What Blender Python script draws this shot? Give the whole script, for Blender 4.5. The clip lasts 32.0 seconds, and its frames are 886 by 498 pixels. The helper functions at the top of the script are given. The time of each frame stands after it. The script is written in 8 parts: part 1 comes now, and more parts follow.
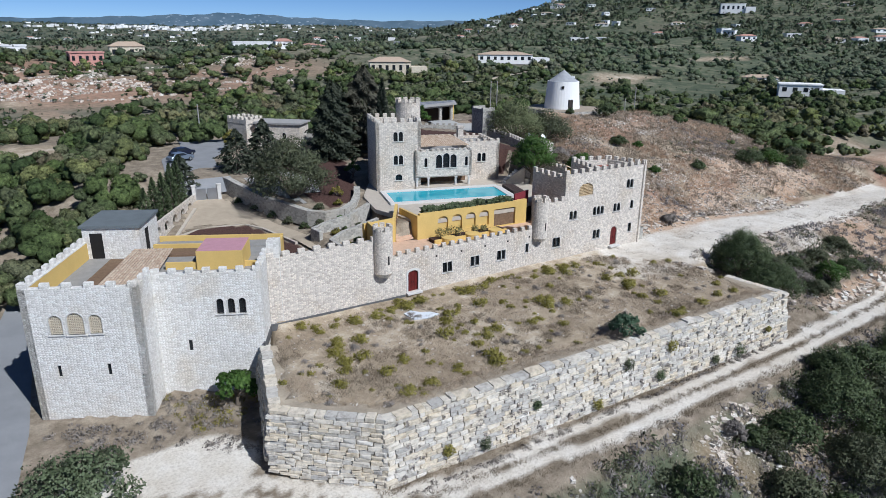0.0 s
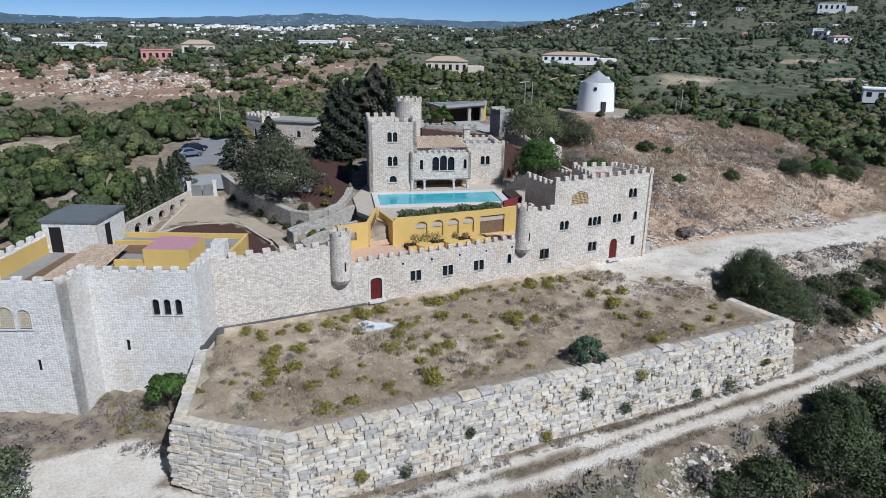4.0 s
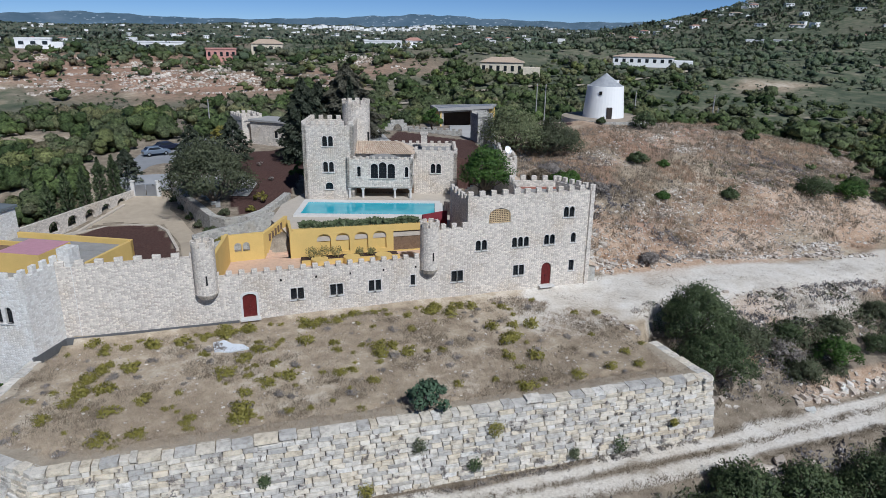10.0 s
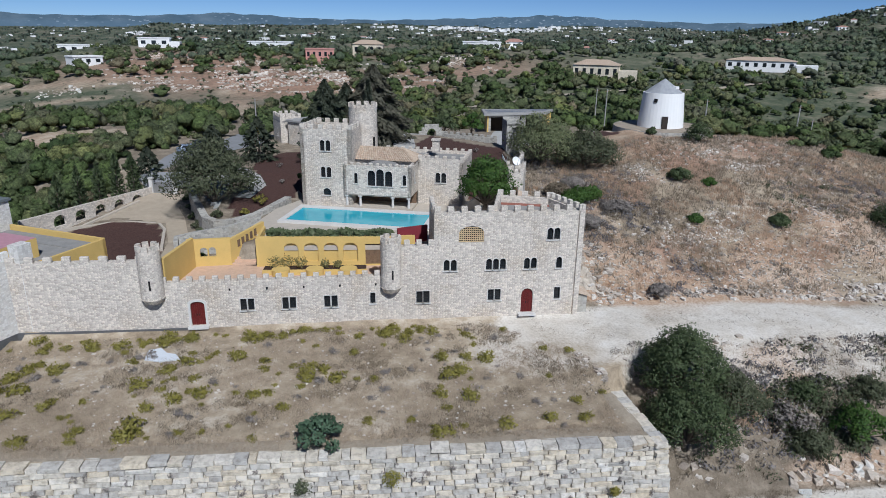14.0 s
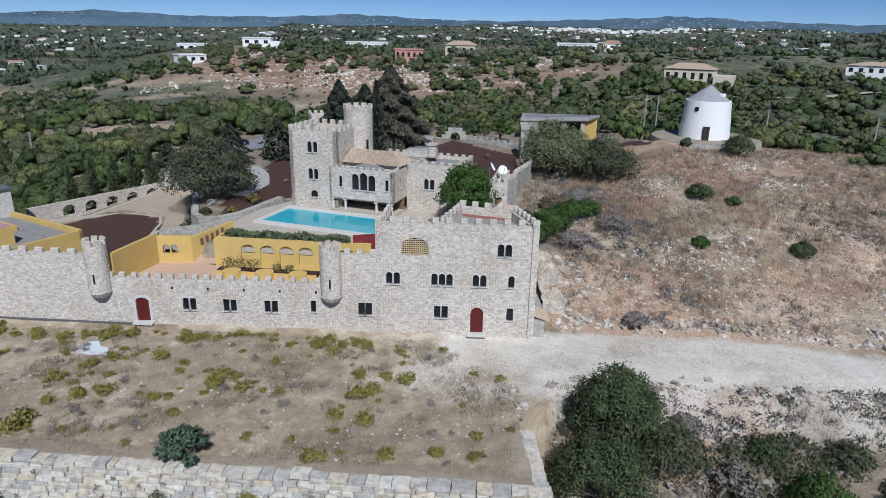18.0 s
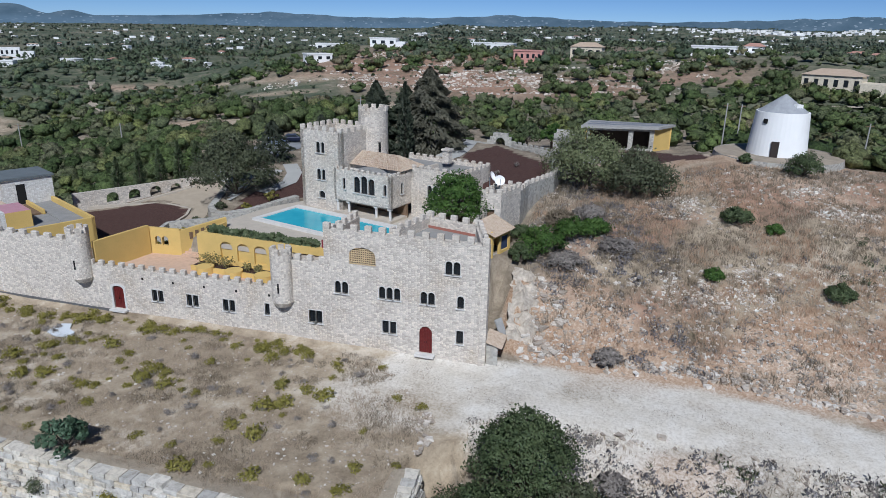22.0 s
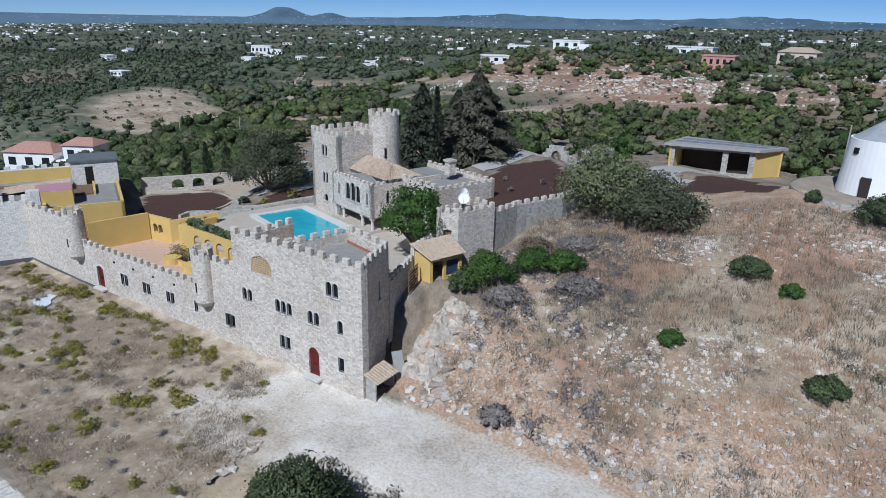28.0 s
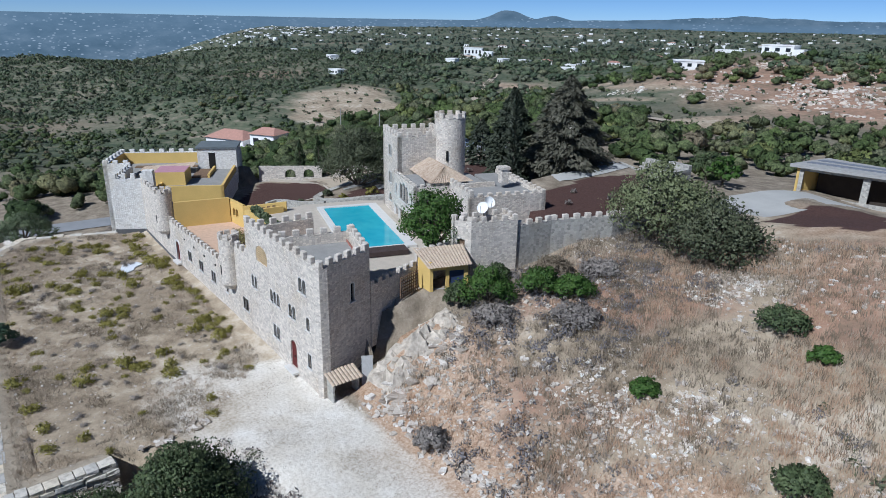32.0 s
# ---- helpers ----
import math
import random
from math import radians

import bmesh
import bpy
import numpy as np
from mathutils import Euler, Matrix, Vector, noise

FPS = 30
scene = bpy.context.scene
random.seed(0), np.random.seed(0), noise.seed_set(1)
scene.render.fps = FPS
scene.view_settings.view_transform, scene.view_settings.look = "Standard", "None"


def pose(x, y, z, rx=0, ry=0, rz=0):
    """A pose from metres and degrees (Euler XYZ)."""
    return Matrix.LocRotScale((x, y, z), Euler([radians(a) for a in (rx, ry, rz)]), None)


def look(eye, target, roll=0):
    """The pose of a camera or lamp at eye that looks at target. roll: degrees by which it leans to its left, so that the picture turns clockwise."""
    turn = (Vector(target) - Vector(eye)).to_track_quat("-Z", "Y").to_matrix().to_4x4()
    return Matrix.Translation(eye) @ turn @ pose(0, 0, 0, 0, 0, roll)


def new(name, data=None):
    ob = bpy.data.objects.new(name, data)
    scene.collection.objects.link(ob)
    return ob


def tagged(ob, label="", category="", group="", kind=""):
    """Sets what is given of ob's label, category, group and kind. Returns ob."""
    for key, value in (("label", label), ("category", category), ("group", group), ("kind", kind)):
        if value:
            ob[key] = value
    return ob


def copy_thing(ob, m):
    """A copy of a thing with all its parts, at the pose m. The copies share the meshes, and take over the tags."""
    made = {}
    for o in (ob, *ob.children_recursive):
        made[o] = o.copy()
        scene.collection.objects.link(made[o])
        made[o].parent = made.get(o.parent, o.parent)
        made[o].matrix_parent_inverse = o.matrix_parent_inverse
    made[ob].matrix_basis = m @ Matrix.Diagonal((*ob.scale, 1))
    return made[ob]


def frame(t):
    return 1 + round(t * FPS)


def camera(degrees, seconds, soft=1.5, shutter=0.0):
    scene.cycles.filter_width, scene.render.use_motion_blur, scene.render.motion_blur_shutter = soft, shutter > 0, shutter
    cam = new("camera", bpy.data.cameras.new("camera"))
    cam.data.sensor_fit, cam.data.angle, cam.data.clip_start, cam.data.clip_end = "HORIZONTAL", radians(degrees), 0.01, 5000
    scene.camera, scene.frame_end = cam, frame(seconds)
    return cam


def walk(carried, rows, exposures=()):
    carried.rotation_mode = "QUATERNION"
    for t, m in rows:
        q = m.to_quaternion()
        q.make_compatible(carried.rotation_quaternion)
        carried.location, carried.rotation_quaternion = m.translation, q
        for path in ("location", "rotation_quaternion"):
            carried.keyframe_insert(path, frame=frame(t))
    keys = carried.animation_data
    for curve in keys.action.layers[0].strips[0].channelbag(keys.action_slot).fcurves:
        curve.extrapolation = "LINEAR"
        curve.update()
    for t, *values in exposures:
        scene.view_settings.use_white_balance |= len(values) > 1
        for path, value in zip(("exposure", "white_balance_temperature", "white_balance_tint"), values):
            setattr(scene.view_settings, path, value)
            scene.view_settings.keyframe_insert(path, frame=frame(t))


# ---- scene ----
cam = camera(67.5, 32.0, soft=0.75)
METRES, EYE, TILT, LEAN, TURN = 130.0, 28.0, 0.0, 0.0, -34.2
ROWS = [
    (0.0, 0.0, 0.0, 0.0, 0.2, -18.32, -0.59),
    (0.5, 0.0106, 0.0036, -0.0002, 1.75, -18.32, -0.62),
    (1.0, 0.0211, 0.0073, -0.0007, 3.09, -18.32, -0.66),
    (1.5, 0.0321, 0.0111, -0.0012, 4.1, -18.31, -0.7),
    (2.0, 0.0428, 0.0155, -0.0019, 4.87, -18.33, -0.71),
    (2.5, 0.0539, 0.0205, -0.0024, 5.45, -18.34, -0.72),
    (3.0, 0.0652, 0.026, -0.0028, 6.01, -18.35, -0.72),
    (3.5, 0.0771, 0.032, -0.003, 6.6, -18.36, -0.72),
    (5.5, 0.1261, 0.0589, -0.0028, 8.7, -18.35, -0.75),
    (6.0, 0.1382, 0.0657, -0.0031, 8.99, -18.33, -0.73),
    (6.5, 0.1504, 0.0728, -0.0035, 9.38, -18.33, -0.73),
    (7.0, 0.1631, 0.0801, -0.0037, 9.86, -18.35, -0.73),
    (7.5, 0.1757, 0.0871, -0.0038, 10.39, -18.35, -0.73),
    (8.0, 0.1884, 0.0942, -0.004, 11.04, -18.35, -0.75),
    (8.5, 0.2014, 0.1012, -0.004, 11.73, -18.35, -0.75),
    (9.0, 0.2142, 0.1088, -0.0041, 12.54, -18.37, -0.76),
    (9.5, 0.2264, 0.1173, -0.0041, 13.77, -18.38, -0.78),
    (10.0, 0.2382, 0.1264, -0.0043, 15.86, -18.4, -0.82),
    (10.5, 0.25, 0.1356, -0.0042, 18.02, -18.45, -0.85),
    (11.0, 0.2619, 0.1454, -0.0042, 19.8, -18.46, -0.84),
    (11.5, 0.2732, 0.1553, -0.0043, 21.28, -18.47, -0.85),
    (12.0, 0.2845, 0.166, -0.0042, 22.55, -18.48, -0.85),
    (12.5, 0.2959, 0.1766, -0.0039, 23.57, -18.48, -0.86),
    (13.0, 0.3077, 0.1875, -0.0035, 24.58, -18.48, -0.86),
    (13.5, 0.3194, 0.1986, -0.0033, 25.54, -18.47, -0.88),
    (14.0, 0.331, 0.2101, -0.0032, 26.38, -18.47, -0.88),
    (14.5, 0.3425, 0.222, -0.0032, 27.12, -18.46, -0.89),
    (16.5, 0.3853, 0.2658, -0.0035, 31.87, -18.49, -0.98),
    (17.0, 0.3968, 0.2763, -0.003, 33.32, -18.53, -1.0),
    (17.5, 0.4085, 0.2867, -0.0025, 34.8, -18.53, -1.01),
    (18.0, 0.4199, 0.2981, -0.0019, 36.52, -18.55, -1.02),
    (18.5, 0.4309, 0.3105, -0.0015, 38.06, -18.55, -1.04),
    (19.0, 0.442, 0.3236, -0.0009, 39.58, -18.56, -1.02),
    (19.5, 0.4525, 0.3372, -0.0008, 41.01, -18.58, -1.01),
    (20.0, 0.4625, 0.3512, -0.0008, 42.36, -18.59, -1.03),
    (20.5, 0.4714, 0.3655, -0.0009, 44.01, -18.61, -1.04),
    (21.0, 0.4797, 0.3802, -0.0009, 45.75, -18.64, -1.06),
    (21.5, 0.4873, 0.3951, -0.0008, 47.57, -18.66, -1.07),
    (22.0, 0.4947, 0.4101, -0.0007, 49.37, -18.69, -1.08),
    (22.5, 0.5018, 0.4251, -0.0004, 50.88, -18.72, -1.07),
    (23.0, 0.5079, 0.4398, -0.0004, 52.51, -18.75, -1.07),
    (23.5, 0.5137, 0.4551, -0.0002, 54.09, -18.77, -1.08),
    (24.0, 0.5197, 0.4707, 0.0001, 55.34, -18.78, -1.1),
    (24.5, 0.5254, 0.4863, 0.0004, 56.38, -18.79, -1.1),
    (25.0, 0.5308, 0.5022, 0.0007, 57.42, -18.81, -1.13),
    (25.5, 0.536, 0.5185, 0.0011, 58.64, -18.82, -1.14),
    (27.5, 0.556, 0.5866, 0.0026, 66.39, -18.9, -1.14),
    (28.0, 0.56, 0.6042, 0.0029, 68.51, -18.92, -1.16),
    (28.5, 0.5635, 0.6217, 0.003, 70.61, -18.93, -1.16),
    (29.0, 0.5664, 0.6391, 0.0029, 72.95, -18.93, -1.18),
    (29.5, 0.5689, 0.6569, 0.0029, 75.24, -18.95, -1.17),
    (30.0, 0.5711, 0.6744, 0.0031, 77.45, -18.96, -1.14),
    (30.5, 0.5727, 0.6919, 0.0034, 79.7, -18.98, -1.14),
    (31.0, 0.5733, 0.709, 0.0037, 82.01, -19.0, -1.12),
    (31.5, 0.5729, 0.7256, 0.0037, 84.42, -19.01, -1.11),
    (32.0, 0.5713, 0.7418, 0.0035, 86.85, -19.03, -1.1),
]
walk(cam, [(t, pose(0, 0, EYE, TILT, LEAN, TURN) @ pose(METRES * x, METRES * y, METRES * z, 90 + pitch, roll, yaw)) for t, x, y, z, yaw, pitch, roll in ROWS], exposures=[(0.0, 0.14, 5620, 10), (8.0, -0.06, 5620, 10), (24.0, -0.1, 5500, 10), (28.0, -0.06, 5400, 10), (32.0, 0.1, 5400, 9)])

# ---- world and sun ----
SUN_EL, SUN_AZ = 46.0, -12.0
world = bpy.data.worlds.new("sky")
scene.world = world
world.use_nodes = True
wn = world.node_tree
sky = wn.nodes.new("ShaderNodeTexSky")
sky.sky_type = "NISHITA"
sky.sun_disc = False
sky.sun_elevation = radians(SUN_EL)
sky.sun_rotation = radians(180 + SUN_AZ)
sky.air_density, sky.dust_density, sky.ozone_density, sky.altitude = 0.6, 0.0, 6.0, 3000.0
wn.nodes["Background"].inputs["Strength"].default_value = 0.066
wn.links.new(sky.outputs[0], wn.nodes["Background"].inputs["Color"])
sun = new("sun", bpy.data.lights.new("sun", "SUN"))
sun.data.energy, sun.data.angle, sun.data.color = 4.3, radians(0.6), (1.0, 0.96, 0.9)
sun_from = Vector((math.sin(radians(-SUN_AZ)) * math.cos(radians(SUN_EL)), -math.cos(radians(SUN_AZ)) * math.cos(radians(SUN_EL)), math.sin(radians(SUN_EL))))
sun.matrix_world = look(sun_from * 200 + Vector((50, 60, 0)), (50, 60, 0))

# ---- material kit ----


class Mat:
    """A node material with short ways to add nodes."""

    def __init__(self, name, rough=0.85, metal=0.0, spec=0.3):
        self.m = bpy.data.materials.new(name)
        self.m.use_nodes = True
        self.t = self.m.node_tree
        self.b = self.t.nodes["Principled BSDF"]
        self.b.inputs["Roughness"].default_value = rough
        self.b.inputs["Metallic"].default_value = metal
        self.b.inputs["Specular IOR Level"].default_value = spec

    def n(self, kind, **settings):
        node = self.t.nodes.new("ShaderNode" + kind)
        for key, value in settings.items():
            if key in node.inputs:
                node.inputs[key].default_value = value
        return node

    def link(self, a, b):
        self.t.links.new(a, b)

    def coord(self, kind="Object"):
        if kind == "Position":
            return self.t.nodes.new("ShaderNodeNewGeometry").outputs["Position"]
        return self.t.nodes.new("ShaderNodeTexCoord").outputs[kind]

    def noise(self, vec, scale, detail=4.0, rough=0.55):
        node = self.n("TexNoise", Scale=scale, Detail=detail, Roughness=rough)
        self.link(vec, node.inputs["Vector"])
        return node.outputs["Fac"]

    def ramp(self, fac, stops):
        node = self.t.nodes.new("ShaderNodeValToRGB")
        el = node.color_ramp.elements
        while len(el) < len(stops):
            el.new(0.5)
        for e, (p, c) in zip(el, stops):
            e.position, e.color = p, (*c, 1) if len(c) == 3 else c
        self.link(fac, node.inputs["Fac"])
        return node.outputs["Color"]

    def mix(self, fac, a, b, mode="MIX"):
        node = self.t.nodes.new("ShaderNodeMix")
        node.data_type, node.blend_type = "RGBA", mode
        for key, v in ((0, fac), (6, a), (7, b)):
            if isinstance(v, (int, float)):
                node.inputs[key].default_value = v
            elif isinstance(v, tuple):
                node.inputs[key].default_value = (*v, 1)
            else:
                self.link(v, node.inputs[key])
        return node.outputs[2]

    def math(self, op, a, b=0.0, clamp=False):
        node = self.t.nodes.new("ShaderNodeMath")
        node.operation, node.use_clamp = op, clamp
        for k, v in enumerate((a, b)):
            if isinstance(v, (int, float)):
                node.inputs[k].default_value = v
            else:
                self.link(v, node.inputs[k])
        return node.outputs[0]

    def bump(self, height, strength=0.4, dist=0.03):
        node = self.n("Bump", Strength=strength, Distance=dist)
        self.link(height, node.inputs["Height"])
        self.link(node.outputs[0], self.b.inputs["Normal"])

    def color(self, c):
        if isinstance(c, tuple):
            self.b.inputs["Base Color"].default_value = (*c, 1)
        else:
            self.link(c, self.b.inputs["Base Color"])

    def random(self):
        return self.t.nodes.new("ShaderNodeObjectInfo").outputs["Random"]

    def island(self):
        return self.t.nodes.new("ShaderNodeNewGeometry").outputs["Random Per Island"]


def plain(name, c, rough=0.7, metal=0.0, vary=0.25, scale=1.5, grain=12.0, spec=0.3):
    """Paint, plaster or metal with stains at two scales and a fine grain."""
    k = Mat(name, rough, metal, spec)
    v = k.coord("Position")
    a, b = k.noise(v, scale, 5), k.noise(v, grain, 3)
    lo, hi = tuple(x * (1 - vary) for x in c), tuple(min(1, x * (1 + vary * 0.5)) for x in c)
    base = k.ramp(a, [(0.3, lo), (0.62, c), (0.8, hi)])
    k.color(k.mix(0.3, base, k.ramp(b, [(0.35, lo), (0.65, hi)])))
    k.bump(b, 0.15, 0.01)
    return k.m


def masonry(name, light, dark, mortar, row=0.2, wide=0.31, rough=0.9):
    """Rubble stone in rough courses: uneven stones, recessed joints, stains; needs the wall's own uv in metres."""
    k = Mat(name, rough)
    uv = k.coord("UV")
    warp = k.n("TexNoise", Scale=1.3, Detail=3.0)
    k.link(uv, warp.inputs["Vector"])
    shift = k.t.nodes.new("ShaderNodeVectorMath")
    shift.operation = "MULTIPLY_ADD"
    k.link(warp.outputs["Color"], shift.inputs[0])
    shift.inputs[1].default_value = (0.12, 0.08, 0)
    k.link(uv, shift.inputs[2])
    cell = k.t.nodes.new("ShaderNodeVectorMath")
    cell.operation = "MULTIPLY"
    cell.inputs[1].default_value = (1 / wide, 1 / row, 1)
    k.link(shift.outputs[0], cell.inputs[0])
    edge, tone = k.t.nodes.new("ShaderNodeTexVoronoi"), k.t.nodes.new("ShaderNodeTexVoronoi")
    edge.feature = "DISTANCE_TO_EDGE"
    for v in (edge, tone):
        v.voronoi_dimensions = "2D"
        v.inputs["Scale"].default_value, v.inputs["Randomness"].default_value = 1.0, 0.6
        k.link(cell.outputs[0], v.inputs["Vector"])
    pick = k.t.nodes.new("ShaderNodeSeparateColor")
    k.link(tone.outputs["Color"], pick.inputs[0])
    stone = k.ramp(pick.outputs[0], [(0.0, dark), (0.3, tuple(0.45 * a + 0.55 * b for a, b in zip(dark, light))), (0.7, light), (1.0, (min(0.8, light[0] * 1.2), min(0.8, light[1] * 1.19), min(0.8, light[2] * 1.16)))])
    big = k.noise(k.coord("Position"), 0.3, 5)
    fine = k.noise(k.coord("Position"), 8.0, 4, 0.7)
    stone = k.mix(0.3, stone, k.ramp(fine, [(0.3, dark), (0.62, light)]))
    joint = k.ramp(edge.outputs["Distance"], [(0.02, (1, 1, 1)), (0.1, (0, 0, 0))])
    patch = k.ramp(big, [(0.42, (0.25, 0.25, 0.25)), (0.6, (0.95, 0.95, 0.95))])
    wall = k.mix(k.mix(1.0, joint, patch, "MULTIPLY"), stone, mortar)
    rust = k.ramp(big, [(0.52, (1, 1, 1)), (0.7, (0.93, 0.89, 0.83))])
    wall = k.mix(1.0, wall, rust, "MULTIPLY")
    k.color(wall)
    h = k.math("ADD", k.math("MULTIPLY", edge.outputs["Distance"], 2.5, True), k.math("MULTIPLY", fine, 0.5))
    k.bump(h, 0.55, 0.04)
    return k.m


STONE = masonry("limestone_masonry", (0.66, 0.6, 0.52), (0.4, 0.355, 0.3), (0.4, 0.355, 0.305), 0.165, 0.27)
STONE_WEST = masonry("pale_pointed_masonry", (0.74, 0.71, 0.655), (0.52, 0.495, 0.45), (0.56, 0.53, 0.485), 0.165, 0.27)
STONE_ROUGH = masonry("rough_garden_stone", (0.45, 0.43, 0.38), (0.24, 0.23, 0.21), (0.4, 0.38, 0.34), 0.24, 0.34)
WHITE = plain("white_limewash", (0.84, 0.83, 0.8), 0.9, vary=0.06, scale=0.6)
YELLOW = plain("yellow_ochre_render", (0.64, 0.45, 0.15), 0.9, vary=0.14, scale=0.5)
PINK = plain("faded_pink_floor", (0.48, 0.26, 0.30), 0.9, vary=0.15)
TRIM = plain("pale_cut_stone", (0.62, 0.60, 0.56), 0.85, vary=0.12)
DOOR = plain("oxblood_door_paint", (0.13, 0.018, 0.016), 0.5, vary=0.3, scale=4)
TERRACOTTA = plain("terracotta_paving", (0.6, 0.42, 0.3), 0.85, vary=0.2, scale=2)
DECK = plain("grey_flat_roof", (0.3, 0.29, 0.27), 0.9, vary=0.2)
SLATE = plain("dark_roof_felt", (0.15, 0.17, 0.175), 0.75, vary=0.25, scale=0.7)
PAVING = plain("pale_paving", (0.5, 0.44, 0.36), 0.85, vary=0.15)
CONCRETE = plain("weathered_concrete", (0.36, 0.35, 0.33), 0.9, vary=0.2)
BARK = plain("grey_bark", (0.13, 0.105, 0.08), 0.95, vary=0.4, scale=3)
IRON = plain("dark_iron", (0.03, 0.03, 0.032), 0.5, 0.8)
WOOD = plain("weathered_wood", (0.2, 0.13, 0.08), 0.85, vary=0.35, scale=3)
GRILLE = plain("cream_stone_grille", (0.66, 0.57, 0.43), 0.85, vary=0.12)
BRICKRED = plain("brick_red_render", (0.36, 0.15, 0.11), 0.85, vary=0.25)
REDWALL = plain("dark_red_render", (0.2, 0.03, 0.04), 0.85, vary=0.15)
METAL = plain("galvanised_metal", (0.5, 0.52, 0.54), 0.4, 0.9, vary=0.15)
BLACK = plain("dark_interior", (0.015, 0.014, 0.013), 0.8, vary=0.2)

glass = Mat("dark_window_glass", 0.08, 0.0, 0.5)
glass.color((0.02, 0.024, 0.028))
GLASS = glass.m

water = Mat("pool_water", 0.06, 0.0, 0.4)
wv = water.coord("Position")
water.color(water.ramp(water.noise(wv, 0.4, 3), [(0.35, (0.045, 0.36, 0.45)), (0.7, (0.075, 0.44, 0.51))]))
water.bump(water.noise(wv, 2.2, 3), 0.15, 0.05)
WATER = water.m


def roof_tiles(name):
    k = Mat(name, 0.85)
    v = k.coord("Position")
    base = k.ramp(k.noise(v, 3.2, 5, 0.7), [(0.3, (0.28, 0.20, 0.14)), (0.5, (0.46, 0.36, 0.26)), (0.72, (0.58, 0.49, 0.39))])
    k.color(k.mix(0.4, base, k.ramp(k.island(), [(0.0, (0.34, 0.23, 0.16)), (1.0, (0.6, 0.5, 0.39))])))
    k.bump(k.noise(v, 14, 3), 0.3, 0.02)
    return k.m


TILES = roof_tiles("clay_roof_tiles")


def blockstone(name):
    k = Mat(name, 0.92)
    v = k.coord("Position")
    rnd = k.math("FRACT", k.math("ADD", k.random(), k.island()))
    tone = k.ramp(rnd, [(0.0, (0.44, 0.42, 0.385)), (0.25, (0.55, 0.52, 0.465)), (0.5, (0.65, 0.6, 0.51)), (0.78, (0.63, 0.55, 0.42)), (1.0, (0.7, 0.67, 0.61))])
    spots = k.ramp(k.noise(v, 2.2, 6, 0.7), [(0.32, (0.6, 0.575, 0.54)), (0.55, (1, 1, 1)), (0.8, (1.1, 1.05, 0.96))])
    k.color(k.mix(1.0, tone, spots, "MULTIPLY"))
    k.bump(k.noise(v, 5.0, 6, 0.7), 0.8, 0.06)
    return k.m


BLOCK = blockstone("quarry_block_stone")


def crown_normal(k, thin, share=0.7):
    """Shades leaf cards as one rounded mass: the way out of the crown, mixed with each card's own normal."""
    at = k.t.nodes.new("ShaderNodeAttribute")
    at.attribute_name = "crown_out"
    turn = k.t.nodes.new("ShaderNodeVectorTransform")
    turn.vector_type, turn.convert_from, turn.convert_to = "NORMAL", "OBJECT", "WORLD"
    k.link(at.outputs["Vector"], turn.inputs[0])
    geo = k.t.nodes.new("ShaderNodeNewGeometry")
    own, mass, total, unit = (k.t.nodes.new("ShaderNodeVectorMath") for _ in range(4))
    own.operation = mass.operation = "SCALE"
    unit.operation = "NORMALIZE"
    own.inputs["Scale"].default_value, mass.inputs["Scale"].default_value = 1 - share, share
    k.link(geo.outputs["Normal"], own.inputs[0])
    k.link(turn.outputs[0], mass.inputs[0])
    k.link(own.outputs[0], total.inputs[0])
    k.link(mass.outputs[0], total.inputs[1])
    k.link(total.outputs[0], unit.inputs[0])
    k.link(unit.outputs[0], k.b.inputs["Normal"])
    k.link(unit.outputs[0], thin.inputs["Normal"])


def leaves(name, dark, mid, light, patch=0.35, glow=0.24, share=0.6):
    """Leaf paint that varies card by card and in patches, and lets some light through."""
    k = Mat(name, 0.6, 0.0, 0.25)
    v = k.coord("Position")
    a = k.ramp(k.island(), [(0.0, dark), (0.5, mid), (1.0, light)])
    b = k.ramp(k.noise(v, patch, 3), [(0.3, dark), (0.55, mid), (0.75, light)])
    c = k.mix(0.45, a, b)
    k.color(c)
    thin, blend = k.t.nodes.new("ShaderNodeBsdfTranslucent"), k.t.nodes.new("ShaderNodeMixShader")
    k.link(c, thin.inputs["Color"])
    crown_normal(k, thin, share)
    blend.inputs[0].default_value = glow
    k.link(k.b.outputs[0], blend.inputs[1])
    k.link(thin.outputs[0], blend.inputs[2])
    k.link(blend.outputs[0], k.t.nodes["Material Output"].inputs["Surface"])
    return k.m


OAK = leaves("holm_oak_leaves", (0.05, 0.06, 0.03), (0.108, 0.122, 0.064), (0.185, 0.195, 0.112), 0.8)
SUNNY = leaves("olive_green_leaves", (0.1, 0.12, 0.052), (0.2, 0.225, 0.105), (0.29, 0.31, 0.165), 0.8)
CAROB = leaves("carob_leaves", (0.036, 0.055, 0.022), (0.088, 0.12, 0.05), (0.172, 0.205, 0.092), 0.8)
CITRUS = leaves("bright_leaves", (0.03, 0.07, 0.012), (0.07, 0.14, 0.025), (0.14, 0.21, 0.05))
CONIFER = leaves("conifer_needles", (0.026, 0.036, 0.021), (0.056, 0.068, 0.042), (0.105, 0.115, 0.072), 0.6)
CEDAR = leaves("brownish_cedar_needles", (0.055, 0.056, 0.036), (0.115, 0.11, 0.075), (0.18, 0.165, 0.118), 0.6)
SCRUB = leaves("yellow_green_scrub", (0.14, 0.13, 0.022), (0.27, 0.24, 0.05), (0.4, 0.35, 0.11), 1.2)
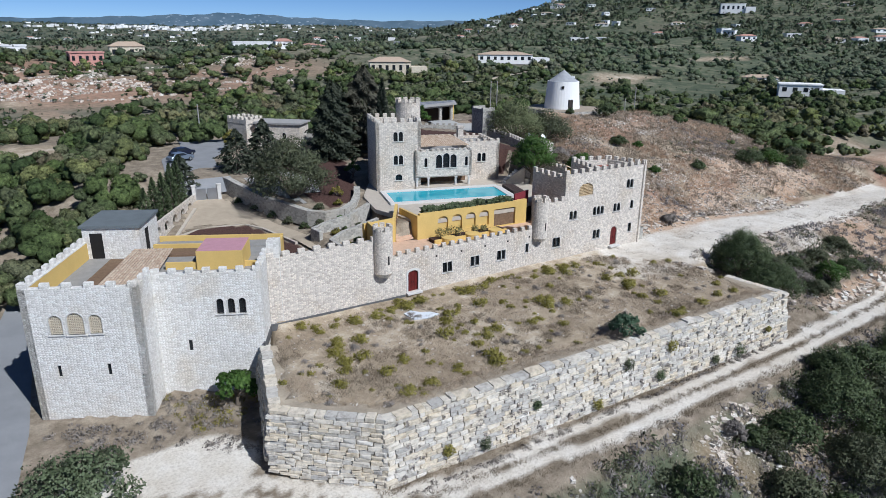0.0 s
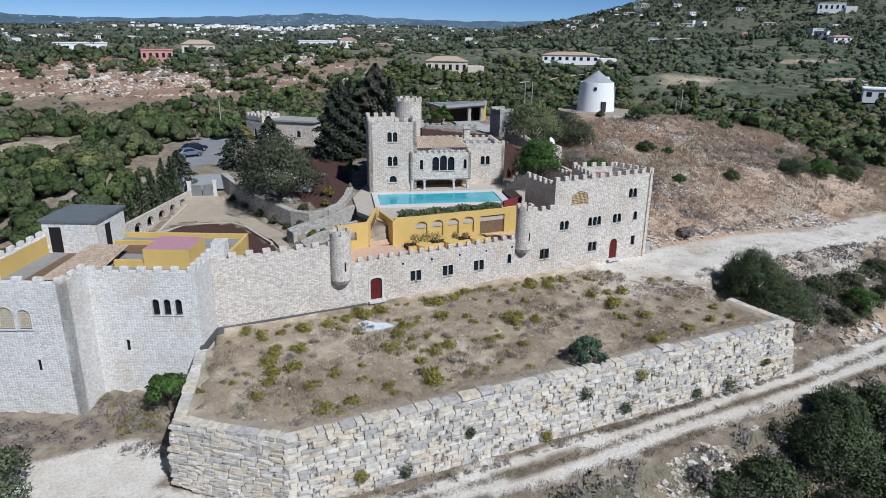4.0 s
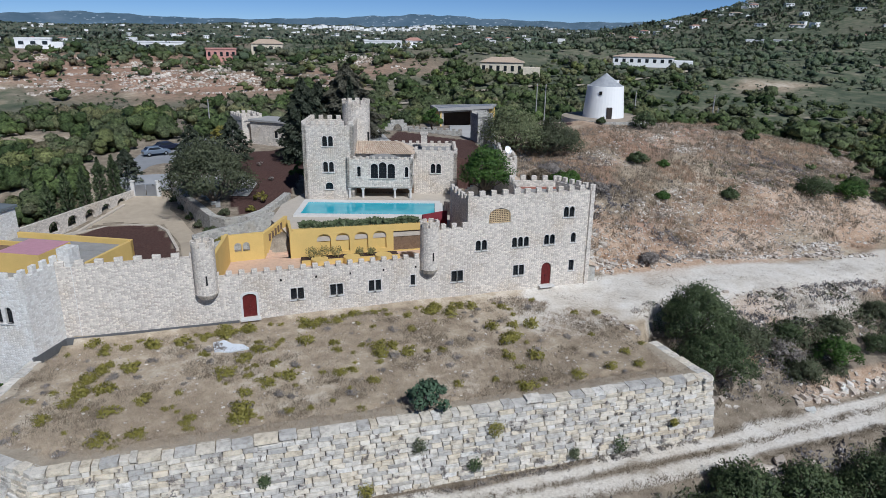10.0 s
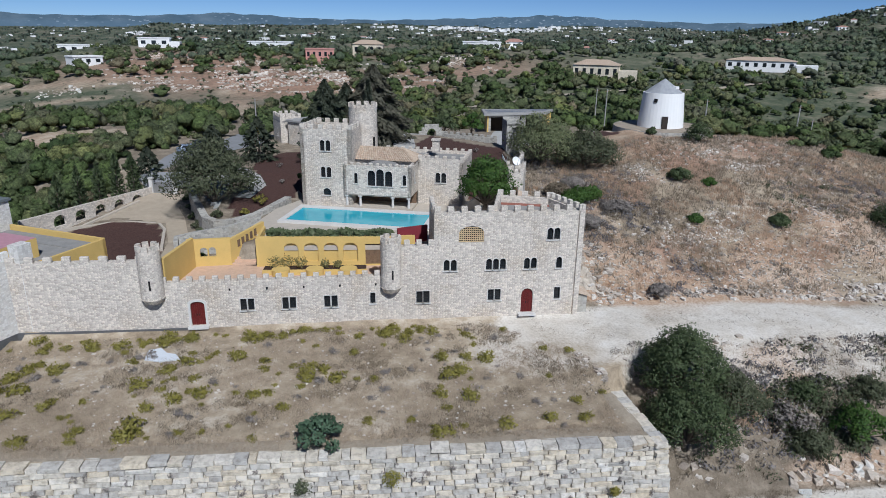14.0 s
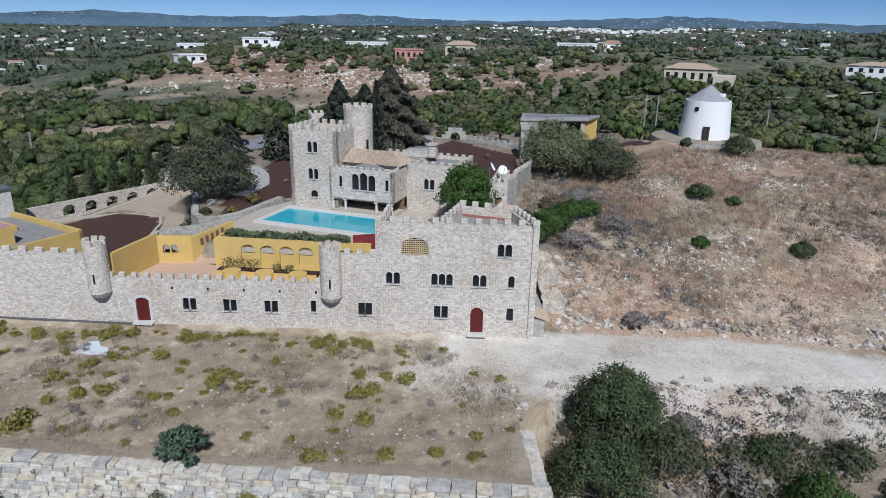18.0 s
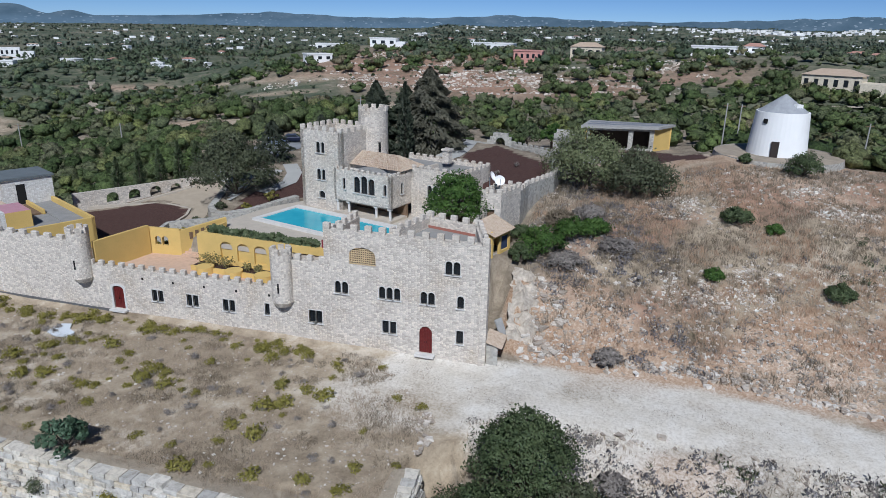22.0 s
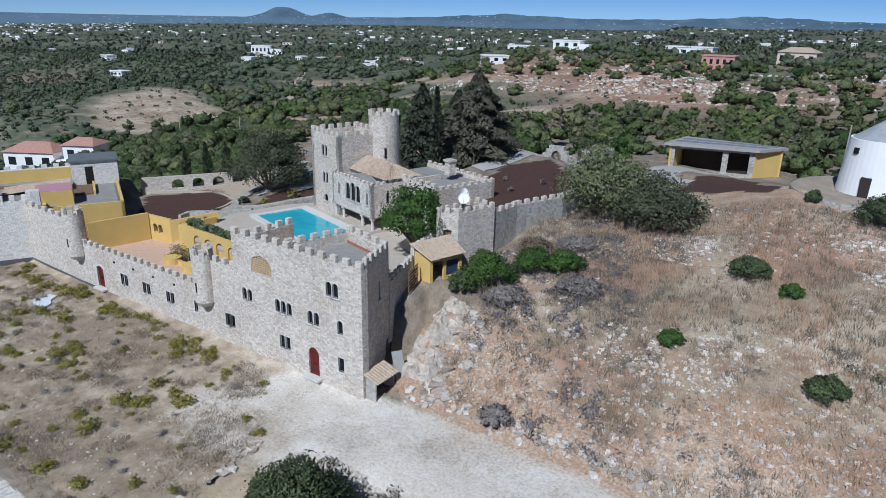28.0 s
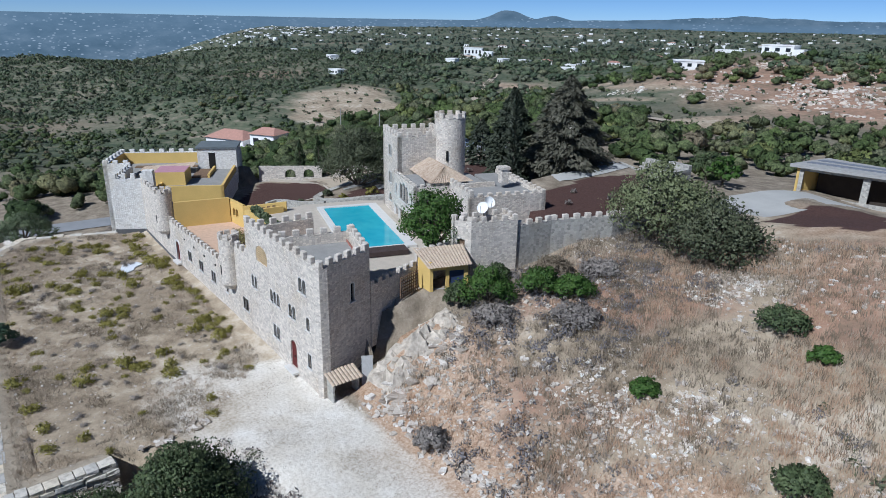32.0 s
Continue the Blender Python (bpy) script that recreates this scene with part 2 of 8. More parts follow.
DRY = leaves("dry_grey_scrub", (0.17, 0.15, 0.135), (0.3, 0.265, 0.235), (0.44, 0.39, 0.34), 0.4)
TWIG = leaves("leafless_grey_twigs", (0.12, 0.11, 0.112), (0.2, 0.185, 0.185), (0.3, 0.275, 0.27), 0.5)
STRAW = leaves("dry_straw_grass", (0.32, 0.257, 0.19), (0.46, 0.375, 0.28), (0.565, 0.475, 0.36), 0.12, 0.35, 0.3)
BROWN = leaves("withered_brown_weeds", (0.12, 0.092, 0.064), (0.2, 0.16, 0.11), (0.29, 0.24, 0.17), 0.5, 0.22, 0.3)
RUST = leaves("rusty_dry_grass", (0.34, 0.22, 0.14), (0.5, 0.345, 0.23), (0.62, 0.46, 0.32), 0.2, 0.35, 0.3)


def grove(name, gain=1.0, haze_tint=0.0):
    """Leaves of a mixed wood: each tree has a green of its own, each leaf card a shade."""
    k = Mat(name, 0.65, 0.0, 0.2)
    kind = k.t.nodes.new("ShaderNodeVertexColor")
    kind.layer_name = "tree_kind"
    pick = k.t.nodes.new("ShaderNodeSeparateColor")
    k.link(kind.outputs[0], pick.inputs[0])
    # each green is blended with blue-grey distance haze, painted into the leaves
    hue = k.ramp(pick.outputs[0], [(p, tuple(gain * (x * (1 - haze_tint) + g * haze_tint) for x, g in zip(c, (0.1, 0.128, 0.118)))) for p, c in ((0.0, (0.05, 0.078, 0.03)), (0.2, (0.085, 0.12, 0.045)), (0.4, (0.125, 0.145, 0.08)), (0.6, (0.105, 0.15, 0.05)), (0.8, (0.15, 0.155, 0.1)), (0.93, (0.17, 0.2, 0.07)), (1.0, (0.2, 0.17, 0.12)))])
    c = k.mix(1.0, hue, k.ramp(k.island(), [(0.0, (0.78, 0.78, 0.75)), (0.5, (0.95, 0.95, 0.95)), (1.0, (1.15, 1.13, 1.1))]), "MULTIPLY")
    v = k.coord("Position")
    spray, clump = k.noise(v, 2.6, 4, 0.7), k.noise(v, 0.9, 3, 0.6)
    # shade in the gaps between sprays painted in, following the bump's hollows
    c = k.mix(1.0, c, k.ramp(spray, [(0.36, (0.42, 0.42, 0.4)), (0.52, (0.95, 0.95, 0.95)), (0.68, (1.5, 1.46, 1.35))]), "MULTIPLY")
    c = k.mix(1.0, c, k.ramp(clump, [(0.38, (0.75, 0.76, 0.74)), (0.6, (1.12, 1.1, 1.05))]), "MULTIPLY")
    k.color(c)
    thin, blend = k.t.nodes.new("ShaderNodeBsdfTranslucent"), k.t.nodes.new("ShaderNodeMixShader")
    k.link(c, thin.inputs["Color"])
    crown_normal(k, thin, 0.9)
    rough = k.n("Bump", Strength=0.9, Distance=0.35)
    k.link(spray, rough.inputs["Height"])
    k.link(k.b.inputs["Normal"].links[0].from_socket, rough.inputs["Normal"])
    k.link(rough.outputs[0], k.b.inputs["Normal"])
    blend.inputs[0].default_value = 0.25
    k.link(k.b.outputs[0], blend.inputs[1])
    k.link(thin.outputs[0], blend.inputs[2])
    k.link(blend.outputs[0], k.t.nodes["Material Output"].inputs["Surface"])
    return k.m


WOODS = grove("mixed_wood_leaves", 1.25)
# the farther the woods, the more haze in their leaf colour
FAR = grove("far_hazed_leaves", 1.35, 0.4)
HAZY = grove("distant_hazed_woodland", 1.45, 0.7)

# ---- mesh kit ----


def uv_box(me, off=(0, 0, 0)):
    """Gives every face uv in metres: along the wall and up, or flat."""
    n = len(me.polygons)
    layer = me.uv_layers.new(name="uv")
    co = np.empty(len(me.vertices) * 3)
    me.vertices.foreach_get("co", co)
    co = co.reshape(-1, 3) + np.array(off)
    no = np.empty(n * 3)
    me.polygons.foreach_get("normal", no)
    no = no.reshape(-1, 3)
    tot = np.empty(n, np.int32)
    me.polygons.foreach_get("loop_total", tot)
    lv = np.empty(len(me.loops), np.int32)
    me.loops.foreach_get("vertex_index", lv)
    ln = np.repeat(no, tot, axis=0)
    p = co[lv]
    flat = np.abs(ln[:, 2]) > 0.7
    hl = np.maximum(np.hypot(ln[:, 0], ln[:, 1]), 1e-6)
    u = np.where(flat, p[:, 0], (-ln[:, 1] * p[:, 0] + ln[:, 0] * p[:, 1]) / hl)
    v = np.where(flat, p[:, 1], p[:, 2])
    layer.data.foreach_set("uv", np.stack([u, v], 1).ravel())


def thing(name, base, label="", category="", group="", kind=""):
    ob = new(name)
    ob.location = base
    ob.empty_display_size = 0.2
    return tagged(ob, label, category, group, kind)


def origin_of(ob):
    o = Vector((0, 0, 0))
    while ob is not None:
        o += ob.location
        ob = ob.parent
    return o


def part(name, bm, material, parent=None, label="", smooth=False):
    """Links a bmesh, given in world metres, as one mesh object under its thing."""
    off = origin_of(parent) if parent else Vector((0, 0, 0))
    me = bpy.data.meshes.new(name)
    bm.normal_update()
    if parent:
        for v in bm.verts:
            v.co -= off
    bm.to_mesh(me)
    bm.free()
    for m in (material if isinstance(material, (list, tuple)) else [material]):
        me.materials.append(m)
    if smooth:
        me.polygons.foreach_set("use_smooth", [True] * len(me.polygons))
    uv_box(me, off)
    ob = new(name, me)
    ob.parent = parent
    if label:
        tagged(ob, label)
    return ob


def raw(name, verts, faces, material, parent=None, kind="", smooth=False, out=None):
    """A mesh from arrays of vertices and faces, all of one size."""
    verts, faces = np.asarray(verts, np.float32), np.asarray(faces, np.int32)
    me = bpy.data.meshes.new(name)
    me.vertices.add(len(verts))
    me.vertices.foreach_set("co", verts.ravel())
    k = faces.shape[1]
    me.loops.add(faces.size)
    me.loops.foreach_set("vertex_index", faces.ravel())
    me.polygons.add(len(faces))
    me.polygons.foreach_set("loop_start", np.arange(0, faces.size, k, dtype=np.int32))
    me.polygons.foreach_set("use_smooth", [smooth] * len(faces))
    me.update(calc_edges=True)
    if out is not None:
        at = me.attributes.new("crown_out", "FLOAT_VECTOR", "POINT")
        at.data.foreach_set("vector", np.asarray(out, np.float32).ravel())
    me.materials.append(material)
    ob = new(name, me)
    ob.parent = parent
    if kind:
        tagged(ob, kind=kind)
    return ob


def add_box(bm, c, s, rot=0.0, taper=1.0):
    """A box with its centre c, its sizes s and a turn about z in degrees."""
    r = bmesh.ops.create_cube(bm, size=1.0)
    for v in r["verts"]:
        if v.co.z > 0:
            v.co.x *= taper
            v.co.y *= taper
    bmesh.ops.transform(bm, verts=r["verts"], matrix=pose(*c, 0, 0, rot) @ Matrix.Diagonal((*s, 1)))
    return r["verts"]


def prism(bm, pts, z0, z1):
    """An upright prism over a plan; z1 may be a list of heights."""
    tops = z1 if isinstance(z1, (list, tuple)) else [z1] * len(pts)
    lo = [bm.verts.new((x, y, z0)) for x, y in pts]
    hi = [bm.verts.new((x, y, z)) for (x, y), z in zip(pts, tops)]
    n = len(pts)
    area = sum(pts[i][0] * pts[(i + 1) % n][1] - pts[(i + 1) % n][0] * pts[i][1] for i in range(n))
    quads = [(lo[i], lo[(i + 1) % n], hi[(i + 1) % n], hi[i]) for i in range(n)]
    for q in quads:
        bm.faces.new(q if area > 0 else q[::-1])
    bm.faces.new(hi if area > 0 else hi[::-1])
    bm.faces.new(lo[::-1] if area > 0 else lo)


def box_part(name, c, s, material, parent=None, rot=0.0, label=""):
    bm = bmesh.new()
    add_box(bm, c, s, rot)
    return part(name, bm, material, parent, label)


def tube(bm, c, r0, r1, z0, z1, seg=24, cap=True):
    ring = lambda r, z: [bm.verts.new((c[0] + r * math.cos(2 * math.pi * i / seg), c[1] + r * math.sin(2 * math.pi * i / seg), z)) for i in range(seg)]
    a, b = ring(r0, z0), ring(r1, z1)
    for i in range(seg):
        bm.faces.new((a[i], a[(i + 1) % seg], b[(i + 1) % seg], b[i]))
    if cap:
        bm.faces.new(b)
        bm.faces.new(a[::-1])
    return a, b


class Frame2:
    """A turned plan: u to the right, v away, from an origin."""

    def __init__(self, x, y, deg):
        self.o, self.deg = (x, y), deg
        c, s = math.cos(radians(deg)), math.sin(radians(deg))
        self.e, self.n = (c, s), (-s, c)

    def __call__(self, u, v):
        return (self.o[0] + u * self.e[0] + v * self.n[0], self.o[1] + u * self.e[1] + v * self.n[1])


def ss(a, b, v):
    t = np.clip((np.asarray(v, float) - a) / (b - a), 0, 1)
    return t * t * (3 - 2 * t)


# ---- ground ----
RET = [(14.3, 44.7), (21.2, 38.8), (72.75, 36.7), (72.3, 43.4)]


def wave(x, y, s, seed=0.0):
    """A cheap smooth noise from turned sines, about -1 to 1."""
    a = np.sin((x * 0.83 + y * 0.56) / s + seed) + np.sin((x * -0.47 + y * 0.88) / s * 1.37 + seed * 2.1)
    b = np.sin((x * 0.21 - y * 0.98) / s * 2.1 + seed * 1.3) + np.sin((x * 0.95 + y * 0.31) / s * 2.9 + seed * 0.7)
    return (a + 0.5 * b) / 3


def inside(x, y, poly):
    """Whether points lie in a polygon."""
    hit = np.zeros(np.shape(x), bool)
    n = len(poly)
    for i in range(n):
        (x0, y0), (x1, y1) = poly[i], poly[(i + 1) % n]
        hit ^= ((y0 > y) != (y1 > y)) & (x < (x1 - x0) * (y - y0) / (y1 - y0 + 1e-12) + x0)
    return hit




def clearing(x, y):
    """Along and across the bare slope beyond the west tower."""
    dx, dy = x + 158, y - 193
    return -0.87 * dx + 0.5 * dy, 0.5 * dx + 0.87 * dy



FIELDS = [(-3, 138, 22, 8), (-47, 270, 32, 10), (-95, 285, 24, 8), (14, 205, 9, 30), (273, 240, 30, 12), (405, 276, 34, 10), (-99, 232, 26, 9), (-160, 306, 34, 12), (22, 255, 24, 10), (-62, 190, 26, 7), (-19, 158, 17, 8), (-48, 238, 22, 8), (-34, 182, 20, 5), (-70, 150, 18, 6)]


def fields(x, y):
    """How far points lie on the small open fields of the valley."""
    m = np.zeros(np.shape(x))
    for fx, fy, rx, ry in FIELDS:
        m = np.maximum(m, 1 - ss(0.75, 1.05, np.hypot((x - fx) / rx, (y - fy) / ry) + 0.15 * wave(x, y, 6, 2.0)))
    return m


CASTLE = [(-0.2, 62.0), (7.0, 58.2), (9.4, 60.6), (18.2, 56.6), (20.2, 59.6), (73.3, 59.4), (71.5, 64), (69, 74), (73, 80), (60, 95), (30, 82), (24.6, 68.9), (13, 75.2), (8, 78)]


def height(x, y):
    x, y = np.asarray(x, float), np.asarray(y, float)
    # the north side: castle hill, a dip, the red hill, far plain
    north = np.interp(y, [55, 62, 70, 84, 96, 120, 140, 190, 240, 300, 350, 430, 600, 900, 1500, 4500], [4.5, 5.0, 5.6, 6.0, 6.8, 7.2, 7.0, 3.6, 3.0, 9.2, 15, 11, 2, 2, 4, 10])
    north = north + 3.5 * ss(70, 140, x) * ss(200, 260, y) * (1 - ss(450, 620, y))
    q = x + 0.25 * (y - 100)
    north = north - 19 * ss(12, -115, q) * ss(40, 75, y) - 5 * ss(14, -6, x) * (1 - ss(110, 150, y))
    # the east hill with the mill on it
    east = np.interp(y, [55, 60.5, 63.5, 67, 72.6, 84, 95, 103, 125, 160], [-0.6, -0.4, 0.6, 2.6, 5.3, 7.8, 11.4, 11.9, 8.2, 5.0])
    east = east - 2.4 * (1 - ss(83, 99, x)) * ss(84, 94, y) * (1 - ss(104, 120, y))
    east = east - 7.5 * ss(112, 190, x) * ss(60, 90, y) - 3.0 * ss(95, 170, x)
    ke = ss(70, 78, x) * (1 - ss(150, 230, y)) * (1 - ss(190, 320, x))
    kg = ss(60, 76, x + 0.12 * (y - 100)) * ss(78, 88, y) * (1 - ss(150, 230, y)) * (1 - ss(190, 320, x))
    up = north * (1 - np.maximum(ke, kg)) + east * np.maximum(ke, kg)
    garden = inside(x, y, [(57.0, 96.5), (61.5, 92), (66, 84.5), (71.8, 81.6), (74.2, 90), (75.0, 104), (66, 111), (57.5, 114)])
    up = np.where(garden, 9.2 + 0.035 * (y - 85), up)
    # the south side: dirt shelf, bank and lower road
    low = np.interp(y, [-400, -60, 0, 20, 28, 31.5, 36.5, 60], [-60, -30, -17, -11.5, -8.3, -6.1, -6.0, -5.0])
    bank = np.interp(y, [31, 36.5, 44, 51.5, 54, 62], [-6.1, -5.8, -3.6, -1.2, -0.7, -0.4])
    bank = bank - 2.5 * ss(95, 170, x)
    kb = ss(71.5, 76, x)
    low = low * (1 - kb) + np.where(y > 31, bank, low) * kb
    low = low - 15 * ss(-8, -120, x)
    terrace = inside(x, y, [(15.7, 45.6), (21.8, 40.6), (71.4, 38.5), (71.2, 45), (80, 53), (80, 64), (20, 64), (18.4, 55.5)])
    tz = -0.45 + 0.012 * (y - 50) + 0.15 * wave(x, y, 5.0)
    low = np.where(terrace, np.maximum(tz, low), low)
    step = ss(58.6, 63.5, y + 1.5 * ss(74, 80, x) - 3.0 * ss(18, 10, x))
    step = np.where(x < -2, step * ss(-30, -2, x) + ss(25, 110, y) * (1 - ss(-30, -2, x)), step)
    z = low * (1 - step) + up * step
    # west yard beside the asphalt ramp
    kw = ss(4, -2, x - 0.5 * (y - 62)) * (1 - ss(84, 110, y)) * ss(-30, -10, x)
    z = z * (1 - kw) + (-5.0 + 0.03 * (y - 62)) * kw
    # beneath the castle
    ins = inside(x, y, CASTLE)
    z = np.where(ins, np.where(y < 66.5, np.where(x < 20, -4.5, 1.8), np.minimum(z, 5.4)), z)
    # the sunken west court, the planted slope beside it and the oak terrace
    court = np.interp(y, [74, 84, 96, 108], [2.45, 2.75, 4.2, 6.3])
    z = np.where(inside(x, y, [(20.5, 66), (31, 66), (31.2, 76), (33.6, 79.4), (29.6, 90), (27.8, 98), (21, 98), (10.5, 81), (13, 75)]), court, z)
    z = np.where(inside(x, y, [(31, 66), (38.6, 66), (40.5, 74), (40, 79), (36, 77.5), (33.6, 79.4), (31.2, 76)]), 2.9 + 0.07 * (y - 66), z)
    z = np.where(inside(x, y, [(33.6, 79.4), (36, 77.5), (40, 79), (43, 85), (44.5, 91), (40, 97), (27.8, 98), (29.6, 90)]), 4.7 + 0.1 * (y - 78), z)
    # the cut beside the keep
    z = np.where(inside(x, y, [(73.5, 59.5), (75.2, 59.5), (73.6, 70), (72.4, 70.3), (71.6, 64.4)]), np.minimum(z, -0.2 + 0.2 * (y - 60)), z)
    # the far country
    r = np.hypot(x - 40, y - 60)
    z = z + ss(120, 400, r) * (5.0 * wave(x, y, 90, 1.0) + 1.8 * wave(x, y, 31, 2.0))
    z = z + 150 * np.exp(-(((x - 1250) / 455) ** 2 + ((y - 800) / 440) ** 2))
    az = np.degrees(np.arctan2(x - 40, y - 60))
    ring = ss(1500, 3200, r) * ss(-64, -46, az) * (10 + 16 * ss(-24, 16, az)) * (1 + 0.24 * np.sin(az * 0.33 + 0.7) + 0.12 * np.sin(az * 0.77) + 0.05 * np.sin(az * 1.9))
    z = z + ring * ss(110, 70, az)
    u, w = clearing(x, y)
    z = z + 9.0 * ss(-65, 45, u) * (1 - ss(70, 130, u)) * np.exp(-(w / 62) ** 2)
    z = z - 14 * ss(-40, -75, az) * ss(300, 1200, r) - 210 * ss(850, 1400, r) * ss(-66, -79, az)
    # small unevenness
    hill = ke * ss(61, 66, y) * (1 - ss(118, 140, x))
    z = z + 0.35 * hill * wave(x, y, 2.2, 3.0) + 0.5 * hill * wave(x, y, 6.0, 4.0) + 0.05 * wave(x, y, 1.1)
    return z


def gz(x, y):
    return float(height(x, y))


def spread(lo, hi, step, far_lo, far_hi, grow=1.16):
    mid = list(np.arange(lo, hi + step * 0.5, step))
    s, a = step, mid[-1]
    while a < far_hi:
        s *= grow
        a += s
        mid.append(a)
    s, a = step, mid[0]
    while a > far_lo:
        s *= grow
        a -= s
        mid.insert(0, a)
    return np.array(mid)


def build_ground():
    xs, ys = spread(-12, 122, 0.9, -4600, 4600, 1.09), spread(26, 112, 0.9, -600, 4700, 1.075)
    gx, gy = np.meshgrid(xs, ys)
    z = height(gx, gy)
    nx, ny = len(xs), len(ys)
    idx = np.arange(nx * ny).reshape(ny, nx)
    faces = np.stack([idx[:-1, :-1], idx[:-1, 1:], idx[1:, 1:], idx[1:, :-1]], -1).reshape(-1, 4)
    x, y = gx.ravel(), gy.ravel()
    ob = raw("ground", np.stack([x, y, z.ravel()], 1), faces, ground_material(), smooth=True)
    tagged(ob, "dry stony ground with pale dirt tracks and scrub", "ground", kind="structure")

    def near_line(pts, w, soft):
        d = np.full(x.shape, 1e9)
        for (x0, y0), (x1, y1) in zip(pts[:-1], pts[1:]):
            t = np.clip(((x - x0) * (x1 - x0) + (y - y0) * (y1 - y0)) / ((x1 - x0) ** 2 + (y1 - y0) ** 2), 0, 1)
            d = np.minimum(d, np.hypot(x - x0 - t * (x1 - x0), y - y0 - t * (y1 - y0)))
        return 1 - ss(w, w + soft, d + 0.7 * wave(x, y, 3.1) + 0.4 * wave(x, y, 1.1, 2.0))

    low_road = np.maximum.reduce([near_line([(-20, 40), (2, 47), (12, 43), (20, 35.5), (45, 34.3), (75, 34), (95, 35), (120, 40)], 1.45, 0.7), near_line([(2, 49), (11, 48)], 2.0, 2.0)])
    up_road = np.maximum.reduce([near_line([(69, 56.8), (73, 56), (84, 56.5), (98, 55), (112, 54.5), (150, 60)], 3.1, 2.2), 0.7 * near_line([(80, 50.5), (88, 49.2)], 1.6, 2.6), 0.7 * near_line([(66, 52), (72, 53), (84, 53), (100, 51)], 2.8, 4.0)])
    strip = near_line([(-20, 40), (2, 47), (12, 43), (20, 35.5), (45, 34.3), (75, 34), (95, 35), (120, 40)], 0.1, 0.5)
    dirt = np.maximum(low_road * (1 - 0.85 * strip), up_road * (0.62 + 0.38 * ss(-0.5, 0.2, wave(x, y, 2.6, 8.0) + 0.6 * wave(x, y, 1.1, 1.0))))
    r = np.hypot(x - 40, y - 60)
    east = ss(74, 80, x) * ss(56, 60, y) * (1 - ss(175, 215, x)) * (1 - ss(104, 122, y))
    terr = inside(x, y, [(14, 44), (21, 38.5), (73, 36.5), (76, 60), (18, 60)]).astype(float)
    dry = np.maximum(east, terr)
    red = np.exp(-(((x - 30) / 95) ** 2 + ((y - 300) / 55) ** 2)) * 1.4
    bare = 1 - ss(0.75, 1.05, np.hypot(clearing(x, y)[0] / 58, clearing(x, y)[1] / 29) + 0.16 * wave(x, y, 9, 2.0))
    red = np.clip(red, 0, 1) * ss(-0.75, 0.1, wave(x, y, 22, 7.0) + 0.5 * wave(x, y, 7, 3.0)) + 0.45 * ss(150, 300, r) * ss(0.35, 0.8, wave(x, y, 60, 5.0))
    red = red + 0.95 * east * ss(-0.45, 0.35, wave(x, y, 6, 9.0) + 0.5 * wave(x, y, 2.2, 4.0))
    rocky = (0.74 + 0.4 * ss(82, 68, y)) * east * ss(-0.4, 0.4, wave(x, y, 7, 6.0) + 0.4 * wave(x, y, 2.7, 1.0)) + 0.62 * ss(18, 24, y) * (1 - ss(29, 32, y)) * ss(30, 50, x) * ss(-0.3, 0.3, wave(x, y, 5, 2.0))
    rocky = rocky + ss(76, 84, x) * ss(40, 44, y) * (1 - ss(51, 53, y)) * ss(-0.4, 0.2, wave(x, y, 4, 3.0)) + inside(x, y, [(74, 61), (79, 61), (79, 70), (74, 70)]) * 0.9
    open_field = fields(x, y)
    dry = np.maximum.reduce([dry, bare, open_field])
    red = red + 0.55 * open_field * ss(-0.2, 0.4, wave(x, y, 40, 1.0))
    rocky = rocky + 1.2 * ss(82, 88, x) * (1 - ss(122, 130, x)) * ss(36.2, 37.2, y - 0.03 * np.maximum(x - 84, 0) ** 1.2) * (1 - ss(38.6, 40, y - 0.03 * np.maximum(x - 84, 0) ** 1.2))
    green = np.clip(ss(90, 190, r) + 0.95 * ss(32, 29.5, y), 0, 1) * (1 - np.clip(red, 0, 1))
    tilled = np.maximum(inside(x, y, [(13.5, 79.5), (25.3, 69.0), (30.0, 69), (28.6, 75.2), (27.0, 83.0), (25.6, 85.2), (20.7, 86.3), (17, 84)]).astype(float), inside(x, y, [(36.5, 80.5), (40, 81.5), (43.0, 86.5), (45, 92), (48, 100), (45, 114), (39, 112), (36, 104), (37.5, 93), (35, 86)]).astype(float))
    tilled = np.maximum(tilled, inside(x, y, [(62.5, 91), (66.8, 85.0), (72.4, 82.8), (74.6, 99.5), (70, 104), (64.5, 110), (61.5, 104)]).astype(float))
    tilled = np.maximum(tilled, inside(x, y, [(84, 104), (94.5, 102), (95, 108), (90, 118), (84, 115)]).astype(float))
    for name, rgb in (("cover_a", (dirt, dry, np.clip(red, 0, 1))), ("cover_b", (np.clip(rocky, 0, 1), green, tilled))):
        at = ob.data.color_attributes.new(name, "FLOAT_COLOR", "POINT")
        col = np.ones((len(x), 4), np.float32)
        for i in range(3):
            col[:, i] = rgb[i]
        at.data.foreach_set("color", col.ravel())
    return ob


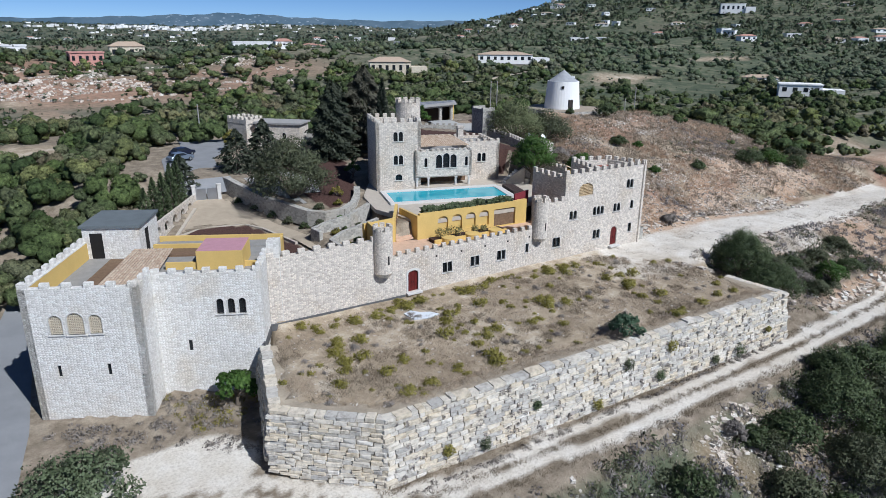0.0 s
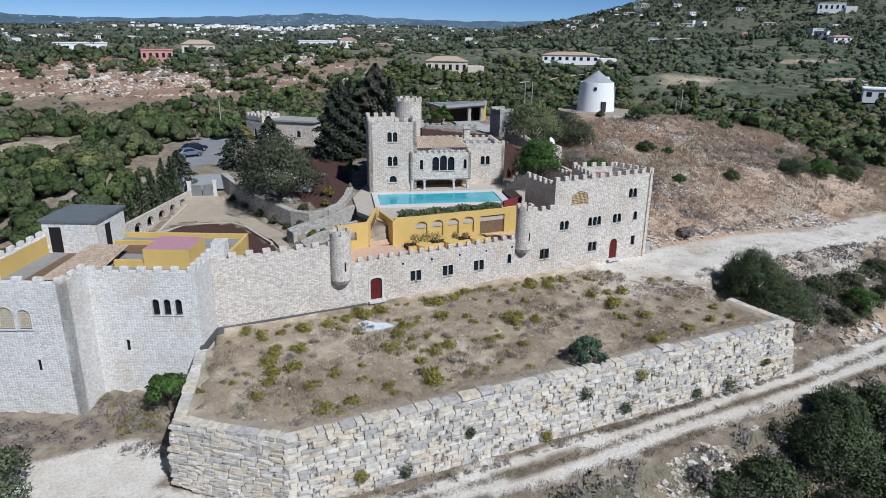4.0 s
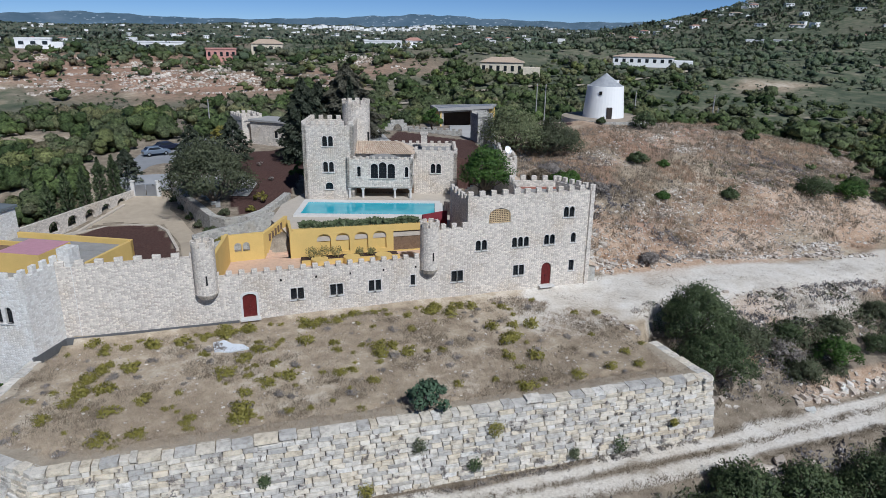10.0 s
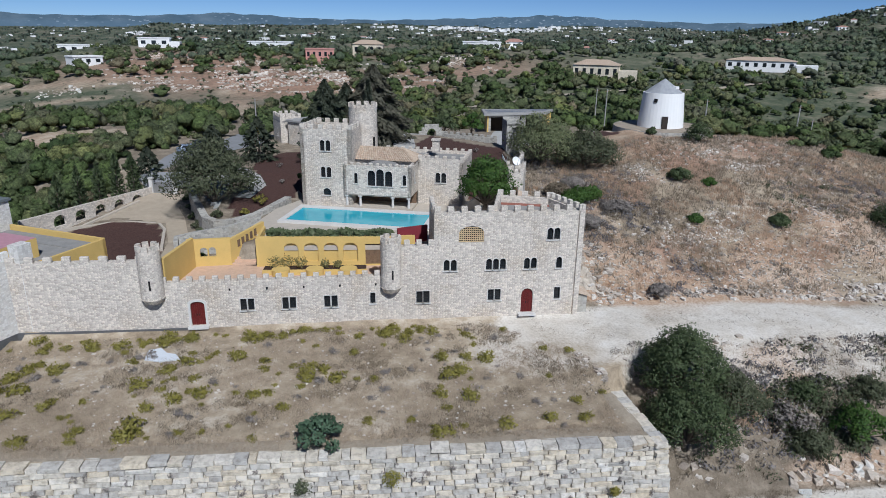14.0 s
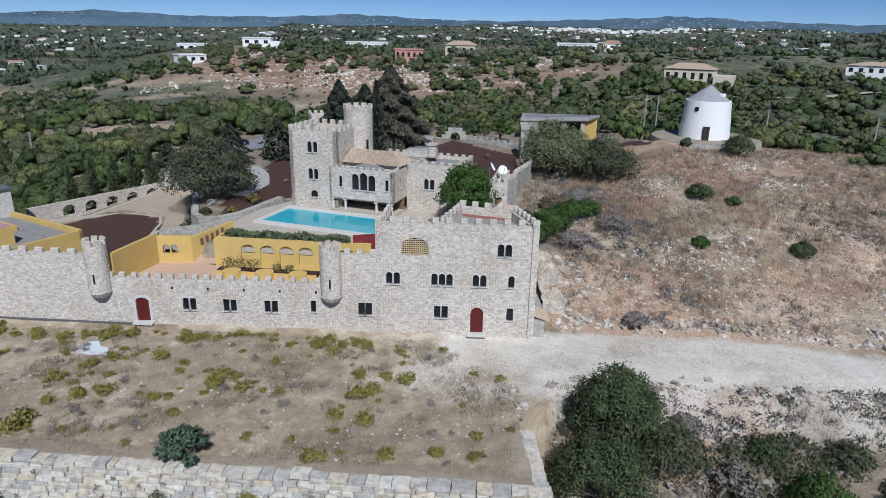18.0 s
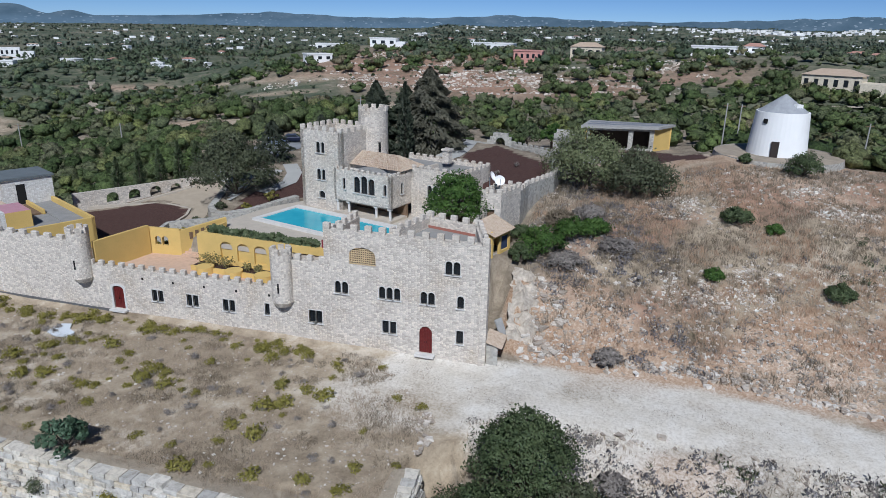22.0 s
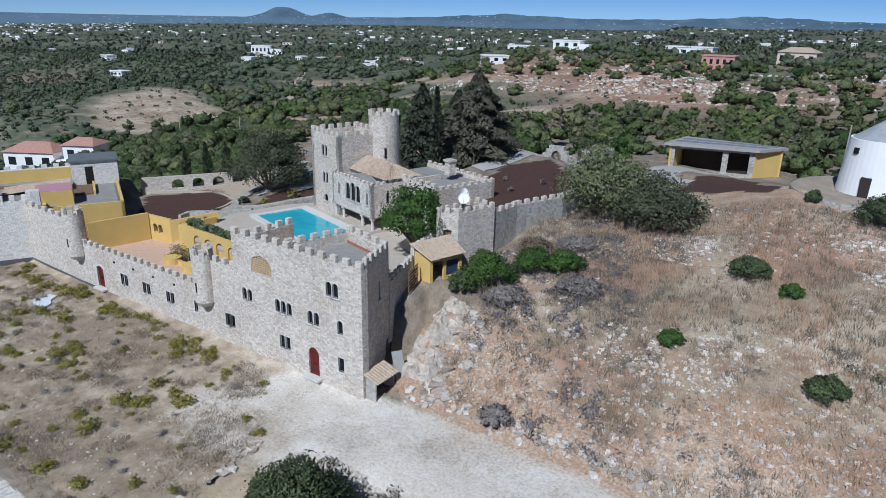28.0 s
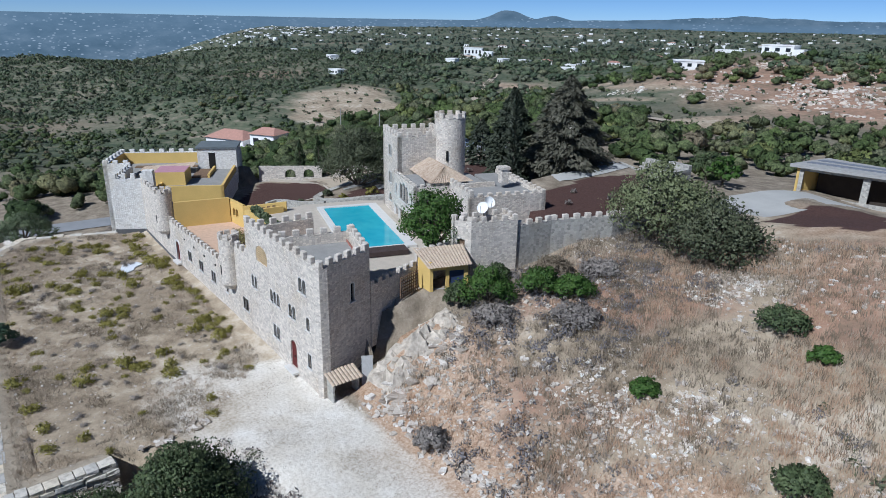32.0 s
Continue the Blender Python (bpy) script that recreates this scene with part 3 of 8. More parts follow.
def ground_material():
    k = Mat("dry_ground", 0.95)
    v = k.coord("Position")
    na, nb = k.t.nodes.new("ShaderNodeVertexColor"), k.t.nodes.new("ShaderNodeVertexColor")
    na.layer_name, nb.layer_name = "cover_a", "cover_b"
    sa, sb = k.t.nodes.new("ShaderNodeSeparateColor"), k.t.nodes.new("ShaderNodeSeparateColor")
    k.link(na.outputs[0], sa.inputs[0])
    k.link(nb.outputs[0], sb.inputs[0])
    big, mid, fine = k.noise(v, 0.09, 6, 0.6), k.noise(v, 0.6, 6, 0.65), k.noise(v, 4.5, 5, 0.75)
    speck = k.n("TexVoronoi", Scale=3.2)
    k.link(v, speck.inputs["Vector"])
    base = k.ramp(mid, [(0.3, (0.15, 0.12, 0.085)), (0.5, (0.25, 0.205, 0.15)), (0.7, (0.37, 0.315, 0.24))])
    dry = k.ramp(k.mix(0.5, mid, big), [(0.36, (0.2, 0.155, 0.105)), (0.45, (0.31, 0.248, 0.172)), (0.53, (0.41, 0.335, 0.238)), (0.62, (0.54, 0.47, 0.37))])
    dirt = k.ramp(k.mix(0.3, k.mix(0.5, mid, big), fine), [(0.34, (0.45, 0.39, 0.31)), (0.44, (0.58, 0.525, 0.44)), (0.54, (0.66, 0.615, 0.54)), (0.66, (0.73, 0.7, 0.64))])
    redc = k.ramp(k.mix(0.5, mid, big), [(0.34, (0.14, 0.12, 0.072)), (0.43, (0.245, 0.168, 0.115)), (0.52, (0.33, 0.205, 0.138)), (0.6, (0.38, 0.265, 0.185)), (0.68, (0.45, 0.365, 0.275))])
    rock = k.ramp(k.mix(0.5, k.mix(0.6, mid, big), fine), [(0.36, (0.26, 0.16, 0.092)), (0.43, (0.36, 0.235, 0.145)), (0.5, (0.43, 0.31, 0.215)), (0.57, (0.53, 0.425, 0.325)), (0.66, (0.7, 0.62, 0.53))])
    blot, field = k.noise(v, 0.16, 7, 0.72), k.noise(v, 0.014, 4, 0.6)
    grn = k.ramp(k.mix(0.36, blot, field), [(0.42, (0.06, 0.078, 0.046)), (0.49, (0.1, 0.115, 0.068)), (0.54, (0.14, 0.145, 0.092)), (0.585, (0.2, 0.182, 0.126)), (0.63, (0.28, 0.24, 0.175)), (0.7, (0.38, 0.32, 0.25))])
    soil = k.ramp(fine, [(0.3, (0.05, 0.026, 0.02)), (0.6, (0.085, 0.045, 0.036)), (0.8, (0.13, 0.075, 0.06))])
    wob = k.math("MULTIPLY", k.math("SUBTRACT", fine, 0.5), 0.9)

    def mask(out, hard=2.0):
        return k.math("MULTIPLY", k.math("SUBTRACT", k.math("ADD", out, k.math("MULTIPLY", wob, 0.5)), 0.25), hard, True)

    c = k.mix(mask(sb.outputs[1], 1.4), base, grn)
    c = k.mix(mask(sa.outputs[1], 1.6), c, dry)
    c = k.mix(mask(sa.outputs[2], 1.6), c, redc)
    c = k.mix(mask(sb.outputs[0], 1.5), c, rock)
    c = k.mix(mask(sa.outputs[0], 2.0), c, dirt)
    c = k.mix(mask(sb.outputs[2], 3.0), c, soil)
    stones = k.ramp(speck.outputs["Distance"], [(0.0, (1.4, 1.36, 1.3)), (0.1, (1.25, 1.22, 1.18)), (0.16, (1, 1, 1))])
    c = k.mix(k.math("SUBTRACT", 0.8, k.math("MULTIPLY", sa.outputs[0], 0.7)), c, stones, "MULTIPLY")
    c = k.mix(1.0, c, k.ramp(fine, [(0.25, (0.72, 0.7, 0.68)), (0.5, (1, 1, 1)), (0.75, (1.08, 1.07, 1.05))]), "MULTIPLY")
    k.color(c)
    k.bump(fine, 0.6, 0.12)
    return k.m


GROUND = build_ground()

# ---- walls with real openings ----


def wall(bm, p0, p1, z0, z1, thick, openings=(), arch_seg=6):
    """A wall from p0 to p1 (its outer face on the right hand of that way), with openings (u0, u1, z0, z1, rise) cut through."""
    a, b = Vector((*p0, 0)), Vector((*p1, 0))
    e = (b - a).normalized()
    L = (b - a).length
    n = Vector((-e.y, e.x, 0))
    P = lambda u, z, d: bm.verts.new(a + e * u + n * d + Vector((0, 0, z)))
    us = sorted({0.0, L, *[o[0] for o in openings], *[o[1] for o in openings]})
    zs = sorted({z0, z1, *[o[2] for o in openings], *[o[3] for o in openings]})
    for u0, u1 in zip(us[:-1], us[1:]):
        run = None
        for w0, w1 in zip(zs[:-1], zs[1:]):
            um, wm = 0.5 * (u0 + u1), 0.5 * (w0 + w1)
            if any(o[0] < um < o[1] and o[2] < wm < o[3] for o in openings):
                continue
            bm.faces.new((P(u0, w0, 0), P(u1, w0, 0), P(u1, w1, 0), P(u0, w1, 0)))
            bm.faces.new((P(u1, w0, thick), P(u0, w0, thick), P(u0, w1, thick), P(u1, w1, thick)))
    bm.faces.new((P(0, z1, 0), P(L, z1, 0), P(L, z1, thick), P(0, z1, thick)))
    bm.faces.new((P(0, z0, thick), P(L, z0, thick), P(L, z0, 0), P(0, z0, 0)))
    bm.faces.new((P(0, z0, thick), P(0, z0, 0), P(0, z1, 0), P(0, z1, thick)))
    bm.faces.new((P(L, z0, 0), P(L, z0, thick), P(L, z1, thick), P(L, z1, 0)))
    for u0, u1, w0, w1, rise in openings:
        c, h = 0.5 * (u0 + u1), 0.5 * (u1 - u0)
        spring = w1 - rise
        top = [(u0, spring)] + [(c - h * math.cos(math.pi * i / arch_seg), spring + rise * math.sin(math.pi * i / arch_seg)) for i in range(1, arch_seg)] + [(u1, spring)] if rise > 0 else [(u0, w1), (u1, w1)]
        loop = [(u0, w0)] + top + [(u1, w0)]
        for (x0, y0), (x1, y1) in zip(loop, loop[1:] + loop[:1]):
            bm.faces.new((P(x0, y0, 0), P(x1, y1, 0), P(x1, y1, thick), P(x0, y0, thick)))
        if rise > 0:
            for d, flip in ((0, False), (thick, True)):
                for half in (0, 1):
                    side = top[:arch_seg // 2 + 1] if half == 0 else top[arch_seg // 2:]
                    corner = (u0, w1) if half == 0 else (u1, w1)
                    for (x0, y0), (x1, y1) in zip(side[:-1], side[1:]):
                        f = [P(*corner, d), P(x0, y0, d), P(x1, y1, d)]
                        bm.faces.new(f[::-1] if flip else f)
                    tip = P(c, w1, d)
    bmesh.ops.delete(bm, geom=[v for v in bm.verts if not v.link_faces], context="VERTS")
    return e, n


_merlon = {}


def merlon_mesh(w, h, t, material, seed):
    """A weathered merlon with a low saddle top and chipped edges."""
    key = (round(w, 2), round(h, 2), round(t, 2), material.name, seed)
    if key not in _merlon:
        rng = random.Random(seed * 31 + 7)
        bm = bmesh.new()
        add_box(bm, (0, 0, h / 2), (w, t, h))
        for v in bm.verts:
            v.co += Vector((rng.uniform(-0.03, 0.03), rng.uniform(-0.02, 0.02), rng.uniform(-0.03, 0.04) if v.co.z > h / 2 else 0))
        bmesh.ops.bevel(bm, geom=list(bm.edges), offset=0.04, segments=1, affect="EDGES")
        me = bpy.data.meshes.new("merlon")
        bm.normal_update()
        bm.to_mesh(me)
        bm.free()
        me.materials.append(material)
        uv_box(me)
        _merlon[key] = me
    return _merlon[key]


def merlons(parent, p0, p1, z, w=0.62, gap=0.62, h=0.6, t=0.4, inset=0.2, material=None, ends=True):
    """A row of merlons along the top of a wall; inset is measured from its outer face."""
    a, b = Vector((*p0, 0)), Vector((*p1, 0))
    e, L = (b - a).normalized(), (b - a).length
    n = Vector((-e.y, e.x, 0))
    count = max(1, int(round((L - w) / (w + gap))) + 1)
    rng = random.Random(int(L * 100) + int(z * 10))
    off = origin_of(parent)
    for i in range(count):
        u = w / 2 + (L - w) * (i / (count - 1) if count > 1 else 0.5)
        ob = new("merlon", merlon_mesh(w, h, t, material or STONE, rng.randrange(4)))
        ob.parent = parent
        ob.location = a + e * u + n * inset + Vector((0, 0, z - 0.02)) - off
        ob.rotation_euler = (0, 0, math.atan2(e.y, e.x) + (math.pi if rng.random() < 0.5 else 0))


def window_unit(parent, p0, e, n, u, z, w, h, rise, depth=0.22, bars=True, trim=True, mat=None):
    """A stone-framed window: a frame with bars, its pane, and a sill."""
    a = Vector((*p0, 0)) + e * u + Vector((0, 0, z))
    seg = 8
    spring = h - rise
    arc = [(-w / 2 * math.cos(math.pi * i / seg), spring + rise * math.sin(math.pi * i / seg)) for i in range(seg + 1)] if rise > 0 else [(-w / 2, h), (w / 2, h)]
    loop = [(-w / 2, 0)] + arc + [(w / 2, 0)]
    P = lambda bm, x, y, d: bm.verts.new(a + e * x + n * d + Vector((0, 0, y)))

    def ring(bm, inner, outer, d0, d1):
        m = len(inner)
        for i in range(m):
            j = (i + 1) % m
            i0, i1, o0, o1 = inner[i], inner[j], outer[i], outer[j]
            bm.faces.new((P(bm, *o0, d0), P(bm, *o1, d0), P(bm, *i1, d0), P(bm, *i0, d0)))
            bm.faces.new((P(bm, *i0, d0), P(bm, *i1, d0), P(bm, *i1, d1), P(bm, *i0, d1)))
            bm.faces.new((P(bm, *o1, d0), P(bm, *o0, d0), P(bm, *o0, d1), P(bm, *o1, d1)))

    cy = h * 0.5
    grow = lambda k: [(x * (1 + k / (w / 2)), cy + (y - cy) * (1 + k / (h / 2))) for x, y in loop]
    bm = bmesh.new()
    ring(bm, grow(-0.05), loop, depth - 0.04, depth + 0.04)
    if bars:
        for k in (0.0,):
            add_box(bm, a + e * k + n * depth + Vector((0, 0, h * 0.5)), (0.04, 0.04, h * 0.94), math.degrees(math.atan2(e.y, e.x)))
        for k in (0.33, 0.66):
            add_box(bm, a + n * depth + Vector((0, 0, h * k)), (w * 0.94, 0.04, 0.04), math.degrees(math.atan2(e.y, e.x)))
    win = part("window", bm, mat or IRON, parent)
    bm = bmesh.new()
    bm.faces.new([P(bm, x, y, depth + 0.03) for x, y in loop][::-1])
    part("pane", bm, GLASS, win)
    if trim:
        bm = bmesh.new()
        ring(bm, loop, grow(0.07), -0.025, 0.12)
        part("surround", bm, TRIM, win)
        bm = bmesh.new()
        add_box(bm, a - n * 0.02 + Vector((0, 0, -0.05)), (w + 0.3, 0.2, 0.09), math.degrees(math.atan2(e.y, e.x)))
        part("sill", bm, TRIM, win)
    return win


def door_unit(parent, p0, e, n, u, z, w, h, rise, depth=0.18, trim=0.14):
    """An arched double door of boards, with a stone surround, step and handles."""
    a = Vector((*p0, 0)) + e * u + Vector((0, 0, z))
    deg = math.degrees(math.atan2(e.y, e.x))
    seg = 10
    arc = [(-w / 2 * math.cos(math.pi * i / seg), h - rise + rise * math.sin(math.pi * i / seg)) for i in range(seg + 1)]
    P = lambda bm, x, y, d: bm.verts.new(a + e * x + n * d + Vector((0, 0, y)))
    loop = [(-w / 2, 0)] + arc + [(w / 2, 0)]
    bm = bmesh.new()
    bm.faces.new([P(bm, x, y, depth) for x, y in loop][::-1])
    door = part("door", bm, DOOR, parent, "arched oxblood red boarded double door")
    for i in range(7):
        x = -w / 2 + w * (i + 0.5) / 7
        hh = h - rise + rise * math.sqrt(max(0, 1 - (x / (w / 2)) ** 2)) - 0.04
        bm = bmesh.new()
        add_box(bm, a + e * x + n * (depth - 0.015) + Vector((0, 0, hh / 2)), (w / 7 - 0.02, 0.05, hh), deg)
        part("board", bm, DOOR, door)
    for s in (-1, 1):
        bm = bmesh.new()
        add_box(bm, a + e * (0.09 * s) + n * (depth - 0.07) + Vector((0, 0, 1.05)), (0.04, 0.06, 0.16), deg)
        part("handle", bm, IRON, door)
    if trim:
        bm = bmesh.new()
        cy = h * 0.5
        outer = [(x * (1 + trim / (w / 2)), y + (trim * 1.0 if y > h * 0.5 else 0)) for x, y in loop]
        m = len(loop)
        for i in range(m - 1):
            i0, i1, o0, o1 = loop[i], loop[i + 1], outer[i], outer[i + 1]
            bm.faces.new((P(bm, *o0, -0.05), P(bm, *o1, -0.05), P(bm, *i1, -0.05), P(bm, *i0, -0.05)))
            bm.faces.new((P(bm, *i0, -0.05), P(bm, *i1, -0.05), P(bm, *i1, 0.2), P(bm, *i0, 0.2)))
            bm.faces.new((P(bm, *o1, -0.05), P(bm, *o0, -0.05), P(bm, *o0, 0.1), P(bm, *o1, 0.1)))
        part("surround", bm, TRIM, door)
    bm = bmesh.new()
    add_box(bm, a - n * 0.2 + Vector((0, 0, -0.12)), (w + 0.6, 0.7, 0.2), deg)
    part("doorstep", bm, TRIM, door)
    return door


def lights(centre, count, w=0.58, gap=0.12):
    """Middles of a row of narrow lights round a centre."""
    return [centre + (i - (count - 1) / 2) * (w + gap) for i in range(count)]


def fit_windows(parent, p0, e, n, specs):
    for u, z, w, h, rise in specs:
        window_unit(parent, p0, e, n, u, z, w, h, rise)


def holes(specs):
    return [(u - w / 2, u + w / 2, z, z + h, rise) for u, z, w, h, rise in specs]


def stone_wall(parent, name, p0, p1, z0, z1, thick=0.6, specs=(), doors=(), mat=None, crest=None):
    bm = bmesh.new()
    e, n = wall(bm, p0, p1, z0, z1, thick, holes(specs) + [(u - w / 2, u + w / 2, z, z + h, rise) for u, z, w, h, rise in doors])
    ob = part(name, bm, mat or STONE, parent)
    fit_windows(parent, p0, e, n, specs)
    if crest:
        merlons(parent, p0, p1, z1, **crest)
    return ob, e, n


# ---- curtain wall with its two turrets ----
FY = 59.0
J = (19.8, 59.4)
curtain = thing("curtain_wall", (37, 59.3, -0.3), "long crenellated limestone curtain wall with red door and paired windows", "castle wall")
T1, T2 = (32.3, 58.9), (54.5, 58.9)
stone_wall(curtain, "wall", J, (31.8, FY), -1.2, 6.75, 0.7, crest=dict(w=0.75, gap=0.85, h=0.55))
gw = [(x - 31.8, 1.5, 0.58, 1.2, 0.0) for c in (40.72, 44.65, 48.63) for x in lights(c, 2)] + [(52.7 - 31.8, 1.7, 0.5, 1.15, 0.0)]
ob, e0, n0 = stone_wall(curtain, "wall", (31.8, FY), (54.6, FY), -1.2, 4.55, 0.7, specs=gw, doors=[(36.1 - 31.8, 0.15, 1.3, 2.45, 0.35)], crest=dict(w=0.55, gap=0.62, h=0.55))
door_unit(curtain, (31.8, FY), e0, n0, 36.1 - 31.8, 0.15, 1.3, 2.45, 0.35, trim=0.22)
gk = [(x - 54.6, 1.55, 0.62, 1.25, 0.0) for x in lights(57.65, 2)]
stone_wall(curtain, "wall", (54.6, FY), (58.7, FY), -1.2, 7.5, 0.7, specs=gk, crest=dict(w=0.55, gap=0.6, h=0.6))
for x in np.arange(39.2, 54, 3.45):
    bm = bmesh.new()
    add_box(bm, (x, FY - 0.03, 3.72), (0.16, 0.12, 0.2))
    part("drain_hole", bm, BLACK, curtain)


def turret(c, r, z0, z1, label):
    """A round bartizan on a corbelled foot, with an arrow slit and merlons."""
    t = thing("turret", (c[0], c[1], z0), label, "turret", "curtain turrets")
    bm = bmesh.new()
    tube(bm, c, r, r, z0 + 0.5, z1, 28)
    part("drum", bm, STONE, t, smooth=False)
    bm = bmesh.new()
    tube(bm, c, r * 0.72, r * 1.04, z0, z0 + 0.5, 28)
    part("corbel", bm, STONE, t)
    bm = bmesh.new()
    add_box(bm, (c[0] + 0.1, c[1] - r + 0.02, z0 + 2.0), (0.16, 0.1, 0.95))
    part("arrow_slit", bm, BLACK, t)
    for i in range(7):
        a = 2 * math.pi * (i + 0.25) / 7
        bm = bmesh.new()
        add_box(bm, (c[0] + (r - 0.16) * math.cos(a), c[1] + (r - 0.16) * math.sin(a), z1 + 0.26), (0.3, 0.52, 0.56), math.degrees(a))
        part("merlon", bm, STONE, t)
    return t


turret(T1, 1.05, 2.75, 7.9, "round limestone turret corbelled out of the curtain wall")
turret(T2, 1.0, 3.0, 8.1, "round limestone turret beside the tall keep")

# ---- keep ----
keep = thing("keep", (66, 62, -0.3), "tall square limestone keep with arched windows and crenellated roof terrace", "castle keep")
K = [(58.7, FY), (73.66, 58.85), (71.9, 64.3), (66.4, 66.0), (59.0, 65.6)]
kw = [(x - 58.7, 4.85, 0.58, 1.15, 0.29) for x in lights(60.32, 2) + lights(64.9, 3) + lights(68.4, 2) + [71.35]]
kw += [(x - 58.7, 7.85, 0.6, 1.2, 0.3) for x in lights(70.6, 2)]
kw += [(x - 58.7, 1.55, 0.6, 1.2, 0.0) for x in lights(64.85, 2)] + [(71.35 - 58.7, 1.5, 0.62, 1.25, 0.0)]
lat = (62.37 - 58.7, 7.75, 2.5, 1.65, 0.7)
kd = (68.25 - 58.7, 0.12, 1.2, 2.6, 0.6)
bm = bmesh.new()
ek, nk = wall(bm, K[0], K[1], -1.5, 10.75, 0.7, holes(kw + [lat, kd]))
part("wall", bm, STONE, keep)
fit_windows(keep, K[0], ek, nk, kw)
door_unit(keep, K[0], ek, nk, *kd, trim=0.0)
merlons(keep, K[0], K[1], 10.75, 0.62, 0.68, 0.62)
# the lattice of clay blocks
bm = bmesh.new()
la = Vector((*K[0], 0)) + ek * lat[0]
for i in range(13):
    add_box(bm, la + ek * (-1.2 + 0.2 * i) + nk * 0.12 + Vector((0, 0, 7.75 + 0.74)), (0.06, 0.14, 1.5 - 0.5 * abs(i - 6) / 6))
for i in range(8):
    add_box(bm, la + nk * 0.12 + Vector((0, 0, 7.82 + 0.2 * i)), (2.48 - max(0, i - 5) * 0.45, 0.14, 0.06))
grid = part("lattice", bm, plain("pale_clay_lattice", (0.62, 0.47, 0.28), 0.9), keep, "pale clay lattice in a wide arched opening")
bm = bmesh.new()
add_box(bm, la + nk * 0.6 + Vector((0, 0, 8.55)), (2.6, 0.1, 1.8))
part("backing", bm, BLACK, grid)
bm = bmesh.new()
e1, n1 = wall(bm, K[1], K[2], -1.5, 10.75, 0.6, holes([(3.6, 7.0, 0.4, 1.6, 0.2)]))
part("wall", bm, STONE, keep)
fit_windows(keep, K[1], e1, n1, [(3.6, 7.0, 0.4, 1.6, 0.2)])
merlons(keep, K[1], K[2], 10.75, 0.55, 0.5, 0.62)
for a, b, z in ((K[2], K[3], 10.75), (K[3], K[4], 8.6), (K[4], K[0], 10.2)):
    stone_wall(keep, "wall", a, b, -0.5, z, 0.5, crest=dict(w=0.6, gap=0.62, h=0.6) if z > 9 else None)
stone_wall(keep, "parapet", K[3], (64.6, 59.7), 9.0, 10.75, 0.4, crest=dict(w=0.6, gap=0.62, h=0.55))
bm = bmesh.new()
prism(bm, [(64.9, 59.65), (73.0, 59.5), (71.4, 63.8), (66.4, 65.5)], 9.6, 9.85)
part("roof_terrace", bm, DECK, keep, "grey roof terrace floor")
bm = bmesh.new()
prism(bm, [(59.2, 59.65), (64.4, 59.65), (66.2, 65.5), (59.3, 65.2)], 7.7, 8.0)
part("lower_terrace", bm, TERRACOTTA, keep, "terracotta tiled terrace")
for a, b, z0, z1 in (((59.25, 65.0), (59.22, 59.8), 8.1, 10.15), ((66.3, 65.3), (71.4, 63.75), 9.86, 10.1), ((65.0, 59.9), (66.3, 65.2), 9.86, 10.1)):
    bm = bmesh.new()
    wall(bm, b, a, z0, z1, 0.04)
    part("inner_lining", bm, REDWALL if z1 - z0 > 1 else BRICKRED, keep, "dark red rendered inner wall" if z1 - z0 > 1 else "low brick-red kerb")

# ---- west block, turned against the curtain ----
WB = Frame2(-0.6, 61.5, -27.8)
west = thing("west_tower", (*WB(9, 8), -4.6), "large limestone west tower with grilled arches and slit windows", "castle tower")
ow = [(2.55, 3.15, 1.05, 1.75, 0.5), (4.15, 3.1, 1.35, 2.0, 0.65), (5.75, 3.15, 1.05, 1.75, 0.5)]
sl = [(2.2, -0.85, 0.32, 1.1, 0.0), (6.3, -0.85, 0.32, 1.1, 0.0)]
bm = bmesh.new()
ew, nw = wall(bm, WB(0, 0), WB(9.5, 0), -7, 7.3, 0.6, holes(ow + sl))
part("wall", bm, STONE_WEST, west)
merlons(west, WB(0, 0), WB(9.5, 0), 7.3, 0.75, 0.85, 0.5, material=STONE_WEST)
fit = lambda specs, p, e, n: [window_unit(west, p, e, n, *s, bars=False, trim=False, mat=IRON) for s in specs]
fit(sl, WB(0, 0), ew, nw)
for u, z, w, h, rise in ow:
    window_unit(west, WB(0, 0), ew, nw, u, z, w, h, rise, depth=0.3, bars=False)
    bm = bmesh.new()
    wa = Vector((*WB(0, 0), 0)) + ew * u
    for i in range(int(w / 0.15)):
        x = -w / 2 + 0.08 + 0.15 * i
        hh = h - rise + rise * math.sqrt(max(0, 1 - (x / (w / 2)) ** 2))
        add_box(bm, wa + ew * x + nw * 0.12 + Vector((0, 0, z + hh / 2)), (0.055, 0.06, hh), -27.8)
    for i in range(int(h / 0.15)):
        zz = 0.08 + 0.15 * i
        ww = w if zz < h - rise else w * math.sqrt(max(0.02, 1 - ((zz - h + rise) / rise) ** 2))
        add_box(bm, wa + nw * 0.12 + Vector((0, 0, z + zz)), (ww, 0.06, 0.055), -27.8)
    part("grille", bm, GRILLE, west, "cream stone grille")
stone_wall(west, "wall", WB(9.5, 0), WB(9.5, 3.6), -7, 7.3, 0.6, mat=STONE_WEST, crest=dict(material=STONE_WEST, w=0.7, gap=0.7, h=0.5))
s2 = [(u, 2.95, 0.62, 1.5, 0.31) for u in (5.7, 6.7, 7.7)]
s3 = [(2.75, -0.65, 0.34, 1.1, 0.0)]
bm = bmesh.new()
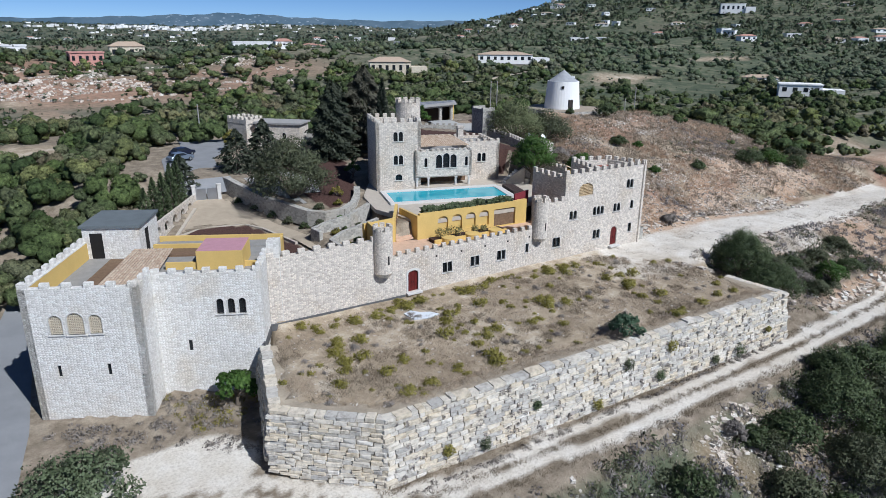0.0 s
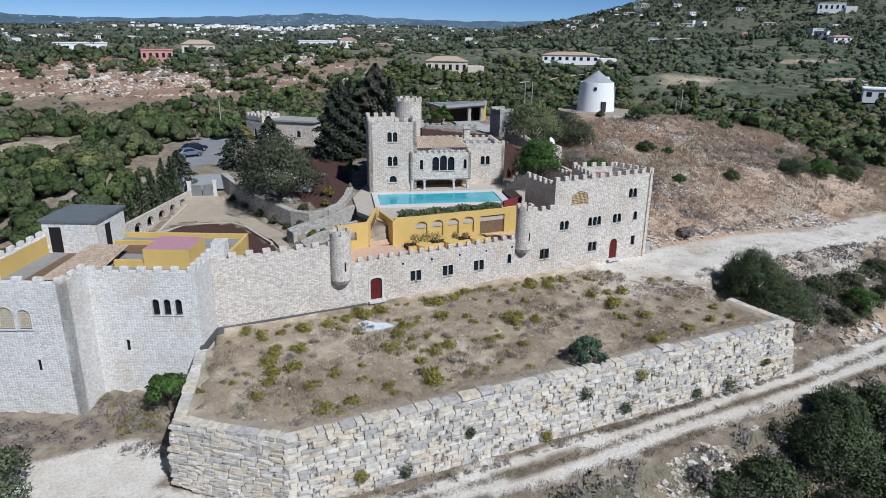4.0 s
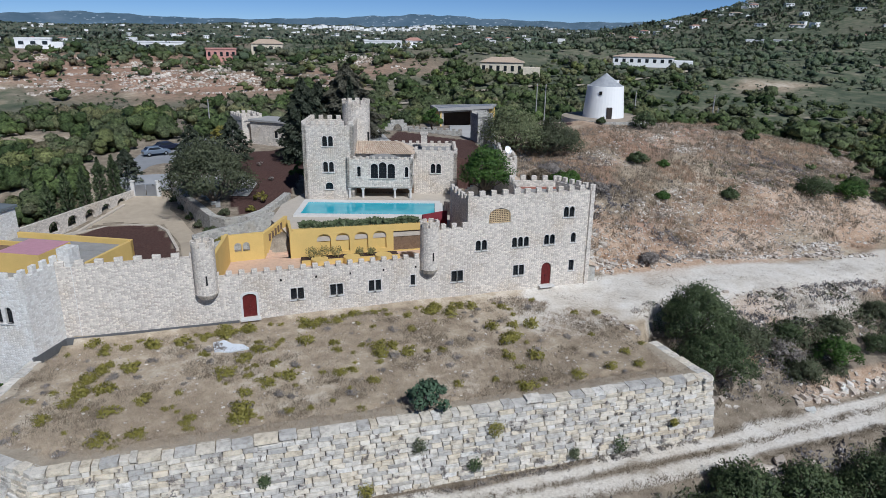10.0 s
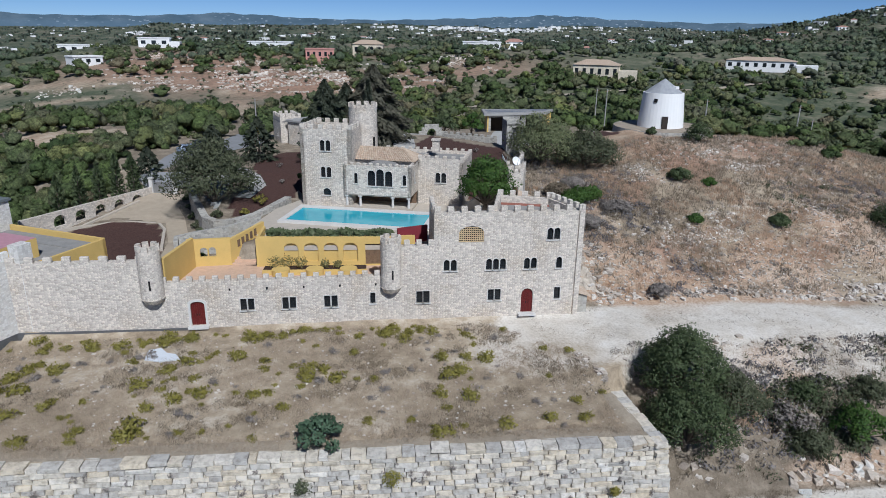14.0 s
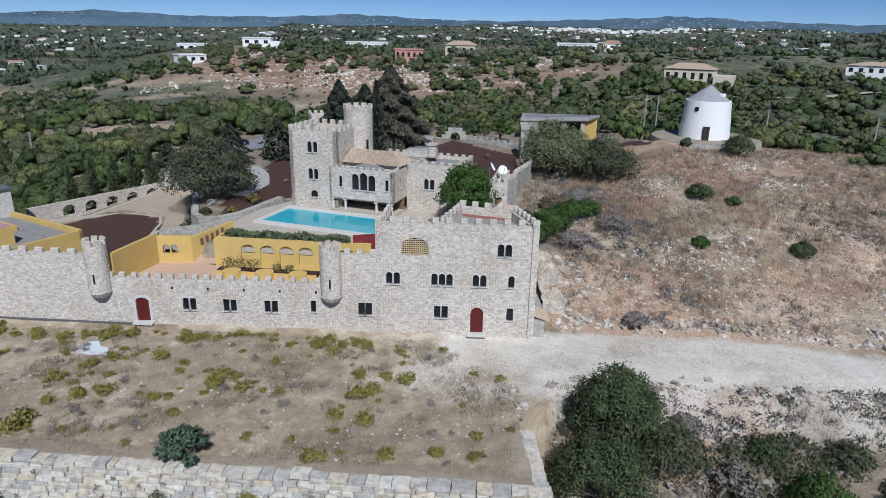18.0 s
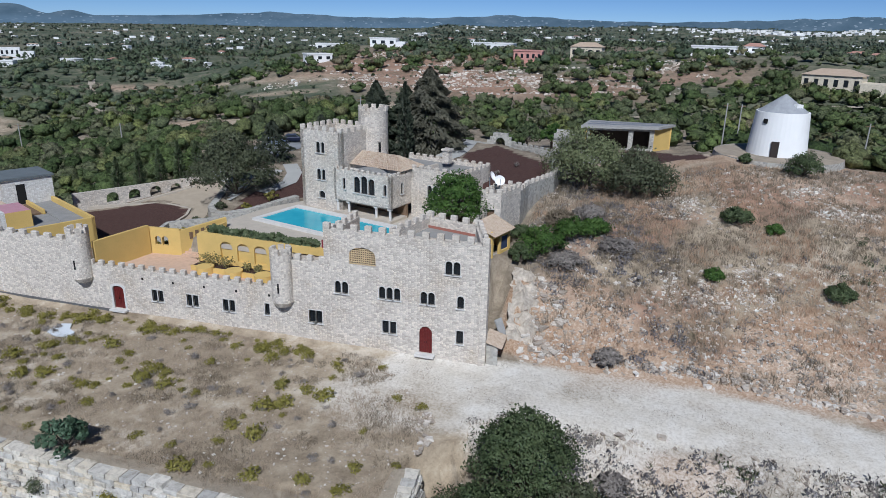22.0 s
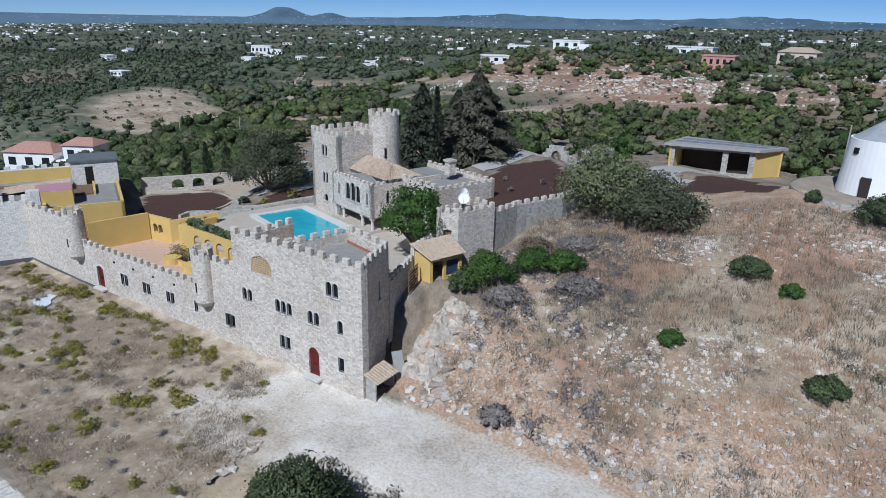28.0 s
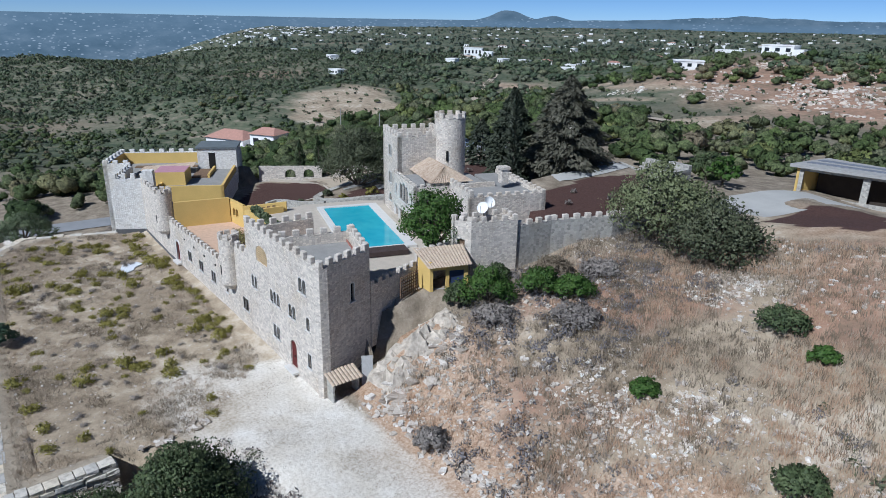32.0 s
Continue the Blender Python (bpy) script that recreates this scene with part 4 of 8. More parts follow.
e2, n2 = wall(bm, WB(9.5, 3.6), WB(19, 3.9), -6, 7.0, 0.6, holes(s2 + s3))
part("wall", bm, STONE_WEST, west)
for s in s2:
    window_unit(west, WB(9.5, 3.6), e2, n2, *s)
window_unit(west, WB(9.5, 3.6), e2, n2, *s3[0], bars=False, trim=False, mat=IRON)
merlons(west, WB(9.5, 3.6), WB(19, 3.9), 7.0, 0.7, 0.8, 0.5, material=STONE_WEST)
stone_wall(west, "wall", WB(19, 3.9), WB(19, 8.2), -1.5, 7.1, 0.6, mat=STONE_WEST, crest=dict(material=STONE_WEST, w=0.6, gap=0.55, h=0.75))
stone_wall(west, "wall", WB(0, 18.9), WB(0, 0), -7, 7.3, 0.6, mat=STONE_WEST, crest=dict(material=STONE_WEST, w=0.75, gap=0.8, h=0.5))
stone_wall(west, "wall", WB(19.2, 18.6), WB(0, 18.9), -5, 5.2, 0.6, mat=STONE_WEST)
bm = bmesh.new()
prism(bm, [WB(19.0, 8.2), WB(20.2, 8.2), WB(20.2, 9.6), WB(19.0, 9.6)], -1, 8.4)
part("corner_post", bm, STONE_WEST, west)
bm = bmesh.new()
prism(bm, [WB(0.5, 0.5), WB(9.2, 0.5), WB(9.2, 4.1), WB(18.5, 4.4), WB(18.5, 18.2), WB(0.5, 18.2)], 5.2, 5.5)
part("roof_deck", bm, DECK, west, "grey roof deck")
for a, b in ((WB(0.62, 18.2), WB(0.62, 0.62)), (WB(0.62, 0.62), WB(9.0, 0.62))):
    bm = bmesh.new()
    wall(bm, b, a, 5.5, 7.2, 0.06)
    part("inner_lining", bm, YELLOW, west, "ochre inner parapet face")
# stair house
bm = bmesh.new()
prism(bm, [WB(0.3, 12.9), WB(5.8, 12.9), WB(5.8, 18.8), WB(0.3, 18.8)], 5.0, 8.75)
sth = part("stair_house", bm, STONE_WEST, west, "pale stone stair house with a dark flat roof")
bm = bmesh.new()
prism(bm, [WB(0.1, 12.7), WB(6.0, 12.7), WB(6.0, 19.0), WB(0.1, 19.0)], 8.75, 9.0)
part("roof", bm, SLATE, sth)
for u0, u1 in ((1.0, 2.2),):
    bm = bmesh.new()
    wall(bm, WB(u0, 12.87), WB(u1, 12.87), 5.55, 8.2, 0.02)
    part("doorway", bm, BLACK, sth)
bm = bmesh.new()
wall(bm, WB(5.83, 14.6), WB(5.83, 15.6), 5.6, 8.1, 0.02)
part("doorway", bm, BLACK, sth)


def tiled_roof(name, corners, parent, label="", pitch=0.3):
    """Rows of barrel tiles over a sloping quad: eave left, eave right, ridge right, ridge left."""
    a, b, c, d = [Vector(p) for p in corners]
    rows = max(2, int(max((b - a).length, (c - d).length) / pitch))
    steps = max(2, int((d - a).length / 0.4))
    nrm = (b - a).cross(d - a).normalized()
    verts, faces = [], []
    arc = [(-0.5, 0.0), (-0.3, 0.065), (0.0, 0.09), (0.3, 0.065), (0.5, 0.0)]
    for i in range(rows):
        for j in range(steps):
            k = len(verts)
            for t, lift in ((j / steps, 0.03), ((j + 1.12) / steps, 0.0)):
                for s, h in arc:
                    f = (i + 0.5 + s) / rows
                    p = a.lerp(b, f).lerp(d.lerp(c, f), min(t, 1.02)) + nrm * (h + lift)
                    verts.append(p)
            faces += [(k + m, k + m + 1, k + 6 + m, k + 5 + m) for m in range(4)]
    off = origin_of(parent)
    verts = np.array([tuple(v - off) for v in verts])
    if rows * steps <= 150:
        for i in range(rows * steps):
            raw("roof_tile", verts[i * 10:i * 10 + 10], np.array(faces[:4]), TILES, parent)
        return None
    ob = raw(name, verts, faces, TILES, parent, kind="stuff")
    if label:
        tagged(ob, label)
    return ob


q = lambda u, v, z: (*WB(u, v), z)
tiled_roof("tiled_roof", [q(4.4, 4.6, 5.7), q(9.0, 4.6, 5.7), q(9.0, 12.6, 6.5), q(5.2, 12.6, 6.5)], west)
for u0, u1, v0, v1, z, m in ((2.9, 4.2, 3.0, 12.4, 5.62, WOOD), (6.4, 12.0, 13.0, 15.2, 5.7, WOOD), (6.4, 18.6, 15.8, 18.0, 5.62, DECK)):
    bm = bmesh.new()
    prism(bm, [WB(u0, v0), WB(u1, v0), WB(u1, v1), WB(u0, v1)], 5.48, z)
    part("roof_panel", bm, m, west, "brown flat roof panel" if m is WOOD else "")
bm = bmesh.new()
wall(bm, WB(6.2, 15.3), WB(12.2, 15.3), 5.5, 6.1, 0.3)
part("ochre_wall", bm, YELLOW, west, "low ochre wall between the flat roofs")
# ochre volume with a pink top, and the ochre terrace
bm = bmesh.new()
prism(bm, [WB(12.2, 8.8), WB(16.6, 8.8), WB(16.6, 13.0), WB(12.2, 13.0)], 4.0, 7.4)
vol = part("ochre_room", bm, YELLOW, west, "ochre rendered room with a pink flat roof")
bm = bmesh.new()
prism(bm, [WB(12.25, 8.85), WB(16.55, 8.85), WB(16.55, 12.95), WB(12.25, 12.95)], 7.4, 7.44)
part("roof", bm, PINK, vol)
for a, b, z0, z1 in ((WB(19.3, 9.7), WB(19.3, 18.6), 1.5, 6.0), (WB(19.3, 18.6), WB(6.0, 18.6), 3.0, 6.1), (WB(12.2, 9.4), WB(19.3, 9.7), 3.5, 6.0), (WB(9.2, 9.0), WB(12.2, 9.0), 5.0, 6.2)):
    bm = bmesh.new()
    wall(bm, a, b, z0, z1, 0.35)
    part("ochre_wall", bm, YELLOW, west, "ochre rendered terrace wall")

# ---- house with square and round towers ----
HF = Frame2(44.7, 83.0, -17.5)
house = thing("castle_house", (*HF(10, 5), 5.6), "limestone castle house with square tower, loggia and clay tile roof", "house")


def fw(specs, p, e, n):
    for s in specs:
        window_unit(house, p, e, n, *s)


tw = [(x, z, 0.62, h, 0.31) for z, h in ((12.75, 1.35), (9.4, 1.35)) for x in lights(3.25, 2, 0.62, 0.14)] + [(3.3, 7.1, 1.0, 0.9, 0.45)]
ob, e, n = stone_wall(house, "tower_wall", HF(0, 0), HF(6.6, 0), 4.5, 15.4, 0.5, specs=tw, crest=dict(w=0.6, gap=0.55, h=0.6))
stone_wall(house, "tower_wall", HF(6.6, 0), HF(6.6, 6.6), 4.5, 15.4, 0.5, crest=dict(w=0.6, gap=0.55, h=0.6))
stone_wall(house, "tower_wall", HF(6.6, 6.6), HF(0, 6.6), 4.5, 15.4, 0.5, crest=dict(w=0.6, gap=0.55, h=0.6))
stone_wall(house, "tower_wall", HF(0, 6.6), HF(0, 0), 4.5, 15.4, 0.5, crest=dict(w=0.6, gap=0.55, h=0.6))
bm = bmesh.new()
prism(bm, [HF(0.4, 0.4), HF(6.2, 0.4), HF(6.2, 6.2), HF(0.4, 6.2)], 14.2, 14.5)
part("tower_roof", bm, DECK, house)
rc = HF(6.3, 6.6)
bm = bmesh.new()
tube(bm, rc, 1.95, 1.85, 4.5, 17.6, 32)
rt = part("round_tower", bm, STONE, house, "round stair tower with crenellated top")
for i in range(10):
    a = 2 * math.pi * i / 10
    bm = bmesh.new()
    add_box(bm, (rc[0] + 1.72 * math.cos(a), rc[1] + 1.72 * math.sin(a), 17.85), (0.32, 0.6, 0.6), math.degrees(a))
    part("merlon", bm, STONE, rt)
bm = bmesh.new()
add_box(bm, (rc[0] + 1.3, rc[1] - 1.35, 13.2), (0.25, 0.3, 1.2), 45)
part("arrow_slit", bm, BLACK, rt)
# upper room over the loggia
bw = [(1.55, 8.9, 0.45, 1.35, 0.2), (3.55, 8.7, 0.95, 1.95, 0.45), (4.65, 8.7, 1.0, 2.15, 0.5), (5.75, 8.7, 0.95, 1.95, 0.45), (7.75, 8.9, 0.45, 1.35, 0.2)]
ob, e, n = stone_wall(house, "wall", HF(5.7, -0.4), HF(14.3, -0.4), 7.5, 11.2, 0.4, specs=bw, crest=dict(w=0.4, gap=0.45, h=0.35, t=0.3))
stone_wall(house, "wall", HF(14.3, -0.4), HF(14.3, 4.0), 7.5, 11.2, 0.4, specs=[(2.2, 8.9, 0.45, 1.35, 0.2)], crest=dict(w=0.4, gap=0.45, h=0.35, t=0.3))
stone_wall(house, "wall", HF(5.7, 0.4), HF(5.7, -0.4), 7.5, 11.2, 0.3)
bm = bmesh.new()
prism(bm, [HF(5.8, -0.3), HF(14.2, -0.3), HF(14.2, 4), HF(5.8, 4)], 7.35, 7.5)
part("loggia_ceiling", bm, PAVING, house)
bm = bmesh.new()
wall(bm, HF(6.0, 2.6), HF(14.3, 2.6), 5.5, 7.4, 0.4)
part("loggia_back_wall", bm, WOOD, house, "shaded brown back wall of the loggia")
bm = bmesh.new()
prism(bm, [HF(5.7, -0.6), HF(14.4, -0.6), HF(14.4, 2.7), HF(5.7, 2.7)], 5.6, 6.02)
part("loggia_floor", bm, PAVING, house)
for u in (5.95, 7.7, 11.9, 13.95):
    bm = bmesh.new()
    tube(bm, HF(u, -0.1), 0.17, 0.15, 6.0, 7.2, 12)
    add_box(bm, (*HF(u, -0.1), 7.27), (0.45, 0.45, 0.18), -17.5)
    part("column", bm, TRIM, house, "pale stone column")
# the flat roof strip and the hipped tile roof
bm = bmesh.new()
prism(bm, [HF(5.9, 0), HF(14.2, 0), HF(14.2, 9), HF(6.5, 9)], 10.4, 10.7)
part("flat_roof", bm, DECK, house)
bm = bmesh.new()
prism(bm, [HF(6.6, 1.8), HF(14.0, 1.8), HF(14.0, 6.0), HF(6.6, 6.0)], 10.0, 11.6)
part("wall", bm, STONE, house)
h3 = lambda u, v, z: (*HF(u, v), z)
tiled_roof("tiled_roof", [h3(6.6, 1.4, 11.55), h3(14.4, 1.4, 11.55), h3(12.2, 3.9, 12.85), h3(6.6, 3.9, 12.85)], house, "weathered clay tile roof")
tiled_roof("tiled_roof", [h3(14.4, 6.4, 11.55), h3(6.6, 6.4, 11.55), h3(6.6, 3.9, 12.85), h3(12.2, 3.9, 12.85)], house)
tiled_roof("tiled_roof", [h3(14.4, 1.4, 11.55), h3(14.4, 6.4, 11.55), h3(12.2, 4.0, 12.85), h3(12.2, 3.8, 12.85)], house)
# barrel dormer over the three lights
bm = bmesh.new()
a = []
for d in (0.1, 1.5):
    a.append([bm.verts.new((*HF(10.3 - 2.2 * math.cos(math.pi * i / 8), d), 10.9 + 0.75 * math.sin(math.pi * i / 8))) for i in range(9)])
for i in range(8):
    bm.faces.new((a[0][i], a[0][i + 1], a[1][i + 1], a[1][i]))
bm.faces.new(a[0][::-1])
part("barrel_roof", bm, DECK, house)
# east wing and back wing
ew2 = [(x, 8.6, 0.62, 1.3, 0.31) for x in lights(3.0, 2, 0.62, 0.14)]
stone_wall(house, "wall", HF(14.3, 3.7), HF(20.2, 3.7), 4.5, 11.7, 0.5, specs=ew2, crest=dict(w=0.5, gap=0.5, h=0.4))
stone_wall(house, "wall", HF(20.2, 3.7), HF(20.2, 12.5), 4.5, 11.3, 0.5, crest=dict(w=0.5, gap=0.6, h=0.35))
stone_wall(house, "wall", HF(20.2, 12.5), HF(8.0, 12.5), 4.5, 11.3, 0.5, crest=dict(w=0.5, gap=0.6, h=0.35))
stone_wall(house, "wall", HF(14.3, 9.0), HF(14.3, 3.7), 10.5, 11.4, 0.4)
bm = bmesh.new()
prism(bm, [HF(14.5, 4), HF(20, 4), HF(20, 12.2), HF(8.2, 12.2), HF(8.2, 9.2), HF(14.5, 9.2)], 10.6, 10.9)
part("flat_roof", bm, DECK, house)
bm = bmesh.new()
add_box(bm, (*HF(15.6, 9.6), 12.3), (0.9, 0.9, 1.6), -17.5)
add_box(bm, (*HF(15.6, 9.6), 13.2), (1.15, 1.15, 0.25), -17.5)
part("chimney", bm, STONE, house)

# ---- pool and its deck ----
PF = Frame2(43.1, 75.06, -17.5)
deck = thing("pool_deck", (52, 72, 5.4), "pale paved deck round the pool", "terrace", kind="structure")
bm = bmesh.new()
prism(bm, [(41.3, 65.9), (56.4, 65.0), (59, 66.2), (66.4, 66.6), (68.6, 71.5), (68.6, 79), (66, 83), (46, 88), (41.5, 81), (39.6, 74)], 5.2, 5.72)
part("paving", bm, PAVING, deck)
pool = thing("swimming_pool", (*PF(8, 3), 5.7), "rectangular turquoise swimming pool with pale stone coping", "swimming pool")
for u0, u1, v0, v1 in ((-0.7, 17.0, -0.7, 0.0), (-0.7, 17.0, 5.8, 6.9), (-0.7, 0.0, 0.0, 5.8), (16.3, 17.3, 0.0, 5.8)):
    bm = bmesh.new()
    prism(bm, [PF(u0, v0), PF(u1, v0), PF(u1, v1), PF(u0, v1)], 5.65, 5.98)
    part("coping", bm, TRIM, pool)
bm = bmesh.new()
prism(bm, [PF(0, 0), PF(16.3, 0), PF(16.3, 5.8), PF(0, 5.8)], 5.7, 5.88)
part("water", bm, WATER, pool, "clear turquoise water")

# ---- ochre lower terrace ----
terrace = thing("lower_terrace", (44, 62, 3.2), "tiled lower terrace behind the curtain wall", "terrace", kind="structure")
bm = bmesh.new()
prism(bm, [(33.2, 59.65), (58.6, 59.65), (58.6, 65.2), (41.2, 66.0), (38.2, 66.6), (33.9, 66.3)], 3.0, 3.5)
part("floor", bm, TERRACOTTA, terrace)
arcade = thing("ochre_arcade_wall", (48.5, 65.3, 3.5), "ochre retaining wall with four shallow arched niches", "garden wall")
AX0, AX1 = (41.2, 65.75), (57.4, 64.75)
niches = [(x - 41.2, 4.0, 1.5, 2.05, 0.62) for x in (44.5, 46.55, 48.6, 50.65)] + [(53.9 - 41.2, 3.6, 3.4, 2.3, 0.0)]
bm = bmesh.new()
ea, na = wall(bm, AX0, AX1, 3.4, 6.7, 0.5, holes(niches))
part("wall", bm, YELLOW, arcade)
for u, z, w, h, r in niches:
    bm = bmesh.new()
    add_box(bm, Vector((*AX0, 0)) + ea * u + na * 0.3 + Vector((0, 0, z + h / 2)), (w + 0.1, 0.06, h + 0.1), math.degrees(math.atan2(ea.y, ea.x)))
    part("niche_back", bm, YELLOW if r else WOOD, arcade)
ywall = thing("ochre_screen_wall", (35, 63, 3.5), "ochre rendered screen wall with an arched twin window", "garden wall")
bm = bmesh.new()
wall(bm, (34.3, 66.3), (33.0, 59.8), 3.4, 6.7, 0.35)
part("wall", bm, YELLOW, ywall)
yw = [(1.62, 4.5, 0.74, 1.05, 0.37), (2.48, 4.5, 0.74, 1.05, 0.37)]
bm = bmesh.new()
ey, ny = wall(bm, (33.9, 66.3), (38.2, 66.6), 3.4, 6.45, 0.35, holes(yw))
part("wall", bm, YELLOW, ywall)
bm = bmesh.new()
prism(bm, [(37.95, 66.75), (38.25, 66.55), (41.2, 71.0), (40.9, 71.2)], 3.4, [6.3, 6.3, 6.9, 6.9])
flank = part("stair_flank", bm, YELLOW, ywall, "ochre stair wall rising to the pool, with slit openings")
for k in range(5):
    bm = bmesh.new()
    add_box(bm, (38.9 + 0.36 * k, 67.55 + 0.55 * k, 5.6 + 0.13 * k), (0.36, 0.16, 0.75), 56.5)
    part("slit", bm, WOOD, flank)
bm = bmesh.new()
wall(bm, (41.2, 65.75), (41.4, 70.5), 3.4, 6.5, 0.3)
part("wall", bm, YELLOW, ywall)
stair = thing("terrace_stairs", (39.8, 67.5, 3.5), "terracotta steps between ochre walls up to the pool", "steps")
for k in range(10):
    bm = bmesh.new()
    add_box(bm, (39.5 + 0.11 * k, 66.6 + 0.42 * k, 3.5 + 0.11 * (k + 1)), (2.4 - 0.13 * k, 0.44, 0.22 * (k + 1)), 0)
    part("step", bm, TERRACOTTA, stair)


def leaf_mass(rng, count, centre, radius, size, flat=1.0, shell=0.55, tilt=1.0):
    """Leaf cards strewn through an uneven ellipsoid: returns vertices and quads."""
    c, r = np.asarray(centre, float), np.asarray(radius, float)
    d = rng.normal(size=(count, 3))
    d /= np.linalg.norm(d, axis=1)[:, None]
    lump = 1 + 0.22 * np.sin(d[:, 0] * 5 + c[0]) * np.cos(d[:, 1] * 4 + c[1]) + 0.15 * np.sin(d[:, 2] * 7 + c[0] * 2)
    p = c + d * r * (lump * (shell + (1 - shell) * rng.random(count) ** 0.5))[:, None]
    a = rng.normal(size=(count, 3))
    a /= np.linalg.norm(a, axis=1)[:, None]
    b = np.cross(a, d + 0.6 * rng.normal(size=(count, 3)))
    b /= np.maximum(np.linalg.norm(b, axis=1), 1e-6)[:, None]
    s = size * (0.6 + 0.8 * rng.random(count))[:, None]
    a, b = a * s, b * s * 0.6
    v = np.stack([p - a, p - 0.2 * a + b, p + a, p - 0.2 * a - b], 1).reshape(-1, 3)
    return v, np.arange(count * 4).reshape(-1, 4)


def outward(v, centre, radius=(1, 1, 1)):
    """Unit ways out of a centre, for the shading of a crown."""
    d = (v - np.asarray(centre, float)) / np.asarray(radius, float)
    return d / np.maximum(np.linalg.norm(d, axis=1), 1e-6)[:, None]


def join(meshes):
    vs, fs, k = [], [], 0
    for v, f in meshes:
        vs.append(v)
        fs.append(f + k)
        k += len(v)
    return np.concatenate(vs), np.concatenate(fs)


def limb(bm, a, b, r0, r1, seg=7):
    a, b = Vector(a), Vector(b)
    d = (b - a).normalized()
    s = d.orthogonal().normalized()
    t = d.cross(s)
    ra = [bm.verts.new(a + (s * math.cos(2 * math.pi * i / seg) + t * math.sin(2 * math.pi * i / seg)) * r0) for i in range(seg)]
    rb = [bm.verts.new(b + (s * math.cos(2 * math.pi * i / seg) + t * math.sin(2 * math.pi * i / seg)) * r1) for i in range(seg)]
    for i in range(seg):
        bm.faces.new((ra[i], ra[(i + 1) % seg], rb[(i + 1) % seg], rb[i]))
    bm.faces.new(rb)


def tree(name, x, y, h, spread, material, label, leafs=2600, leaf=0.16, low=0.35, seed=1, z=None, clumps=16, category="tree", group=""):
    """A broadleaf tree: tapered trunk, limbs, and a crown of many leaf clumps."""
    z = gz(x, y) - 0.15 if z is None else z
    rng = np.random.default_rng(seed)
    t = thing(name, (x, y, z), label, category, group)
    bm = bmesh.new()
    fork = Vector((x + rng.normal() * 0.1, y + rng.normal() * 0.1, z + h * low))
    r = 0.05 * h * 0.55 + 0.06
    limb(bm, (x, y, z), fork, r * 1.25, r * 0.8, 9)
    masses, outs = [], []
    for i in range(clumps):
        a = 2 * math.pi * (i * 0.618 + rng.random() * 0.1)
        k = math.sqrt((i + 0.5) / clumps)
        top = 1 - 0.62 * k ** 2
        c = np.array([x + spread * 0.72 * k * math.cos(a), y + spread * 0.72 * k * math.sin(a), z + h * (low * 0.9 + (1 - low) * top * (0.55 + 0.3 * rng.random()))])
        if i % 2 == 0 and name != "holm_oak":
            limb(bm, fork, c, r * 0.45, 0.03, 6)
        elif i % 5 == 0:
            bough = bmesh.new()
            limb(bough, fork, c, r * 0.45, 0.03, 6)
            part("limb", bough, BARK, t)
        rr = spread * (0.17 + 0.17 * rng.random())
        masses.append(leaf_mass(rng, int(leafs * 0.8) // clumps, c, (rr, rr, rr * 0.72), leaf))
        v = masses[-1][0]
        outs.append(0.7 * outward(v, c) + 0.45 * outward(v, (x, y, z + h * 0.45), (spread, spread, h * 0.6)) + np.array([0, 0, 0.12]))
    part("trunk", bm, BARK, t)
    v, f = join(masses)
    raw("crown", v - np.array([x, y, z]), f, material, t, out=np.concatenate(outs))
    return t


def conifer(name, x, y, h, spread, material, label, seed=1, leafs=4000, leaf=0.2, z=None, narrow=False, category="tree", group=""):
    """A conifer: straight trunk and drooping tiers of needle sprays."""
    z = gz(x, y) - 0.15 if z is None else z
    rng = np.random.default_rng(seed)
    t = thing(name, (x, y, z), label, category, group)
    bm = bmesh.new()
    limb(bm, (x, y, z), (x, y, z + h * 0.96), 0.03 * h * 0.5 + 0.05, 0.02, 8)
    part("trunk", bm, BARK, t)
    k = rng.random(leafs)
    hh = 0.06 + 0.94 * k
    prof = (np.minimum(1.0, (1 - hh) * 3.2) * (0.75 + 0.25 * (1 - hh))) if narrow else np.minimum(1.0, (1 - hh) * 1.7) ** 0.8
    a = rng.random(leafs) * 2 * math.pi
    bough = 1 + 0.3 * np.sin(a * 5 + hh * 31) + 0.2 * np.sin(a * 3 - hh * 47)
    rad = spread * prof * bough * (0.45 + 0.55 * rng.random(leafs) ** 0.5)
    p = np.stack([x + rad * np.cos(a), y + rad * np.sin(a), z + h * hh - 0.12 * rad], 1)
    out = np.stack([np.cos(a), np.sin(a), -0.35 + (1.2 if narrow else 0) * np.ones(leafs)], 1) + 0.35 * rng.normal(size=(leafs, 3))
    out /= np.linalg.norm(out, axis=1)[:, None]
    side = np.cross(out, rng.normal(size=(leafs, 3)))
    side /= np.linalg.norm(side, axis=1)[:, None]
    s = leaf * (0.7 + 0.7 * rng.random(leafs))[:, None]
    out, side = out * s * 1.5, side * s * 0.6
    v = np.stack([p - out, p + side, p + out, p - side], 1).reshape(-1, 3)
    lobe = np.stack([np.cos(a), np.sin(a), 0.35 + 0.5 * np.sin(a * 5 + hh * 31)], 1)
    raw("crown", v - np.array([x, y, z]), np.arange(leafs * 4).reshape(-1, 4), material, t, out=np.repeat(lobe / np.linalg.norm(lobe, axis=1)[:, None], 4, axis=0))
    return t


